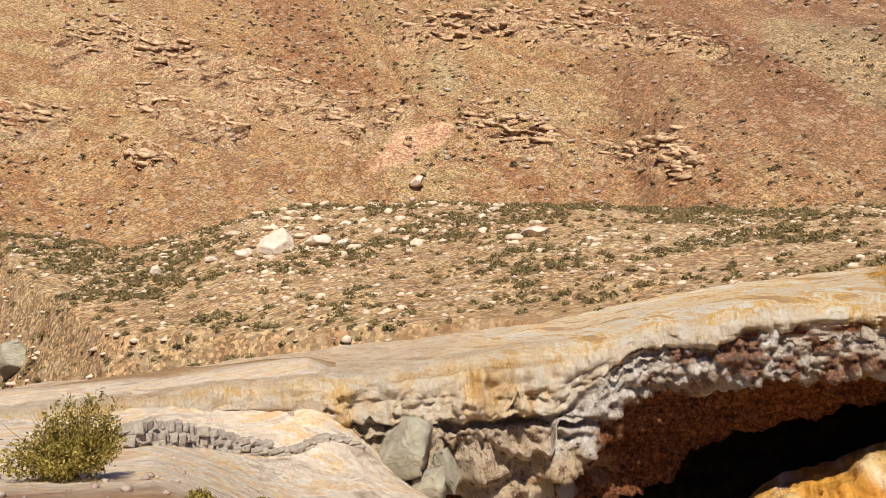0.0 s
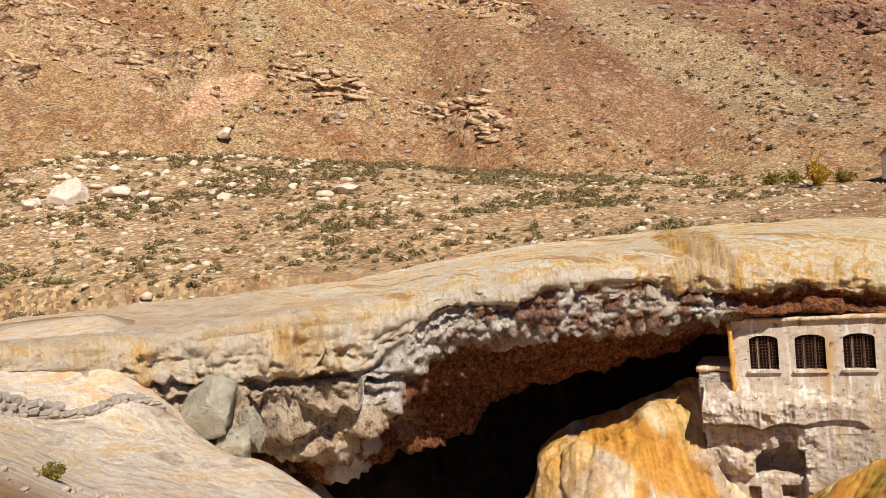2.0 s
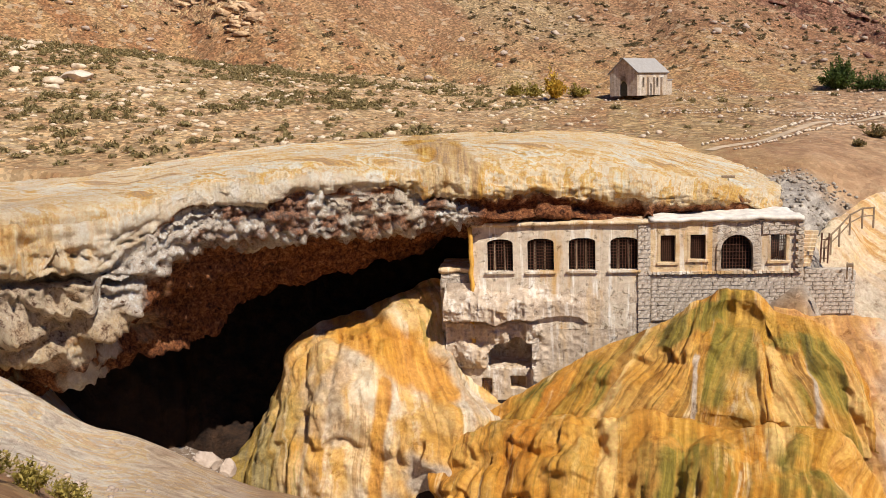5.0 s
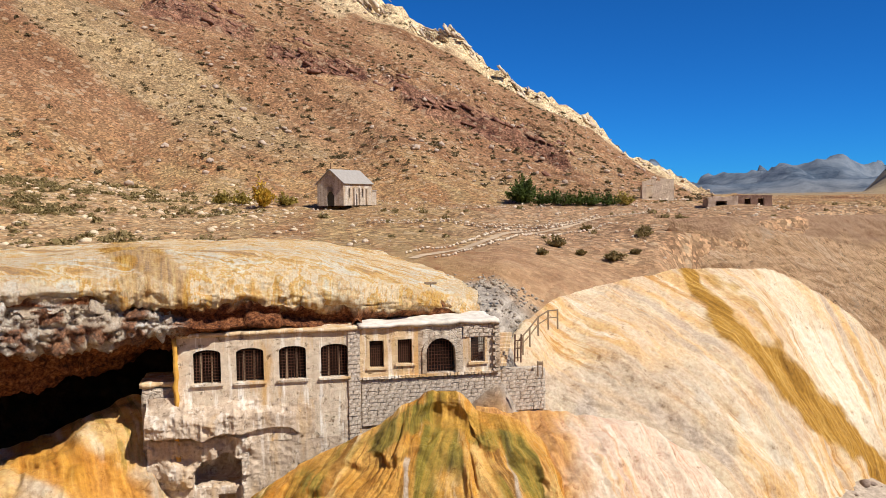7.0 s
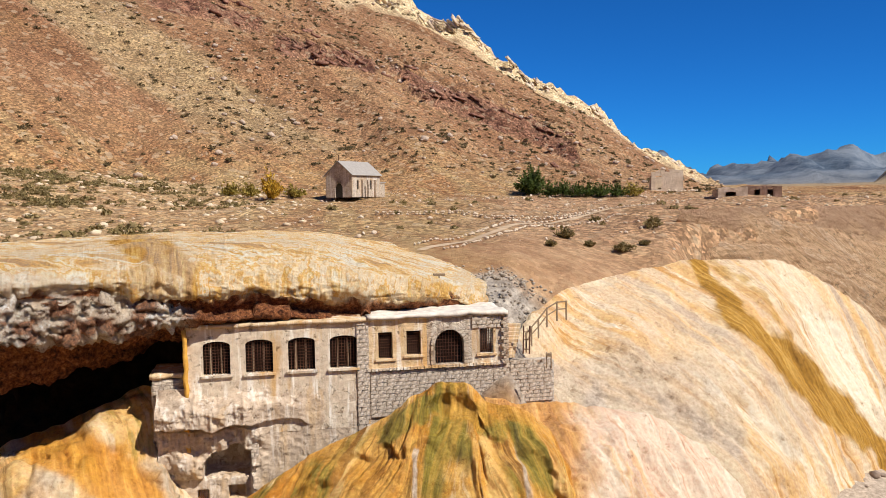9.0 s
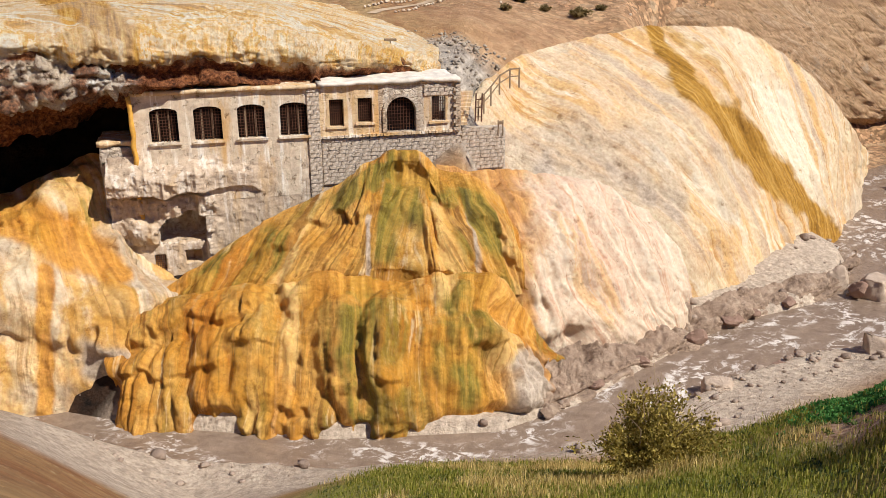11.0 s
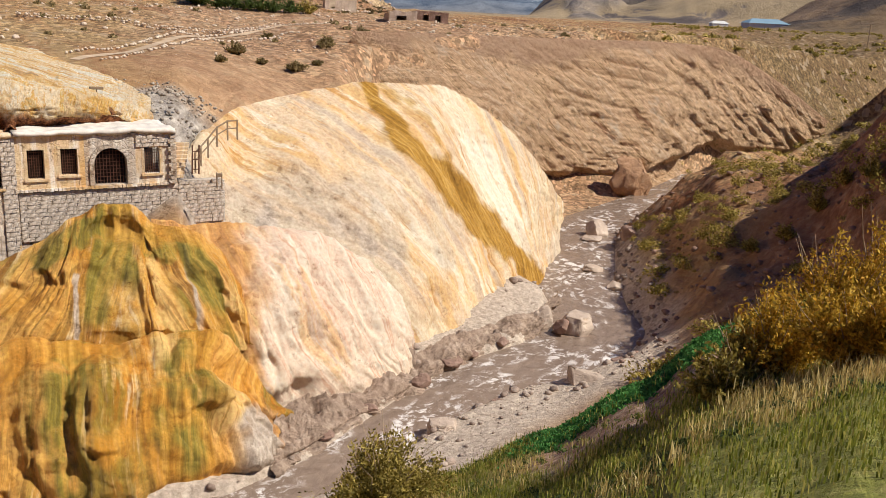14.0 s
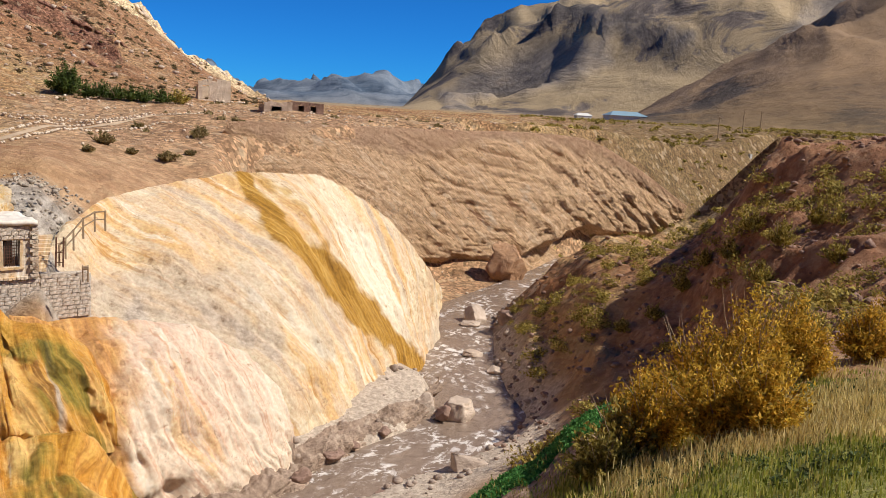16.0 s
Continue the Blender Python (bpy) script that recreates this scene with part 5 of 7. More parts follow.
def grille_bm(x0, x1, z0, z1, rise, nx, nz, y=0.22, d=0.035):
    """Iron bars filling an opening."""
    bm = bmesh.new()
    def head(x):
        if rise <= 0:
            return z1
        cx, half = (x0 + x1) / 2, (x1 - x0) / 2
        return z1 - rise + rise * math.sqrt(max(0, 1 - ((x - cx) / half) ** 2))
    for i in range(1, nx):
        x = x0 + (x1 - x0) * i / nx
        add_box(bm, (x, y, (z0 + head(x)) / 2), (d, d, head(x) - z0))
    for i in range(1, nz):
        z = z0 + (z1 - z0) * i / nz
        w = x1 - x0
        if rise > 0 and z > z1 - rise:
            w *= math.sqrt(max(0.02, 1 - ((z - z1 + rise) / rise) ** 2))
        add_box(bm, ((x0 + x1) / 2, y + d, z), (w, d * 0.8, d * 0.8))
    return bm


# ---- bathhouse ----
BATH = pose(-16.9, 54, 0, 0, 0, 11.3)
bath = thing("bathhouse", "ruined grey stone bathhouse with barred windows under the rock bridge", "ruin", BATH)
LEFT_WINDOWS = [(2.35, 4.0), (4.94, 6.62), (7.58, 9.26), (10.2, 11.92)]
part("wall", wall_bm(1.4, 12.7, 10.2, 17.0, 0.5, [(a, b, 14.06, 16.16, 0.28) for a, b in LEFT_WINDOWS]), M_plaster, bath, "pale streaked plaster wall")
part("end_wall", box_bm((1.65, 3.2, 13.6), (0.5, 5.4, 6.8)), M_plaster, bath)
rng = random.Random(4)
for a, b in LEFT_WINDOWS:
    w = new("window")
    w.parent = bath
    part("grille", grille_bm(a, b, 14.06, 16.16, 0.28, 9, 11), M_iron, w, "rusty iron grille")
    part("sill", box_bm(((a + b) / 2, -0.02, 13.98), (b - a + 0.3, 0.3, 0.14), 0.015), M_plaster, w)
    bm = bmesh.new()
    for x in (a + (b - a) * 0.3, a + (b - a) * 0.66):
        add_box(bm, (x, 0.3, 15.0), (0.09, 0.09, 1.9), 0.0, 0.03, rng)
    part("post", bm, M_wood, w, "pale weathered wooden posts")
part("roof", lumpy_bm((7.05, 2.6, 17.1), (11.7, 5.6, 0.26), 0.5, 0.06, 4), M_ochreplaster, bath, "flat ochre-edged roof slab")
RIGHT_HOLES = [(13.32, 14.24, 14.5, 16.22, 0), (15.16, 16.1, 14.66, 16.24, 0), (17.03, 18.97, 13.95, 16.2, 0.97), (20.04, 20.98, 14.52, 16.15, 0)]
RIGHT = [(12.7, 14.75, M_ochreplaster), (14.75, 16.5, M_ochreplaster), (16.5, 19.5, M_stone), (19.5, 21.8, M_plaster)]
for x0, x1, m in RIGHT:
    part("wall", wall_bm(x0, x1, 13.8, 17.1, 0.5, [h for h in RIGHT_HOLES if x0 < h[0] < x1]), m, bath)
for h, nx, nz in zip(RIGHT_HOLES, (7, 7, 10, 7), (10, 9, 10, 9)):
    w = new("window" if h[4] == 0 else "door")
    w.parent = bath
    part("grille", grille_bm(*h, nx, nz), M_iron, w, "rusty iron grille")
    sm = M_stone if h[4] else M_ochreplaster
    if h[4] == 0:
        for x in (h[0] - 0.09, h[1] + 0.09):
            part("jamb", box_bm((x, 0.01, (h[2] + h[3]) / 2), (0.18, 0.06, h[3] - h[2] + 0.2), 0.01), sm, w)
        part("lintel", box_bm(((h[0] + h[1]) / 2, 0.0, h[3] + 0.1), (h[1] - h[0] + 0.36, 0.07, 0.2), 0.01), sm, w)
        part("sill", box_bm(((h[0] + h[1]) / 2, -0.04, h[2] - 0.08), (h[1] - h[0] + 0.4, 0.16, 0.14), 0.01), sm, w)
    else:
        cx, cz, half = 18.0, h[3] - 0.97, 0.97
        for i in range(13):
            a = math.pi * (i + 0.5) / 13
            bm = bmesh.new()
            bmesh.ops.create_cube(bm, size=1, matrix=Matrix.Translation((cx + (half + 0.14) * math.cos(a), -0.03, cz + (half + 0.14) * math.sin(a))) @ Matrix.Rotation(-a, 4, "Y") @ Matrix.Diagonal((0.28, 0.14, 0.25, 1)))
            part("arch_stone", bm, sm, w)
        for x in (h[0] - 0.14, h[1] + 0.14):
            for k in range(5):
                part("jamb_stone", box_bm((x, -0.03, 14.06 + 0.25 * k), (0.28, 0.14, 0.24), 0.012), sm, w)
part("crusted_roof", lumpy_bm((17.3, 2.6, 17.2), (9.3, 5.7, 0.26), 0.4, 0.12, 3), plain("white_crust", (0.68, 0.61, 0.52), 0.9, 0.25, 1.5), bath, "white mineral crust over the roof")
# Added backing and floor, coloured near black for the unlit rooms.
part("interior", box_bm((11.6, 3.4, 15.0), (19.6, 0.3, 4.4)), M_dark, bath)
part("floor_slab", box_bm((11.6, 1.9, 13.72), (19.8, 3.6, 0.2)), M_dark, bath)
# quoins on the corner
for k in range(13):
    part("quoin", box_bm((21.75 + 0.05 * (k % 2), -0.06, 13.95 + 0.26 * k), (0.5 - 0.16 * (k % 2), 0.3, 0.22), 0.02), M_stone, bath)
# footing walls
part("footing", box_bm((17.3, 0.55, 11.4), (9.6, 0.8, 4.8)), M_stone, bath)
part("footing", box_bm((23.7, 0.9, 12.3), (3.2, 1.0, 2.9)), M_stone, bath)
bm = bmesh.new()
for k in range(40):
    add_box(bm, (12.7 + 0.232 * k, 0.1, 13.82), (0.2, 0.5, 0.16), 0, 0.02, rng)
part("ledge", bm, M_plaster, bath, "row of pale ledge stones")
# cellar front
part("cellar_grille", grille_bm(1.8, 2.4, 5.8, 6.8, 0, 5, 7, 0.1), M_iron, bath)
# buttress at the cave
but = thing("wall", "grey stone buttress wall topped with orange crust at the cave", "wall", BATH)
part("block", lumpy_bm((0.2, 2.2, 11.6), (2.0, 3.6, 4.6), 0.5, 0.12, 5), M_stone, but)
part("cap", lumpy_bm((0.2, 2.2, 14.05), (2.2, 3.8, 0.3), 0.4, 0.1, 6), M_ochreplaster, but, "orange crusted cap")
part("drip", lumpy_bm((1.32, -0.1, 13.0), (0.26, 0.4, 8.0), 0.4, 0.14, 7), plain("orange_drip", (0.6, 0.32, 0.06), 0.6, 0.4, 1.2), but, "orange mineral drip")

# ---- chapel ----
CH = Matrix.Translation((-16.7, 154.0, 24.9)) @ Matrix.Rotation(radians(-27), 4, "Z")
chapel = thing("chapel", "small grey stone chapel with gabled metal roof and arched door", "chapel", CH)


def gable_bm(w, depth, eave, ridge, holes):
    bm = wall_bm(-w / 2, w / 2, 0, eave, depth, holes)
    f = [bm.verts.new(p) for p in ((-w / 2, 0, eave), (w / 2, 0, eave), (0, 0, ridge), (-w / 2, depth, eave), (w / 2, depth, eave), (0, depth, ridge))]
    for q in ((0, 1, 2), (4, 3, 5), (0, 3, 4, 1), (1, 4, 5, 2), (2, 5, 3, 0)):
        bm.faces.new([f[i] for i in q])
    bmesh.ops.recalc_face_normals(bm, faces=bm.faces[:])
    return bm


CW, CL, CE, CR = 5.4, 9.6, 3.9, 6.2
part("front_wall", gable_bm(CW, 0.4, CE, CR, [(-0.75, 0.75, 0, 2.5, 0.75), (-0.45, 0.45, 3.45, 4.0, 0.5)]), M_stone, chapel)
bk = part("back_wall", gable_bm(CW, 0.4, CE, CR, []), M_stone, chapel)
bk.location = (0, CL - 0.4, 0)
side = part("side_wall", wall_bm(0.4, CL - 0.4, 0, CE, 0.4, [(1.6, 2.2, 1.4, 3.0, 0.3), (6.0, 6.6, 1.4, 3.0, 0.3), (3.9, 4.5, 0, 2.0, 0.3)]), M_stone, chapel)
side.matrix_local = Matrix.Translation((CW / 2, 0, 0)) @ Matrix.Rotation(radians(90), 4, "Z")
side = part("side_wall", wall_bm(0.4, CL - 0.4, 0, CE, 0.4, []), M_stone, chapel)
side.matrix_local = Matrix.Translation((-CW / 2 + 0.4, 0, 0)) @ Matrix.Rotation(radians(90), 4, "Z")
for sgn in (-1, 1):
    bm = bmesh.new()
    half, drop = CW / 2 + 0.3, (CR - CE)
    ang = math.atan2(drop, CW / 2)
    add_box(bm, (0, 0, 0), (half / math.cos(ang), CL + 0.5, 0.12))
    rf = part("roof", bm, M_roof, chapel, "grey corrugated metal roof")
    rf.matrix_local = Matrix.Translation((sgn * half / 2, CL / 2, CR + 0.1 - half / 2 * math.tan(ang))) @ Matrix.Rotation(sgn * ang, 4, "Y")
part("door_leaf", box_bm((0, 0.3, 1.2), (1.5, 0.08, 2.4)), plain("dark_green_wood", (0.07, 0.07, 0.05)), chapel, "dark wooden arched door")
# Near-black panels give the chapel's openings their inner shade by colour.
part("round_window", box_bm((0, 0.3, 3.75), (0.9, 0.06, 1.0)), M_dark, chapel)
for y in (1.9, 6.3, 4.2):
    part("window_pane", box_bm((CW / 2 - 0.25, y, 1.9), (0.06, 0.7, 2.4)), M_dark, chapel)
for y in (3.2, 5.1, 7.5):
    part("buttress", box_bm((CW / 2 + 0.18, y, 1.5), (0.4, 0.45, 3.0), 0.02), M_stone, chapel)
part("annex", box_bm((1.0, CL + 0.9, 1.25), (3.0, 2.0, 2.5)), M_stone, chapel)
part("annex_roof", box_bm((1.0, CL + 0.9, 2.6), (3.3, 2.2, 0.14)), M_roof, chapel)
part("cross", box_bm((0, 0.2, CR + 0.6), (0.1, 0.1, 1.2)), M_iron, chapel)


# ---- scattering helpers ----
def meet(bearing, slope, start=6.0, stop=600.0):
    """Where the sight line on a bearing and slope angle first meets the ground."""
    r = np.geomspace(start, stop, 1500)
    a = radians(bearing)
    z = ground_z(r * math.sin(a), r * math.cos(a))
    over = EYE_Z + r * math.tan(radians(slope)) - z
    i = int(np.argmax(over < 0)) if (over < 0).any() else len(r) - 1
    return Vector((r[i] * math.sin(a), r[i] * math.cos(a), z[i]))


def rock_template(seed, sub=1, flat=0.75):
    bm = bmesh.new()
    bmesh.ops.create_icosphere(bm, subdivisions=sub, radius=1)
    v = np.array([q.co for q in bm.verts])
    f = np.array([[q.index for q in t.verts] for t in bm.faces])
    bm.free()
    n = fbm(v + seed * 7.1, 0.9, 3 if sub < 3 else 5, seed) + (0.25 * fbm(v + seed * 3.3, 0.5, 3, seed + 50, True) if sub > 2 else 0)
    v = v * (1 + (0.3 if sub < 3 else 0.42) * n)[:, None]
    # flat, broken faces
    rg = np.random.RandomState(seed)
    for _ in range(6 if sub < 3 else 16):
        d = rg.normal(size=3)
        d /= np.linalg.norm(d)
        k = v @ d - (rg.uniform(0.55, 0.8) if sub < 3 else rg.uniform(0.5, 0.72))
        v = v - np.maximum(k, 0)[:, None] * d
    if sub > 2:
        v = v * (1.12 + 0.05 * fbm(v + seed, 0.35, 3, seed + 9, True))[:, None]
    v[:, 2] *= flat
    return v, f


def leaf_cloud(seed, n, leaf, squash=0.8, hollow=0.35):
    """n small folded leaves in a dome of radius 1, with gaps."""
    rg = np.random.RandomState(seed)
    d = rg.normal(size=(n, 3))
    d /= np.linalg.norm(d, axis=1, keepdims=True)
    d[:, 2] = np.abs(d[:, 2])
    lump = 0.75 + 0.35 * fbm(d * 2 + seed, 0.9, 3, seed)
    c = d * (rg.uniform(hollow, 1, n) ** 0.5 * lump)[:, None]
    c[:, 2] *= squash
    a = rg.normal(size=(n, 3))
    a /= np.linalg.norm(a, axis=1, keepdims=True)
    b = np.cross(a, d + 0.3 * rg.normal(size=(n, 3)))
    b /= np.maximum(np.linalg.norm(b, axis=1, keepdims=True), 1e-6)
    s = leaf * rg.uniform(0.6, 1.4, n)[:, None]
    v = np.stack([c - a * s, c + b * s * 0.45, c + a * s, c - b * s * 0.45], 1).reshape(-1, 3)
    i = np.arange(n)[:, None] * 4
    f = np.concatenate([i + [[0, 1, 2]], i + [[0, 2, 3]]])
    return v, f


def merged(name, templates, pos, size, material, seed=0, sink=0.25, squat=None):
    """Many copies of some templates joined into one mesh."""
    rg = np.random.RandomState(seed)
    vs, fs, k = [], [], 0
    for i, (p, s) in enumerate(zip(pos, size)):
        v, f = templates[rg.randint(len(templates))]
        a = rg.uniform(0, 2 * math.pi)
        c, q = math.cos(a), math.sin(a)
        w = v * s * np.array([1, rg.uniform(0.7, 1.2), rg.uniform(0.7, 1.1)])
        w = np.stack([w[:, 0] * c - w[:, 1] * q, w[:, 0] * q + w[:, 1] * c, w[:, 2]], -1) + p
        w[:, 2] -= 0 if sink == 0 else -s * (0.55 - sink)
        vs.append(w)
        fs.append(f + k)
        k += len(v)
    return tri_mesh(name, np.concatenate(vs), np.concatenate(fs), material)


def tri_mesh(name, v, f, material, parent=None, label=""):
    me = bpy.data.meshes.new(name)
    me.vertices.add(len(v))
    me.vertices.foreach_set("co", np.ascontiguousarray(v, np.float32).reshape(-1))
    me.loops.add(f.size)
    me.loops.foreach_set("vertex_index", f.reshape(-1).astype(np.int32))
    me.polygons.add(len(f))
    me.polygons.foreach_set("loop_start", np.arange(0, f.size, 3, dtype=np.int32))
    me.update(calc_edges=True)
    me.materials.append(material)
    ob = new(name, me)
    ob.parent = parent
    if label:
        tagged(ob, label)
    return ob


def sow(n, bearings, dists, seed, density=None, power=0.6):
    """Random places on the ground within a sector; density(x, y) thins them."""
    rg = np.random.RandomState(seed)
    b = np.radians(rg.uniform(*bearings, n))
    r = dists[0] + (dists[1] - dists[0]) * rg.uniform(0, 1, n) ** power
    x, y = r * np.sin(b), r * np.cos(b)
    if density is not None:
        keep = rg.uniform(0, 1, n) < density(x, y)
        x, y = x[keep], y[keep]
    return np.stack([x, y, ground_z(x, y)], -1)


M_scrub = leaf_material("grey_olive_scrub", (0.13, 0.1, 0.036), (0.28, 0.21, 0.085), (0.43, 0.33, 0.16))
M_dot = leaf_material("dark_hill_scrub", (0.07, 0.055, 0.025), (0.15, 0.11, 0.05), (0.24, 0.18, 0.09))
M_bush = leaf_material("olive_bush", (0.14, 0.105, 0.02), (0.34, 0.26, 0.05), (0.58, 0.45, 0.13))
M_gold = leaf_material("golden_bush", (0.22, 0.14, 0.015), (0.54, 0.33, 0.035), (0.84, 0.54, 0.08))
M_green = leaf_material("green_leaves", (0.03, 0.045, 0.01), (0.08, 0.12, 0.025), (0.15, 0.2, 0.05))
M_ivy = leaf_material("dark_green_creeper", (0.03, 0.1, 0.025), (0.07, 0.22, 0.045), (0.13, 0.33, 0.08))
M_straw = leaf_material("dry_grass", (0.34, 0.25, 0.08), (0.6, 0.45, 0.16), (0.8, 0.64, 0.3))
M_grass = leaf_material("green_grass", (0.12, 0.145, 0.02), (0.27, 0.28, 0.04), (0.5, 0.42, 0.12))
ROCKS = [rock_template(i + 1, 1) for i in range(6)]
BOULDERS = [rock_template(i + 20, 4) for i in range(4)]
SCRUBS = [leaf_cloud(i + 1, 46, 0.3, 0.75) for i in range(6)]


def patchy(size, lo, hi, seed):
    return lambda x, y: smooth(lo, hi, fbm(np.stack([x, y, 0 * x], -1), size, 4, seed))


# hillside beyond the bridge
def band(x, y):
    r, b = np.hypot(x, y), np.degrees(np.arctan2(x, y))
    fade = smooth(-8, -26, b)
    return fade * np.clip(smooth(-0.35, 0.45, fbm(np.stack([x, y, 0 * x], -1), 16, 4, 91)) * (0.55 + 0.45 * smooth(105, 140, r)) + 0.1, 0, 1)


pts = sow(15000, (-82, -10), (84, 200), 11, band)
rg = np.random.RandomState(3)
tagged(merged("scrub", SCRUBS, pts, 0.25 + 0.9 * rg.uniform(0, 1, len(pts)) ** 1.7, M_scrub, 1, 0.5), "low grey-green scrub on the boulder-strewn hillside", "scrub", kind="stuff")
pts = sow(11000, (-82, -8), (84, 198), 12, lambda x, y: patchy(20, -0.5, 0.5, 93)(x, y) * (0.3 + 0.7 * smooth(-18, -34, np.degrees(np.arctan2(x, y)))))
tagged(merged("stones", [rock_template(i + 400, 1, 0.55) for i in range(6)], pts, 0.1 + 0.85 * rg.uniform(0, 1, len(pts)) ** 5, M_hillrock, 2, 0.5), "pale loose stones scattered over the hillside", "stones", kind="stuff")
pts = sow(11000, (-80, 18), (198, 420), 13, patchy(45, -0.4, 0.5, 95), 0.8)
tagged(merged("scrub", [leaf_cloud(i + 61, 20, 0.42, 0.75) for i in range(5)], pts, 0.4 + 0.9 * rg.uniform(0, 1, len(pts)) ** 2, M_dot, 3, 0.5), "sparse dark scrub dotting the scree mountain", "scrub", kind="stuff")
pts = sow(9000, (-80, 18), (196, 420), 14, patchy(50, -0.4, 0.6, 97), 0.8)
tagged(merged("stones", ROCKS, pts, 0.2 + 1.1 * rg.uniform(0, 1, len(pts)) ** 6, M_rock, 4), "pale rocks scattered over the scree mountain", "stones", kind="stuff")
pts = sow(1100, (-66, -34), (128, 200), 26, lambda x, y: smooth(-0.3, 0.5, fbm(np.stack([x, y, 0 * x], -1), 14, 3, 94)) * smooth(17, 6, np.abs(np.degrees(np.arctan2(x, y)) + 52)))
tagged(merged("stones", [rock_template(i + 430, 2, 0.65) for i in range(5)], pts, 0.25 + 1.2 * rg.uniform(0, 1, len(pts)) ** 4, M_hillrock, 27, 0.4), "pale angular boulders fanned out below the gully", "stones", kind="stuff")


def on_band(table, n, seed):
    """Random places along the rock bands of the mountain."""
    rg = np.random.RandomState(seed)
    out = []
    for line, w in table:
        k = np.array(line)
        t = rg.uniform(0, len(k) - 1, int(n * (abs(k[-1, 0] - k[0, 0]) + 2) / 20))
        i = np.minimum(t.astype(int), len(k) - 2)
        q = k[i] + (t - i)[:, None] * (k[i + 1] - k[i])
        out.append(np.stack([q[:, 0] + rg.normal(0, 0.5, len(t)), q[:, 1] + rg.normal(0, 0.55 * w, len(t)) * q[:, 2]], -1))
    be = np.concatenate(out)
    r = np.linspace(196, 428, 90)
    a = np.radians(be[:, :1])
    x, y = r * np.sin(a), r * np.cos(a)
    z = ground_z(x, y, False)
    e = np.degrees(np.arctan2(z - EYE_Z, r))
    j = np.argmax(e > be[:, 1:], axis=1)
    pick = np.arange(len(be))
    x, y = x[pick, j], y[pick, j]
    return np.stack([x, y, ground_z(x, y)], -1)


def slab_template(seed):
    """An angular bedded slab: a box with broken corners and split faces."""
    rg = np.random.RandomState(seed)
    bm = bmesh.new()
    bmesh.ops.create_cube(bm, size=1.3)
    bmesh.ops.subdivide_edges(bm, edges=bm.edges[:], cuts=1, use_grid_fill=True)
    bmesh.ops.triangulate(bm, faces=bm.faces[:])
    bm.verts.index_update()
    v = np.array([q.co for q in bm.verts])
    f = np.array([[q.index for q in t.verts] for t in bm.faces])
    bm.free()
    return v + rg.normal(0, 0.13, v.shape), f


def ledges(name, pts, material, seed, label, big=2.6, dip=18.0):
    """Bedded slabs that follow the dip of the strata, half buried in the slope."""
    rg = np.random.RandomState(seed)
    vs, fs, k = [], [], 0
    for q in pts:
        v, f = SLABS[rg.randint(len(SLABS))]
        a = math.atan2(q[0], q[1]) + rg.normal(0, 0.25)
        t = radians(dip) + rg.normal(0, 0.16)
        ax = np.array([math.cos(a) * math.cos(t), -math.sin(a) * math.cos(t), -math.sin(t)])
        ay = np.array([math.sin(a), math.cos(a), 0.0])
        az = np.cross(ax, ay)
        size = 0.3 + big * rg.uniform(0, 1) ** 3
        w = v * size * np.array([rg.uniform(1.0, 2.2), 1.0, rg.uniform(0.28, 0.55)])
        vs.append(w[:, :1] * ax + w[:, 1:2] * ay + w[:, 2:] * az + q - np.array([0, 0, 0.08 * size]))
        fs.append(f + k)
        k += len(v)
    return tagged(tri_mesh(name, np.concatenate(vs), np.concatenate(fs), material), label, name, kind="stuff")


SLABS = [slab_template(i + 300) for i in range(7)]
M_crag = rock_material("tan_pink_crag", (0.3, 0.15, 0.085), (0.58, 0.37, 0.21), (0.76, 0.55, 0.34), 0.7, 0.5)
M_redcrag = rock_material("maroon_crag", (0.11, 0.045, 0.032), (0.28, 0.13, 0.09), (0.4, 0.23, 0.16), 0.7, 0.5)
ledges("outcrop", on_band(OUTCROPS, 1000, 301), M_crag, 303, "tan and pink bedded rock outcrops on the mountainside", 1.5, 14.0)
ledges("outcrop", on_band(RED_OUTCROPS, 450, 304), M_redcrag, 306, "maroon bedded rock outcrops on the mountainside", 1.3, 26.0)
cr = np.random.RandomState(307)
cb = cr.uniform(-9, 15.5, 700)
cx, cy = 424 * np.sin(np.radians(cb)), 424 * np.cos(np.radians(cb))
cp = np.stack([cx, cy, ground_z(cx, cy) - 0.6 - 6.0 * cr.uniform(0, 1, 700)], -1)
cp[:, :2] *= (1 - 0.025 * cr.uniform(0, 1, 700))[:, None]
ledges("crest_rocks", cp, M_palerock, 308, "pale jagged rocks along the mountain's crest", 2.0, 50.0)
# terrace round the chapel
pts = sow(260, (-12, 32), (92, 190), 15, patchy(12, -0.1, 0.5, 99))
tagged(merged("scrub", SCRUBS, pts, rg.uniform(0.4, 1.0, len(pts)), M_scrub, 5, 0.5), "dry scrub on the bare river terrace", "scrub", kind="stuff")
pts = sow(1500, (-14, 34), (86, 190), 16)
tagged(merged("stones", ROCKS, pts, 0.06 + 0.4 * rg.uniform(0, 1, len(pts)) ** 4, M_palerock, 6), "small pale stones on the river terrace", "stones", kind="stuff")
# valley floor and shaded bank
pts = sow(3200, (34, 66), (130, 520), 17, patchy(30, -0.4, 0.4, 101), 0.9)
tagged(merged("scrub", SCRUBS, pts, rg.uniform(0.6, 1.6, len(pts)), M_bush, 7, 0.5), "olive scrub over the valley floor", "scrub", kind="stuff")
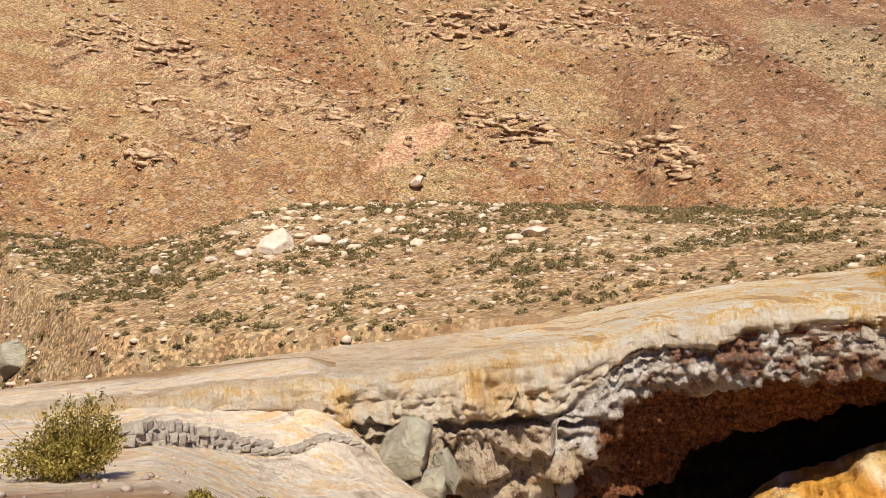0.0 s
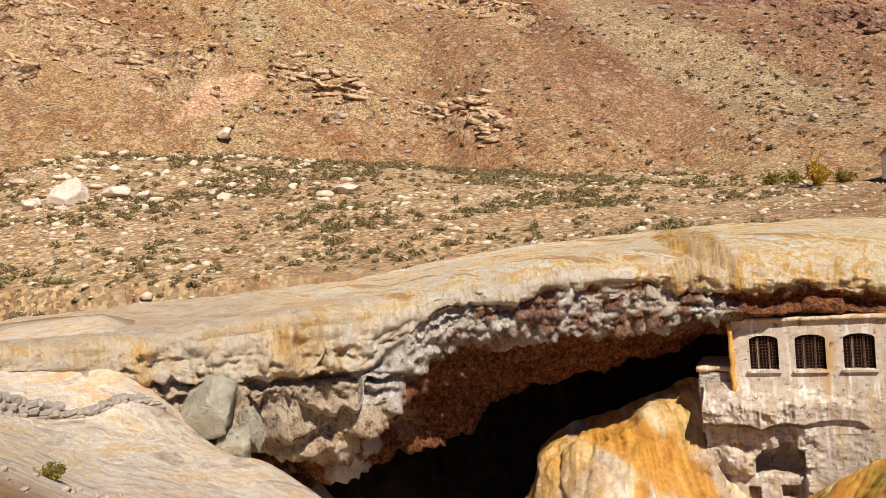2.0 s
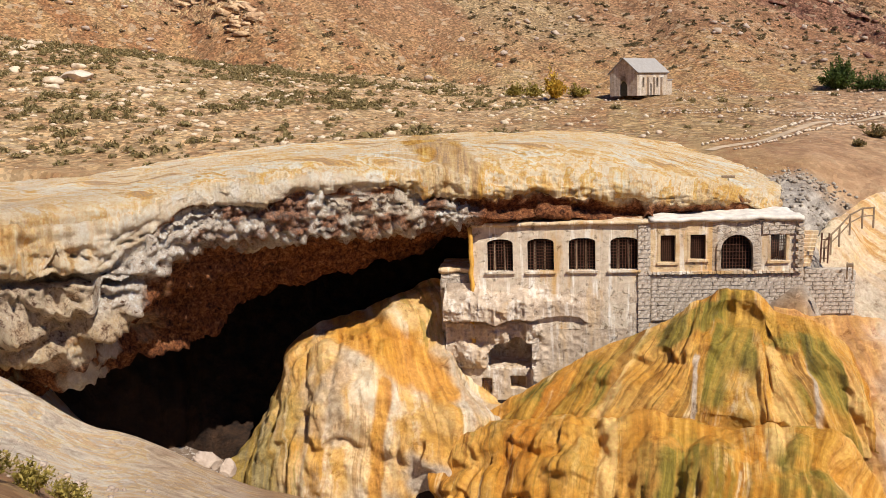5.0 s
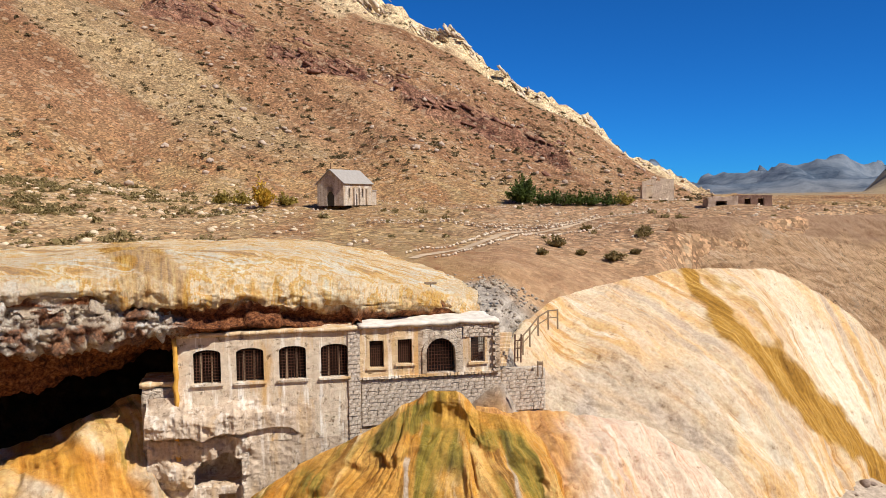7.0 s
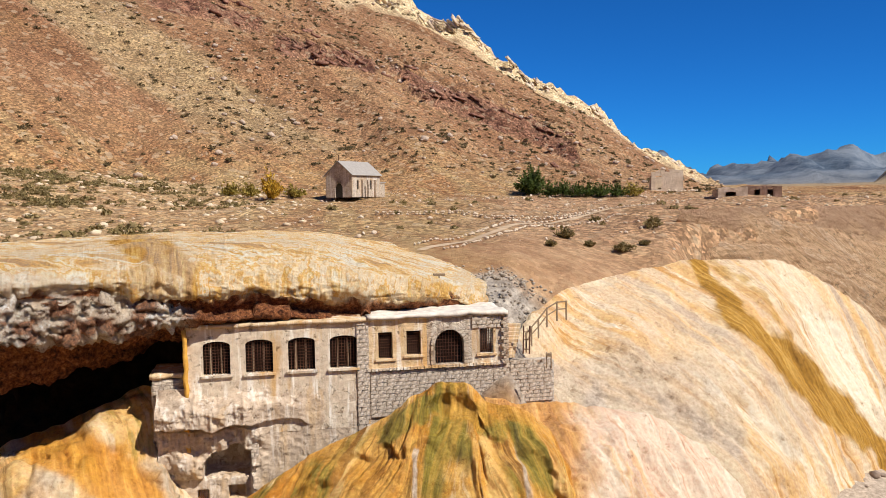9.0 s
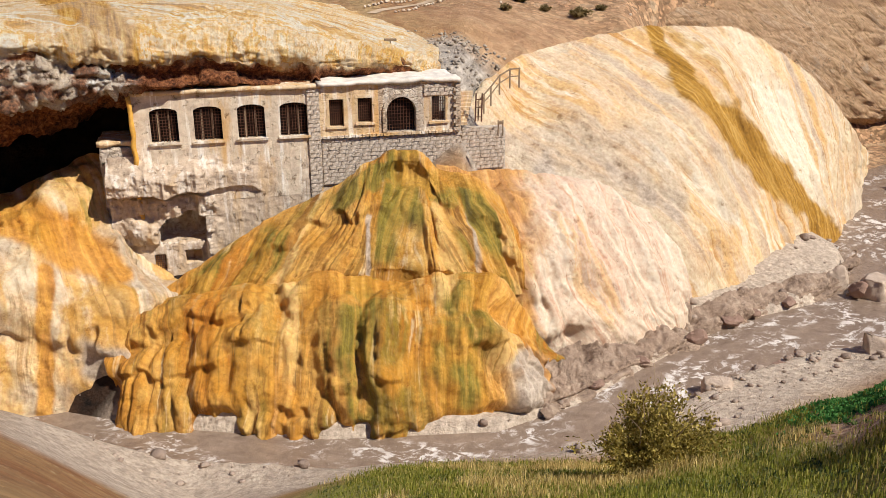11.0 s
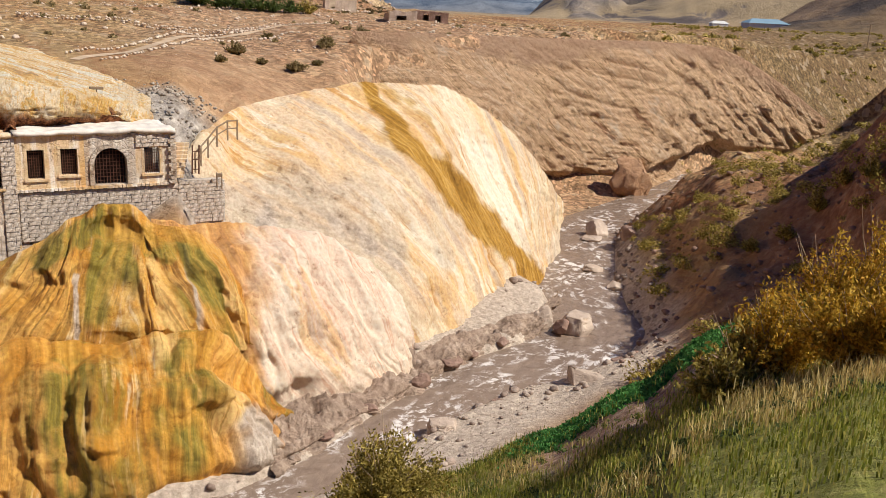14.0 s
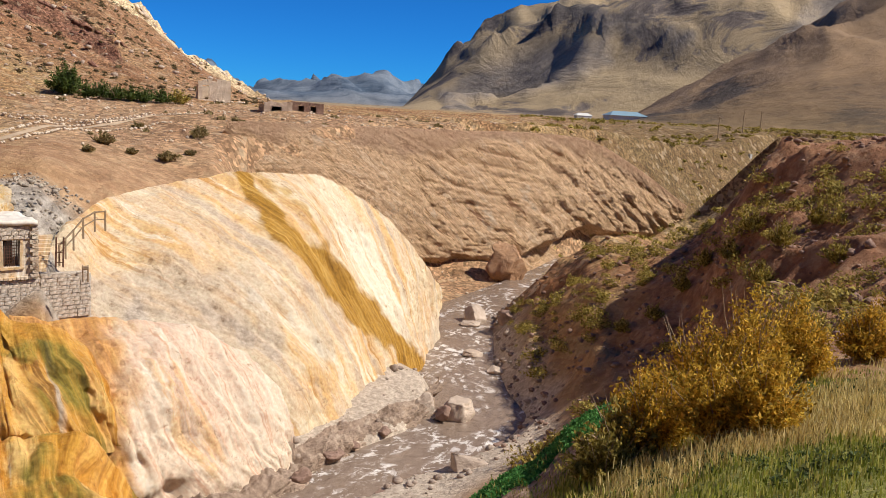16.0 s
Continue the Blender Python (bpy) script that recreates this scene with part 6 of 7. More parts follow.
pts = sow(1300, (34, 62), (34, 115), 18, patchy(9, -0.2, 0.5, 103), 0.8)
pts = pts[pts[:, 2] > 1.5]
tagged(merged("scrub", [leaf_cloud(i + 31, 240, 0.09, 0.9) for i in range(4)], pts, 0.4 + 1.3 * rg.uniform(0, 1, len(pts)) ** 1.6, M_bush, 8, 0.5), "olive scrub on the steep red bank", "scrub", kind="stuff")
pts = sow(2200, (34, 62), (30, 115), 19, None, 0.8)
tagged(merged("stones", ROCKS, pts, 0.08 + 0.4 * rg.uniform(0, 1, len(pts)) ** 3, M_darkrock, 9), "dark red stones on the steep bank", "stones", kind="stuff")
# near slope beside the bridge
pts = sow(260, (-75, -30), (14, 30), 20, None, 0.7)
tagged(merged("stones", ROCKS, pts, 0.03 + 0.16 * rg.uniform(0, 1, len(pts)) ** 3, M_rock, 10), "small stones on the near bank", "stones", kind="stuff")
# river shingle
M_shingle = rock_material("grey_brown_shingle", (0.15, 0.1, 0.075), (0.3, 0.22, 0.17), (0.5, 0.4, 0.32))
sh = sow(14000, (-22, 42), (38, 112), 21)
d, half, side = river_gap(sh[:, 0], sh[:, 1])
sh = sh[((side < 0) | (np.random.RandomState(6).uniform(0, 1, len(sh)) < 0.25)) & (d > half * 0.8) & (d < half + 4.5) & (sh[:, 2] < 2.6)]
tagged(merged("shingle", ROCKS, sh, 0.06 + 0.5 * rg.uniform(0, 1, len(sh)) ** 5, M_shingle, 11), "grey-brown shingle along the river's edge", "shingle", kind="stuff")


def boulder(pos, width, height, material, seed, label, group=""):
    v, f = BOULDERS[seed % 4]
    m = Matrix.Rotation(seed * 1.3, 3, "Z")
    w = (v @ np.array(m).T) * np.array([width / 2, width / 2 * 0.85, height / 1.25])
    ob = tri_mesh("boulder", w, f, material)
    ob.location = pos + Vector((0, 0, height * 0.3))
    return tagged(ob, label, "boulder", group)


g1 = "boulders in the river"
for i, (x, y, w, h, m) in enumerate([(31.1, 49.2, 3.6, 2.6, M_rock), (36.5, 60.8, 3.7, 2.4, M_rock), (58.4, 84.2, 6.0, 3.6, M_darkrock), (55.9, 90.0, 4.0, 1.6, M_rock), (46.9, 70.7, 2.6, 0.8, M_rock), (19.0, 46.1, 2.6, 1.6, M_rock), (24.4, 48.3, 2.0, 1.0, M_darkrock), (34.2, 62.6, 1.8, 1.5, M_rock), (36.4, 53.9, 1.4, 0.6, M_darkrock), (47.8, 77.0, 2.6, 0.9, M_rock), (34.1, 49.6, 1.8, 1.2, M_rock), (28.4, 47.6, 1.3, 0.8, M_darkrock), (54.4, 88.6, 3.0, 0.9, M_rock), (49.5, 72.5, 1.8, 1.0, M_rock)]):
    boulder(Vector((x, y, -0.1)), w, h, m, i, "weathered brown boulder standing in the muddy river" if h > 1.3 else "low flat brown boulder in the muddy river", g1)
boulder(Vector(place(34.0, 137, -10.3)), 6.2, 6.8, rock_material("stained_pillar", (0.17, 0.07, 0.03), (0.42, 0.2, 0.085), (0.58, 0.4, 0.26), 0.5, 0.6), 6, "orange-stained rock pillar at the cliff's foot")
for i, (b, r, w, h) in enumerate([(14.2, 48.6, 1.6, 0.9), (17.4, 52.4, 1.3, 0.8), (20.6, 56.6, 1.8, 1.0), (22.8, 60.4, 2.2, 1.2), (24.2, 62.6, 1.4, 0.9), (26.2, 65.4, 1.7, 1.0), (30.0, 69.8, 2.0, 1.3)]):
    boulder(Vector(flat(b, r, 0.3)), w * 0.8, h * 0.65, M_darkrock, i + 5, "dark red-brown rock at the river's edge below the mounds", "rocks on the far bank")
g2 = "pale boulders on the hillside"
for i, (b, e, w, h) in enumerate([(-56.4, 2.5, 6.5, 3.0), (-58.3, 2.4, 3.6, 2.2), (-53.5, 2.8, 6.0, 2.4), (-39.6, 2.0, 6.5, 2.0), (-46.9, 6.0, 5.0, 1.8), (-52, 2.6, 3.0, 1.6), (-60.3, 2.4, 2.6, 1.2), (-48.7, 3.1, 2.0, 1.2), (-63.5, 1.8, 3.0, 1.4)]):
    boulder(meet(b, e, 60), w, h, M_palerock, i + 3, "large pale cream boulder among the hillside scrub", g2)
boulder(meet(-71.9, -2.8, 50), 6.5, 6.0, M_greenrock, 5, "tall grey-green rock beside the gully")
g3 = "rocks under the bridge"
for i, (b, r, e, w, h) in enumerate([(-49.6, 48.6, -11.9, 4.2, 2.2), (-48.1, 47.4, -13.9, 2.6, 2.2), (-46.9, 48.9, -12.8, 1.6, 2.4)]):
    boulder(Vector(place(b, r, e)), w, h, M_greenrock, i + 7, "grey-green rock knob at the foot of the bridge", g3)
for i, (b, r, e, w, h) in enumerate([(-33.8, 47.5, -22.0, 1.6, 1.1), (-32.9, 47.2, -22.6, 1.0, 0.7), (-34.6, 47.6, -21.6, 0.8, 0.6)]):
    boulder(Vector(place(b, r, e)), w, h, M_rock, i + 2, "grey boulder at the foot of the dusty bank", "boulders under the bank")


# ---- bushes and trees ----
def stems_bm(height, width, n, seed, thick=0.03):
    rgm = random.Random(seed)
    bm = bmesh.new()
    for _ in range(n):
        a = rgm.uniform(0, 6.28)
        out = rgm.uniform(0.1, 0.9) * width / 2
        prev, base = None, Vector((rgm.uniform(-.15, .15), rgm.uniform(-.15, .15), -0.15))
        for k in range(5):
            t = k / 4
            c = base + Vector((math.cos(a) * out * t ** 1.3, math.sin(a) * out * t ** 1.3, height * 0.85 * t + 0.0)) + Vector((rgm.uniform(-.05, .05), rgm.uniform(-.05, .05), 0)) * height * t
            w = thick * (1.15 - t)
            ring3 = [bm.verts.new(c + Vector((math.cos(q) * w, math.sin(q) * w, 0))) for q in (0, 2.1, 4.2)]
            if prev:
                for i in range(3):
                    bm.faces.new((prev[i], prev[(i + 1) % 3], ring3[(i + 1) % 3], ring3[i]))
            prev = ring3
    return bm


def foliage(height, width, n, leaf, seed, lobes=9):
    """Leaves set along curved twigs that spring from the base, with gaps between the sprays."""
    rg = np.random.RandomState(seed)
    twigs = lobes * 7
    a = rg.uniform(0, 6.283, twigs)
    q = rg.uniform(0, 1, twigs) ** 0.6
    lump = 0.8 + 0.3 * fbm(np.stack([np.cos(a) * 1.5, np.sin(a) * 1.5, q * 2], -1) + seed, 1.0, 3, seed)
    tip = np.stack([np.cos(a) * q * width / 2 * lump, np.sin(a) * q * width / 2 * lump, height * (1 - 0.62 * q ** 2) * rg.uniform(0.65, 1.05, twigs) * lump], -1)
    root = tip * np.array([0.22, 0.22, 0])
    k = rg.randint(0, twigs, n)
    t = rg.uniform(0.18, 1.0, n) ** 0.75
    along = np.stack([t ** 1.4, t ** 1.4, t], -1)
    c = root[k] + (tip[k] - root[k]) * along + rg.normal(0, 0.035 * (width + height) / 2, (n, 3)) * (1.2 - 0.6 * t)[:, None]
    c[:, 2] = np.maximum(c[:, 2], 0.02)
    way = tip[k] - root[k]
    way /= np.maximum(np.linalg.norm(way, axis=1, keepdims=True), 1e-6)
    d = way * 0.7 + 0.6 * rg.normal(size=(n, 3))
    d /= np.linalg.norm(d, axis=1, keepdims=True)
    b = np.cross(d, rg.normal(size=(n, 3)))
    b /= np.maximum(np.linalg.norm(b, axis=1, keepdims=True), 1e-6)
    z = leaf * rg.uniform(0.6, 1.5, n)[:, None]
    v = np.stack([c - d * z, c + b * z * 0.42, c + d * z, c - b * z * 0.42], 1).reshape(-1, 3)
    i = np.arange(n)[:, None] * 4
    return v, np.concatenate([i + [[0, 1, 2]], i + [[0, 2, 3]]])


def bush(pos, height, width, material, seed, label, n=3600, leaf=0.055, name="bush", group="", lobes=12, category="bush"):
    t = thing(name, label, category, Matrix.Translation(pos), group)
    part("branchwork", stems_bm(height, width, 16, seed, 0.012 * height), M_wood, t)
    v, f = foliage(height, width, n, leaf, seed, lobes)
    tri_mesh("foliage", v, f, material, t)
    return t


bush(meet(-69.4, -9.6, 10), 2.5, 4.2, M_bush, 41, "dense olive-green bush on the dusty bank", 12000, 0.055, lobes=26)
bush(meet(18.2, -31.8, 8), 3.2, 5.2, M_bush, 42, "round olive-green bush above the river", 16000, 0.06, lobes=30)
for i, (b, e, h, w) in enumerate([(46.6, -18.4, 3.0, 3.2), (49.3, -16.6, 3.3, 3.6), (52.2, -14.6, 2.6, 3.2), (44.2, -20.2, 2.2, 2.6), (48, -19, 1.8, 2.6), (55.8, -13.0, 2.0, 2.6), (57.6, -10.8, 2.4, 3.0), (50.6, -18.2, 1.8, 2.4)]):
    bush(meet(b, e, 8), h, w, M_gold, 50 + i, "tall golden-leaved bush on the grassy slope", 9000, 0.05, group="golden bushes", lobes=22)
for i, (b, e, h, w) in enumerate([(42.2, -21.5, 1.9, 2.4), (40.8, -22.6, 1.4, 2.0), (43.5, -19.6, 1.6, 2.0)]):
    bush(meet(b, e, 8), h, w, M_bush, 60 + i, "olive-green bush at the slope's edge", 3600, 0.06, group="olive bushes")
for i, (b, e, h, w) in enumerate([(-58.6, -13.4, 0.8, 1.2), (-62.5, -12.6, 0.6, 0.9), (-47.0, -20.4, 0.9, 1.5), (-44.6, -21.6, 0.8, 1.3), (-52.4, -22.5, 1.0, 1.6), (-42.5, -22.8, 0.8, 1.4)]):
    bush(meet(b, e, 8), h, w, M_bush, 70 + i, "small olive bush on the stony bank", 1500, 0.045, group="small bushes")
for i, (b, e, w) in enumerate([(8.34, -2.9, 3.2), (11.9, -3.85, 3.2), (7.4, -3.4, 1.6), (9.85, -3.45, 1.5), (13.7, -2.3, 3.6), (16.1, -1.45, 3.2), (13.3, -3.4, 1.4), (10.2, -1.9, 2.2)]):
    bush(meet(b, e, 75), w * 0.45, w, M_scrub, 80 + i, "low dry bush on the bare terrace", 900, 0.16, group="terrace bushes")
for i, (b, e, h, w) in enumerate([(46.2, -8.6, 2.2, 2.4), (47.6, -8.0, 2.4, 2.6), (48.8, -6.2, 2.2, 2.8), (45.0, -10.2, 1.8, 2.4), (50.5, -7.0, 2.4, 3.0), (52.5, -5.4, 2.0, 2.8), (43.4, -12.2, 1.6, 2.4), (49.6, -9.4, 2.0, 2.6), (41.5, -13.2, 1.4, 2.2), (53.8, -7.6, 1.8, 2.4)]):
    bush(meet(b, e, 34), h, w, M_bush, 90 + i, "grey-olive bush on the shaded red bank", 1500, 0.1, group="bank bushes")


def tree(pos, height, width, material, seed, label, n=3000, leaf=0.22):
    t = thing("tree", label, "tree", Matrix.Translation(pos))
    bm = stems_bm(height * 0.95, width * 0.7, 9, seed, 0.05)
    bmesh.ops.create_cone(bm, segments=8, radius1=0.22, radius2=0.1, depth=height * 0.5, cap_ends=True, matrix=Matrix.Translation((0, 0, height * 0.2)))
    part("trunk", bm, M_wood, t)
    v, f = foliage(height, width, n, leaf, seed, 16)
    tri_mesh("crown", v, f, material, t)


tree(meet(6.2, -0.1, 120), 7.2, 8.6, M_green, 101, "round dark green tree by the terrace wall", 5200, 0.26)
tree(meet(-10.4, -0.1, 120), 5.6, 4.8, M_gold, 102, "slim yellow-green tree near the chapel", 2600)
hedge = [meet(b, e, 120) for b, e in ((7.4, -0.2), (8.2, -0.2), (9.0, -0.25), (9.8, -0.25), (10.6, -0.3), (11.6, -0.3), (12.6, -0.3), (-11.8, 0.1), (-13, 0.2), (-9, 0.0))]
for i, q in enumerate(hedge):
    bush(q, 3.0 if i != 1 else 3.8, 5.6, M_green if i < 6 else M_bush, 110 + i, "green shrub in the hedge along the terrace", 1100, 0.2, group="hedge shrubs")


# ---- grass on the near slope ----
def blades(pos, n_each, height, spread, material, name, label, seed):
    rg = np.random.RandomState(seed)
    k = len(pos) * n_each
    base = np.repeat(pos, n_each, 0) + np.stack([rg.normal(0, spread, k), rg.normal(0, spread, k), 0 * np.arange(k)], -1)
    a = rg.uniform(0, 6.28, k)
    h = height * rg.uniform(0.5, 1.3, k)
    lean = rg.normal(0, 0.3, (k, 2)) * h[:, None]
    w = 0.006 + 0.008 * rg.uniform(0, 1, k)
    side = np.stack([np.cos(a) * w, np.sin(a) * w, 0 * a], -1)
    tip = base + np.stack([lean[:, 0], lean[:, 1], h], -1)
    half = base + np.stack([lean[:, 0] * 0.3, lean[:, 1] * 0.3, h * 0.55], -1)
    base = base - np.array([0, 0, 0.06])
    v = np.stack([base - side, base + side, half + side * 0.8, half - side * 0.8, tip], 1).reshape(-1, 3)
    i = np.arange(k)[:, None] * 5
    f = np.concatenate([i + [[0, 1, 2]], i + [[0, 2, 3]], i + [[3, 2, 4]]])
    return tagged(tri_mesh(name, v, f, material), label, "grass", kind="stuff")


def near_slope(x, y):
    r, b = np.hypot(x, y), np.degrees(np.arctan2(x, y))
    bare = smooth(26, 31, b) * smooth(44, 41, b) * smooth(19.5, 21.5, r)
    return smooth(-7, 3, b) * smooth(36, 28, r + 8 * smooth(25, 45, b)) * (1 - 0.85 * bare)


g = sow(22000, (-10, 62), (8, 36), 22, near_slope, 0.62)
blend = fbm(g, 3.5, 4, 120)
dryness = smooth(-0.1, 0.5, blend + 0.8 * smooth(40, 48, np.degrees(np.arctan2(g[:, 0], g[:, 1]))) - 0.34)
pick = np.random.RandomState(5).uniform(0, 1, len(g)) < dryness
blades(g[~pick], 14, 0.065, 0.2, M_grass, "grass", "short green grass covering the near slope", 23)
blades(g[pick], 12, 0.22, 0.16, M_straw, "dry_grass", "tufts of tall straw-coloured dry grass", 24)


w = sow(9000, (-12, 60), (9, 35), 28, lambda x, y: near_slope(x, y) * smooth(-0.05, 0.35, fbm(np.stack([x, y, 0 * x], -1), 2.6, 4, 122)), 0.62)
M_weed = leaf_material("low_green_weed", (0.045, 0.07, 0.02), (0.12, 0.15, 0.045), (0.26, 0.26, 0.08))
tagged(merged("weeds", [leaf_cloud(i + 140, 26, 0.26, 0.7, 0.2) for i in range(4)], w, np.random.RandomState(9).uniform(0.1, 0.26, len(w)), M_weed, 29, 0.5), "low dark green weeds matted over the near slope", "weeds", kind="stuff")


def creeper(x, y):
    r, b = np.hypot(x, y), np.degrees(np.arctan2(x, y))
    edge = smooth(24.6, 26.6, r) * smooth(34, 32, r) * smooth(26, 30, b) * smooth(51, 48, b)
    return edge


c = sow(24000, (-8, 52), (7, 37), 25, creeper, 0.7)
v, f = leaf_cloud(77, 14, 0.3, 0.55, 0.2)
tagged(merged("creeper", [(v, f), leaf_cloud(78, 14, 0.3, 0.5, 0.2)], c, np.random.RandomState(8).uniform(0.16, 0.34, len(c)), M_ivy, 12, 0.5), "dark green leafy creeper over the slope", "creeper", kind="stuff")


# ---- wooden handrail beside the bathhouse ----
rail = thing("handrail", "weathered wooden handrail climbing beside the ruin", "handrail")


def beam(name, a, b, w, material, parent):
    a, b = Vector(a), Vector(b)
    bm = bmesh.new()
    m = Matrix.Translation((a + b) / 2) @ (b - a).to_track_quat("Z", "Y").to_matrix().to_4x4() @ Matrix.Diagonal((w, w, (b - a).length, 1))
    bmesh.ops.create_cube(bm, size=1, matrix=m)
    bmesh.ops.bevel(bm, geom=bm.edges[:], offset=w * 0.15, segments=1, affect="EDGES")
    return part(name, bm, material, parent)


RAIL = [(5.75, 59.4, -9.0), (6.1, 59.8, -8.6), (6.55, 60.2, -8.1), (7.1, 60.6, -7.4), (7.75, 61.0, -7.0), (8.35, 61.2, -6.95)]
tops = [Vector(place(*q)) for q in RAIL]
for q in tops:
    beam("post", q - Vector((0, 0, 1.3)), q + Vector((0, 0, 0.06)), 0.11, M_wood, rail)
for a, b in zip(tops[:-1], tops[1:]):
    beam("rail", a, b, 0.09, M_wood, rail)
    beam("rail", a - Vector((0, 0, 0.5)), b - Vector((0, 0, 0.5)), 0.07, M_wood, rail)
fr = thing("ladder", "leaning dark wooden ladder frame by the steps", "ladder")
for q in ((5.55, 58.8), (5.95, 59.0)):
    beam("stile", place(q[0], q[1], -10.3), place(q[0] + 0.05, q[1] + 0.5, -8.5), 0.1, M_iron, fr)
for e in (-10.0, -9.4, -8.9):
    beam("rung", place(5.55, 58.9, e), place(5.98, 59.1, e), 0.06, M_iron, fr)
post = thing("sign", "small wooden sign board on two posts", "sign")
for b in (7.05, 7.35):
    beam("post", place(b, 57.2, -11.2), place(b, 57.2, -10.2), 0.08, M_wood, post)
beam("board", place(7.0, 57.15, -10.35), place(7.4, 57.15, -10.35), 0.22, M_wood, post)
sg = thing("sign", "small wooden sign on the bridge's edge", "sign")
beam("post", place(0.15, 62.2, -6.2), place(0.15, 62.2, -5.1), 0.08, M_wood, sg)
beam("board", place(-0.25, 62.1, -5.15), place(0.55, 62.1, -5.15), 0.18, M_wood, sg)

# ---- stone steps and rubble by the bridge's end ----
steps = thing("steps", "worn ochre stone steps beside the ruin", "steps")
for k in range(9):
    q = place(4.3 + 0.05 * k, 59.2 + 0.22 * k, -10.4 + 0.24 * k)
    st = part("step", box_bm((0, 0, 0), (1.5, 0.5, 0.24), 0.02), M_ochreplaster, steps)
    st.location = q
rubble = []
rgr = np.random.RandomState(44)
for _ in range(320):
    b, r = rgr.uniform(1.2, 7.4), rgr.uniform(61, 76)
    rubble.append((r * math.sin(radians(b)), r * math.cos(radians(b))))
rb = np.array(rubble)
rb = np.concatenate([rb, ground_z(rb[:, 0], rb[:, 1])[:, None]], 1)
M_slate = rock_material("grey_slate", (0.2, 0.155, 0.12), (0.38, 0.31, 0.24), (0.56, 0.48, 0.38), 1.5)
tagged(merged("rubble", ROCKS, rb, 0.06 + 0.22 * rgr.uniform(0, 1, len(rb)) ** 2, M_slate, 15), "grey slate rubble at the end of the bridge", "rubble", kind="stuff")

# ---- masonry courses of the bathhouse ----
course = {}
rgc = random.Random(9)


def stone_mesh(w, h, d, k):
    key = (round(w, 1), round(h, 2), k)
    if key not in course:
        bm = bmesh.new()
        add_box(bm, (0, 0, 0), (w - 0.016, d, h - 0.016), 0, 0.008, rgc)
        bmesh.ops.bevel(bm, geom=[e for e in bm.edges if all(v.co.y < 0 for v in e.verts)], offset=0.012, segments=1, affect="EDGES")
        me = bpy.data.meshes.new("stone")
        bm.to_mesh(me)
        bm.free()
        me.materials.append(M_stone)
        course[key] = me
    return course[key]


def courses(x0, x1, z0, z1, h, y, skip=lambda x, z: False):
    """Coursed stones on the front of a footing."""
    row, z = 0, z0
    while z < z1 - 0.05:
        x = x0 - (0.2 if row % 2 else 0)
        while x < x1 - 0.08:
            w = rgc.choice((0.4, 0.5, 0.6, 0.7))
            a, b = max(x, x0), min(x + w, x1)
            if b - a > 0.15 and not skip((a + b) / 2, z + h / 2):
                ob = new("stone", stone_mesh(b - a, h, 0.16, rgc.randrange(2)))
                ob.parent = bath
                ob.location = ((a + b) / 2, y + rgc.uniform(-0.025, 0.02), z + h / 2)
            x += w
        z += h
        row += 1


courses(12.75, 22.1, 10.7, 13.72, 0.25, 0.1)
courses(22.2, 25.2, 11.0, 13.7, 0.26, 0.36, lambda x, z: z > 13.9 - 0.12 * (x - 22.2) and rgc.random() < 0.5)
courses(11.9, 12.7, 9.2, 17.0, 0.28, -0.02)
courses(19.5, 21.5, 16.2, 17.0, 0.26, -0.02)
courses(5.1, 5.6, 6.6, 10.3, 0.3, -0.02)

def shelf_section(b, inner, outer):
    return [flat(b, inner + 1.5, 1.5), flat(b, inner, 1.1), flat(b, (inner + outer) / 2, 0.9), flat(b, outer + 0.5, 0.7), flat(b, outer, 0.3), flat(b, outer - 0.25, -0.6)]


shelf = [shelf_section(*q) for q in ((10.6, 47.5, 44.6), (11.8, 50, 46), (13.5, 52, 47.4), (16.5, 55, 51), (19.8, 58, 55), (22.5, 62, 59.6), (25.4, 66, 64.2), (28.6, 70.5, 69.2), (29.6, 76, 75))]
tagged(loft("rock_shelf", shelf, 260, 50, rock_material("red_brown_shelf", (0.15, 0.09, 0.06), (0.36, 0.25, 0.18), (0.56, 0.43, 0.32), 1.2, 0.5), lambda g, uv, u, v: -0.4 * fbm(g, (2.2, 2.2, 0.8), 5, 221, True) + 0.12 * fbm(g, 0.6, 3, 222, True)), "rough red-brown rock shelf between mound and river", "rock shelf", kind="structure")


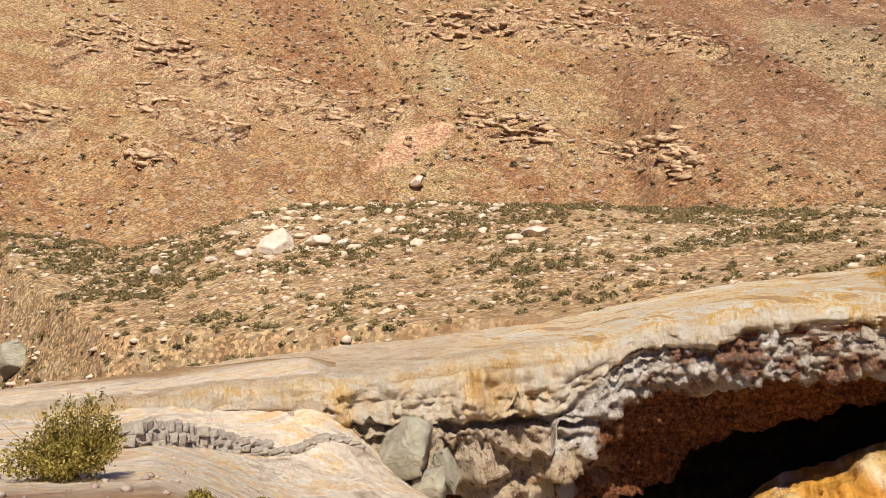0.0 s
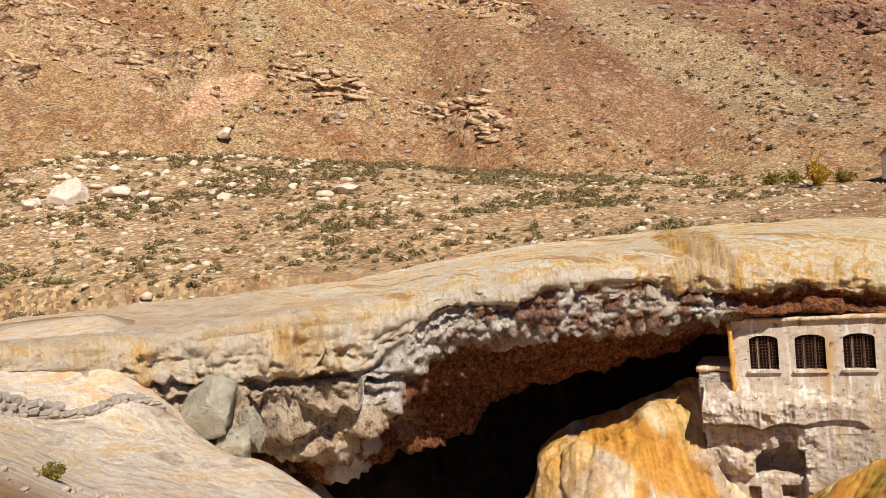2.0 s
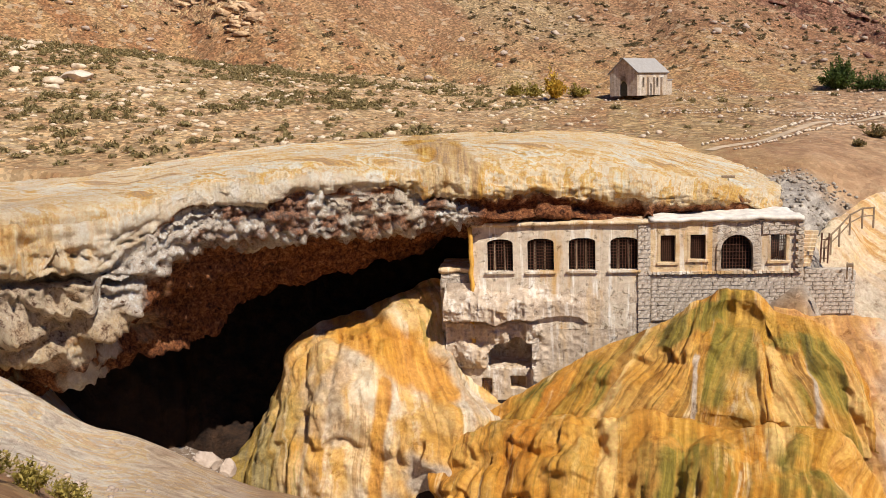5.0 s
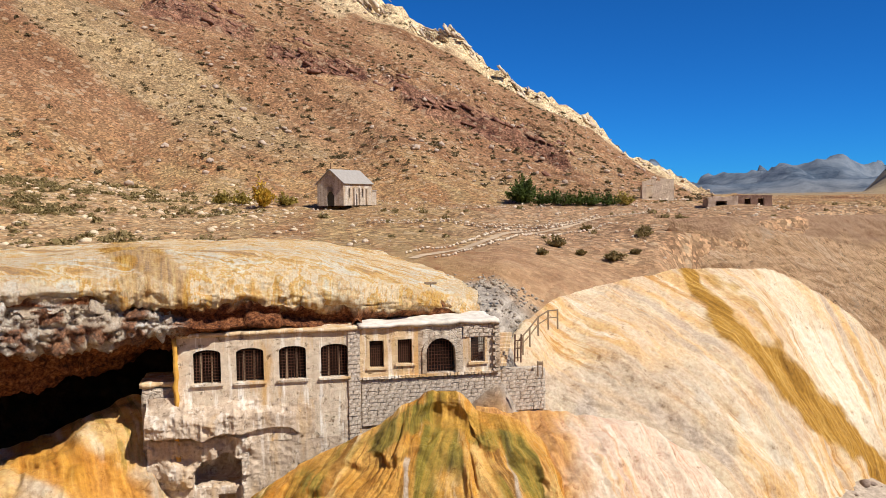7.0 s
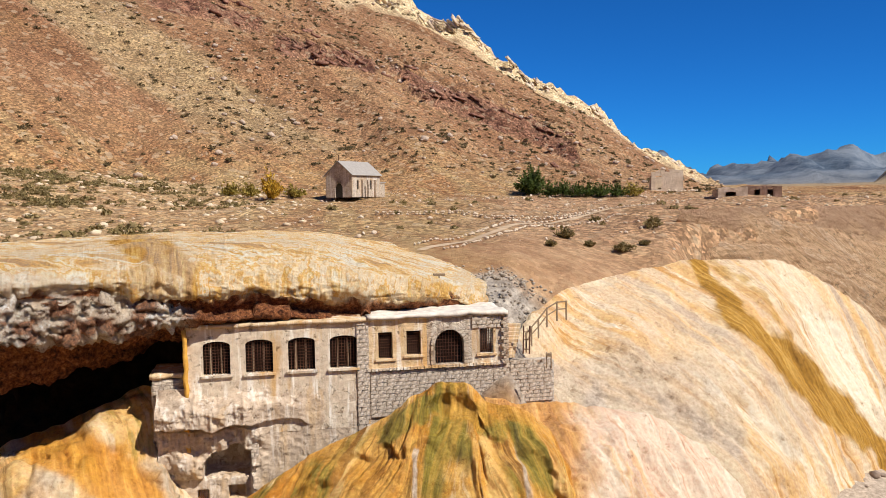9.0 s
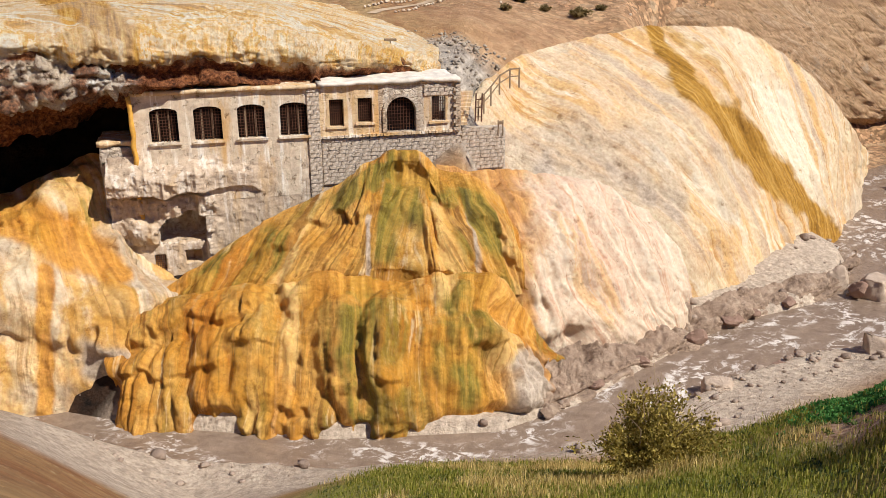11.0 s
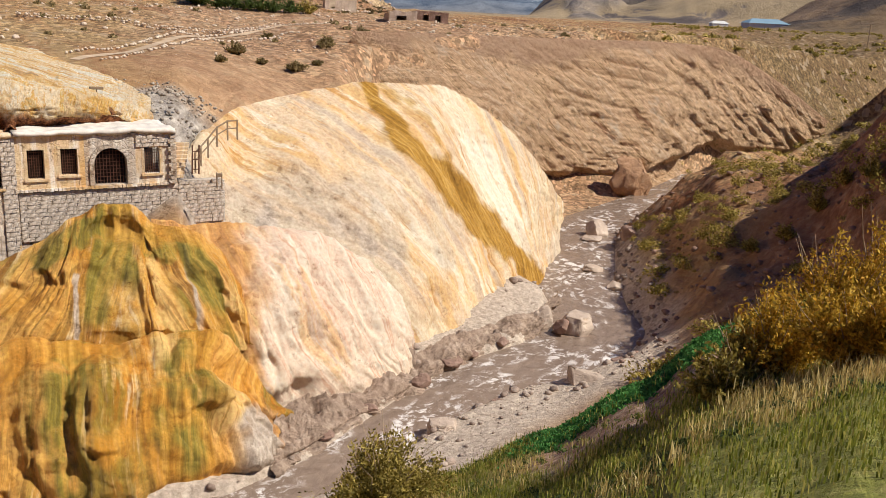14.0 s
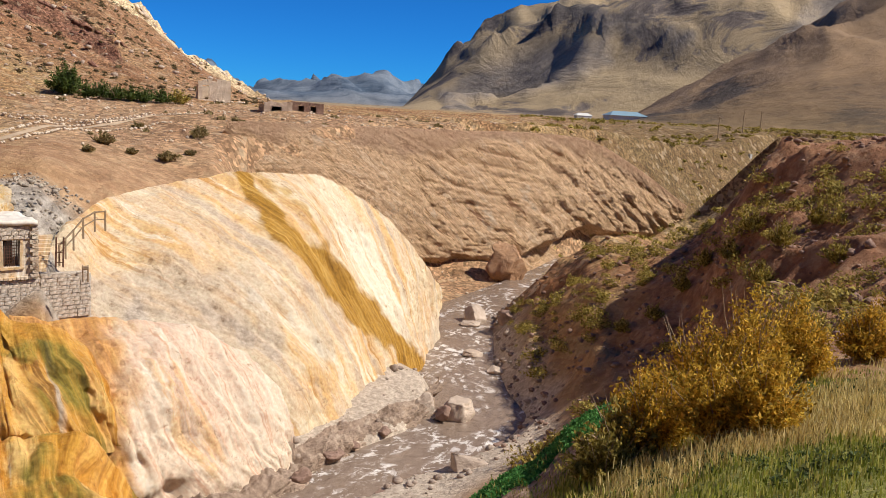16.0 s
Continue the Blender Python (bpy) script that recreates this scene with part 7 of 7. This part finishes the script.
def cellar_face():
    """The rock and broken masonry that carry the ruin: shelf, crack, hollow, pier and low wall."""
    x, z = np.meshgrid(np.linspace(-0.5, 12.7, 230), np.linspace(13.3, 4.0, 170), indexing="ij")
    g = np.stack([x, 0 * x, z], -1)
    n1, n2 = fbm(g, 1.5, 5, 211), fbm(g, 0.5, 4, 212, True)
    rocky = smooth(6.4, 5.2, x + 0.5 * n1)
    y = 0.02 - 0.06 * n1 - 0.03 * n2 - rocky * (0.3 + 0.22 * n1 + 0.07 * n2)
    shelf = smooth(5.9, 4.6, x + 0.4 * n1) * smooth(12.9, 12.2, z + 0.25 * n1) * smooth(10.7, 11.0, z + 0.25 * n1)
    wide = smooth(9.2, 8.0, x) * smooth(12.6, 12.0, z + 0.3 * n1) * smooth(10.75, 10.95, z + 0.3 * n1)
    y = y - 0.75 * shelf - 0.28 * wide
    crack = smooth(0.2, 0.06, np.abs(z - 10.85 + 0.3 * n1)) * smooth(8.6, 7.8, x)
    y = y + 0.5 * crack
    lump = smooth(1.3, 0.3, np.hypot((x - 1.2) / 1.0, (z - 8.6) / 0.8))
    y = y - 0.45 * lump
    arch = smooth(1.08, 0.94, np.hypot((x - 3.75 + 0.12 * n2) / 1.42, np.maximum(z - 8.2 + 0.2 * n1, 0) / 1.25)) * smooth(7.55, 7.7, z + 0.1 * n2)
    y = y + 2.6 * arch
    low = smooth(7.7, 7.55, z) * smooth(5.2, 5.0, x)
    y = y * (1 - 0.7 * low) + 0.12 * low
    for x0, x1, z0, z1, d in ((1.8, 2.4, 5.8, 6.8, 0.7), (3.7, 4.7, 6.2, 6.95, 1.0), (10.3, 10.9, 11.3, 11.8, 0.35)):
        y = y + d * smooth(x0 - 0.05, x0 + 0.02, x) * smooth(x1 + 0.05, x1 - 0.02, x) * smooth(z0 - 0.05, z0 + 0.02, z) * smooth(z1 + 0.05, z1 - 0.02, z)
    fade = smooth(12.6, 13.2, z + 0.35 * n1)
    g[..., 1] = y * (1 - fade) + 0.12 * fade
    return g


cg = cellar_face()
grid_mesh("cellar_face", cg, masonry_material("crusted_footing", (0.36, 0.26, 0.18), (0.68, 0.54, 0.4), (0.58, 0.36, 0.14), amount=0.4, stones=0.08), bath, np.stack([cg[..., 0], -cg[..., 2]], -1), "crusted rock and broken masonry with a dark hollow")
# ---- dry-stone walls, path and ruins on the terrace ----
def stone_row(name, label, pts, height, seed, material=None):
    t = thing(name, label, "wall")
    rgw = np.random.RandomState(seed)
    at = []
    for (b0, r0), (b1, r1) in zip(pts[:-1], pts[1:]):
        p0, p1 = np.array(flat(b0, r0, 0)[:2]), np.array(flat(b1, r1, 0)[:2])
        n = int(np.linalg.norm(p1 - p0) / 0.45)
        for i in range(n):
            for lay in range(max(1, int(height / 0.3))):
                q = p0 + (p1 - p0) * (i + rgw.uniform(0, 0.8)) / n + rgw.normal(0, 0.15, 2)
                at.append((q[0], q[1], 0.12 + 0.28 * lay))
    at = np.array(at)
    at[:, 2] += ground_z(at[:, 0], at[:, 1])
    vs, fs, k = [], [], 0
    for q in at:
        v, f = ROCKS[rgw.randint(6)]
        vs.append(v * rgw.uniform(0.12, 0.3) + q)
        fs.append(f + k)
        k += len(v)
    ob = tri_mesh("stonework", np.concatenate(vs), np.concatenate(fs), material or M_palerock, t)
    tagged(ob, kind="stuff")
    return t


stone_row("stone_wall", "low grey slate retaining wall above the ruin", [(1.8, 67), (4.2, 67.5), (6.8, 69)], 0.6, 64, M_slate)
stone_row("stone_wall", "broken grey slate wall at the end of the bridge", [(2.6, 72), (5.0, 72.5), (7.2, 74)], 0.6, 65, M_slate)
stone_row("stone_wall", "low tumbled dry-stone wall across the terrace", [(-4, 126), (2, 122), (7.5, 120), (11, 130)], 0.6, 61)
stone_row("stone_wall", "line of pale stones edging the terrace path", [(-1.5, 88), (2.2, 96), (5.5, 112), (9, 124), (14, 140)], 0.3, 62)
stone_row("stone_wall", "line of pale stones edging the lower path", [(0.5, 84), (3.5, 92), (7, 108), (12, 124)], 0.3, 63)


def path_strip(pts, width):
    k = np.array([flat(b, r, 0) for b, r in pts])
    c = spline(len(k), 80) @ k
    t = np.gradient(c[:, :2], axis=0)
    t /= np.linalg.norm(t, axis=1, keepdims=True)
    n = np.stack([-t[:, 1], t[:, 0]], -1)
    s = np.linspace(-1, 1, 7)
    g = np.zeros((80, 7, 3))
    g[..., :2] = c[:, None, :2] + n[:, None] * (s[None, :, None] * width / 2)
    g[..., 2] = ground_z(g[..., 0], g[..., 1]) + 0.05
    return g[:, ::-1]


tagged(grid_mesh("path", path_strip([(-1.0, 85), (2.8, 94), (6.2, 110), (10, 126), (15, 142)], 1.0), rock_material("pale_path", (0.36, 0.24, 0.15), (0.46, 0.33, 0.21), (0.54, 0.41, 0.28), 0.7, 0.05)), "pale trodden footpath over the terrace", "path", kind="structure")


def ruin_hut(b, r, e, turn, w, d, h, label, door, seed, material, roof=True):
    q = Vector(place(b, r, e))
    t = thing("ruined_hut", label, "ruin", Matrix.Translation(q) @ Matrix.Rotation(radians(turn), 4, "Z"))
    front = part("front_wall", wall_bm(-w / 2, w / 2, -0.6, h, 0.5, door), material, t)
    for k, (x, y, sx, sy, hh) in enumerate(((-w / 2 + 0.25, d / 2, 0.5, d, h * 0.9), (w / 2 - 0.25, d / 2, 0.5, d, h * 0.7), (0, d, w, 0.5, h * 0.8))):
        part("side_wall", box_bm((x, y + 0.26, hh / 2 - 0.3), (sx, sy, hh + 0.6), 0.1), material, t)
    if roof:
        part("roof_slab", box_bm((0, d / 2 + 0.45, h + 0.1), (w + 0.3, d + 0.4, 0.22), 0.06), M_wood, t)
    rgh = np.random.RandomState(seed)
    for k in range(7):
        hh = h * rgh.uniform(0.04, 0.22)
        part("broken_head", box_bm((-w / 2 + w * (k + 0.5) / 7, 0.25, h + hh / 2), (w / 7 * 0.96, 0.46, hh), 0.05), material, t)
    pos = np.stack([rgh.uniform(-w * 0.75, w * 0.9, 60), rgh.uniform(-2.0, 1.0, 60), np.full(60, -0.1)], -1)
    ob = merged("rubble", ROCKS, pos, 0.12 + 0.4 * rgh.uniform(0, 1, 60) ** 2, M_palerock, seed)
    ob.parent = t
    tagged(ob, kind="stuff")


ruin_hut(14.7, 205, 0.0, -10, 7.0, 6, 4.0, "roofless pale stone ruin with a dark doorway", [(-2.6, -1.2, 0.4, 3.4, 0)], 71, M_palerock, False)
ruin_hut(18.6, 160, -0.62, -6, 5.0, 4, 1.9, "low ruined stone hut with dark openings", [(-1.2, 0.6, 0.2, 1.4, 0)], 72, M_rock)
ruin_hut(20.4, 165, -0.6, -12, 6.0, 4, 2.1, "long collapsed stone hut on the terrace", [(-1.6, -0.6, -0.2, 1.8, 0), (0.6, 1.6, -0.2, 1.8, 0)], 73, M_darkrock)

# ---- far houses and poles in the valley ----
M_bluegrey = plain("blue_metal_roof", (0.2, 0.3, 0.36), 0.5, 0.1, 0.2)
M_whitewall = plain("white_wall", (0.6, 0.58, 0.54), 0.9, 0.1, 0.3)
for b, r, w, h, rm, lab in ((40.5, 620, 26, 6.5, M_bluegrey, "large low shed with a blue metal roof"), (37.9, 640, 11, 4, M_whitewall, "small white house in the valley")):
    x, y, z = flat(b, r, 0)
    z = float(ground_z(np.array([x]), np.array([y]))[0])
    t = thing("far_house", lab, "house", Matrix.Translation((x, y, z)) @ Matrix.Rotation(radians(-b + 25), 4, "Z"))
    part("body", box_bm((0, 0, h * 0.2), (w, w * 0.5, h * 0.8)), M_whitewall, t)
    bm = bmesh.new()
    vs = [bm.verts.new(q) for q in ((-w / 2 - 1, -w * .28, h * .55), (w / 2 + 1, -w * .28, h * .55), (w / 2 + 1, w * .28, h * .55), (-w / 2 - 1, w * .28, h * .55), (-w / 3, 0, h), (w / 3, 0, h))]
    for q in ((0, 1, 5, 4), (2, 3, 4, 5), (1, 2, 5), (3, 0, 4), (3, 2, 1, 0)):
        bm.faces.new([vs[i] for i in q])
    part("roof", bm, rm, t)
for b, r, h in ((50.2, 230, 9.0), (53.3, 250, 8.0), (46.2, 300, 7.5), (47.6, 320, 7.5), (48.6, 330, 7.0)):
    x, y, z = flat(b, r, 0)
    z = float(ground_z(np.array([x]), np.array([y]))[0])
    t = thing("utility_pole", "dark wooden utility pole on the valley floor", "pole", Matrix.Translation((x, y, z)), "utility poles")
    beam("pole", (0, 0, -0.4), (0, 0, h), 0.24, M_wood, t)
    beam("crossarm", (-1.1, 0, h - 0.5), (1.1, 0, h - 0.5), 0.16, M_wood, t)
t = thing("concrete_post", "pale concrete block on the red bank's crest", "post", Matrix.Translation(meet(48.2, -1.7, 55)))
part("block", box_bm((0, 0, 0.5), (0.9, 0.7, 1.4), 0.05), M_whitewall, t)

# ---- broken ledge of the old crust on the near bank ----
ledge = thing("rock_ledge", "broken dark rock ledge edging the old crust", "ledge")
rgl = random.Random(77)
LEDGE = [(-66.5, 36.5), (-64, 38.5), (-61.5, 41), (-59, 43), (-56.5, 44.6), (-54, 46.4), (-52.2, 47.2)]
for (b0, r0), (b1, r1) in zip(LEDGE[:-1], LEDGE[1:]):
    for k in range(7):
        s = (k + 0.5) / 7
        b, r = b0 + s * (b1 - b0), r0 + s * (r1 - r0)
        x, y, _ = flat(b, r, 0)
        z = float(ground_z(np.array([x]), np.array([y]))[0])
        tall = 0.5 * (1.2 - 0.06 * abs(b + 65))
        for lay in range(3 if b < -58 else 2):
            bm = bmesh.new()
            add_box(bm, (0, 0, 0), (rgl.uniform(0.45, 0.8), 0.5, tall * 0.8), 0, 0.08, rgl)
            bmesh.ops.bevel(bm, geom=bm.edges[:], offset=0.06, segments=1, affect="EDGES")
            ob = part("rock", bm, M_slate, ledge)
            ob.location = (x + rgl.uniform(-.1, .1), y + rgl.uniform(-.1, .1), z - 0.15 + tall * 0.75 * lay)
            ob.rotation_euler = (rgl.uniform(-.2, .2), rgl.uniform(-.2, .2), -radians(b) + 0.6 + rgl.uniform(-.3, .3))
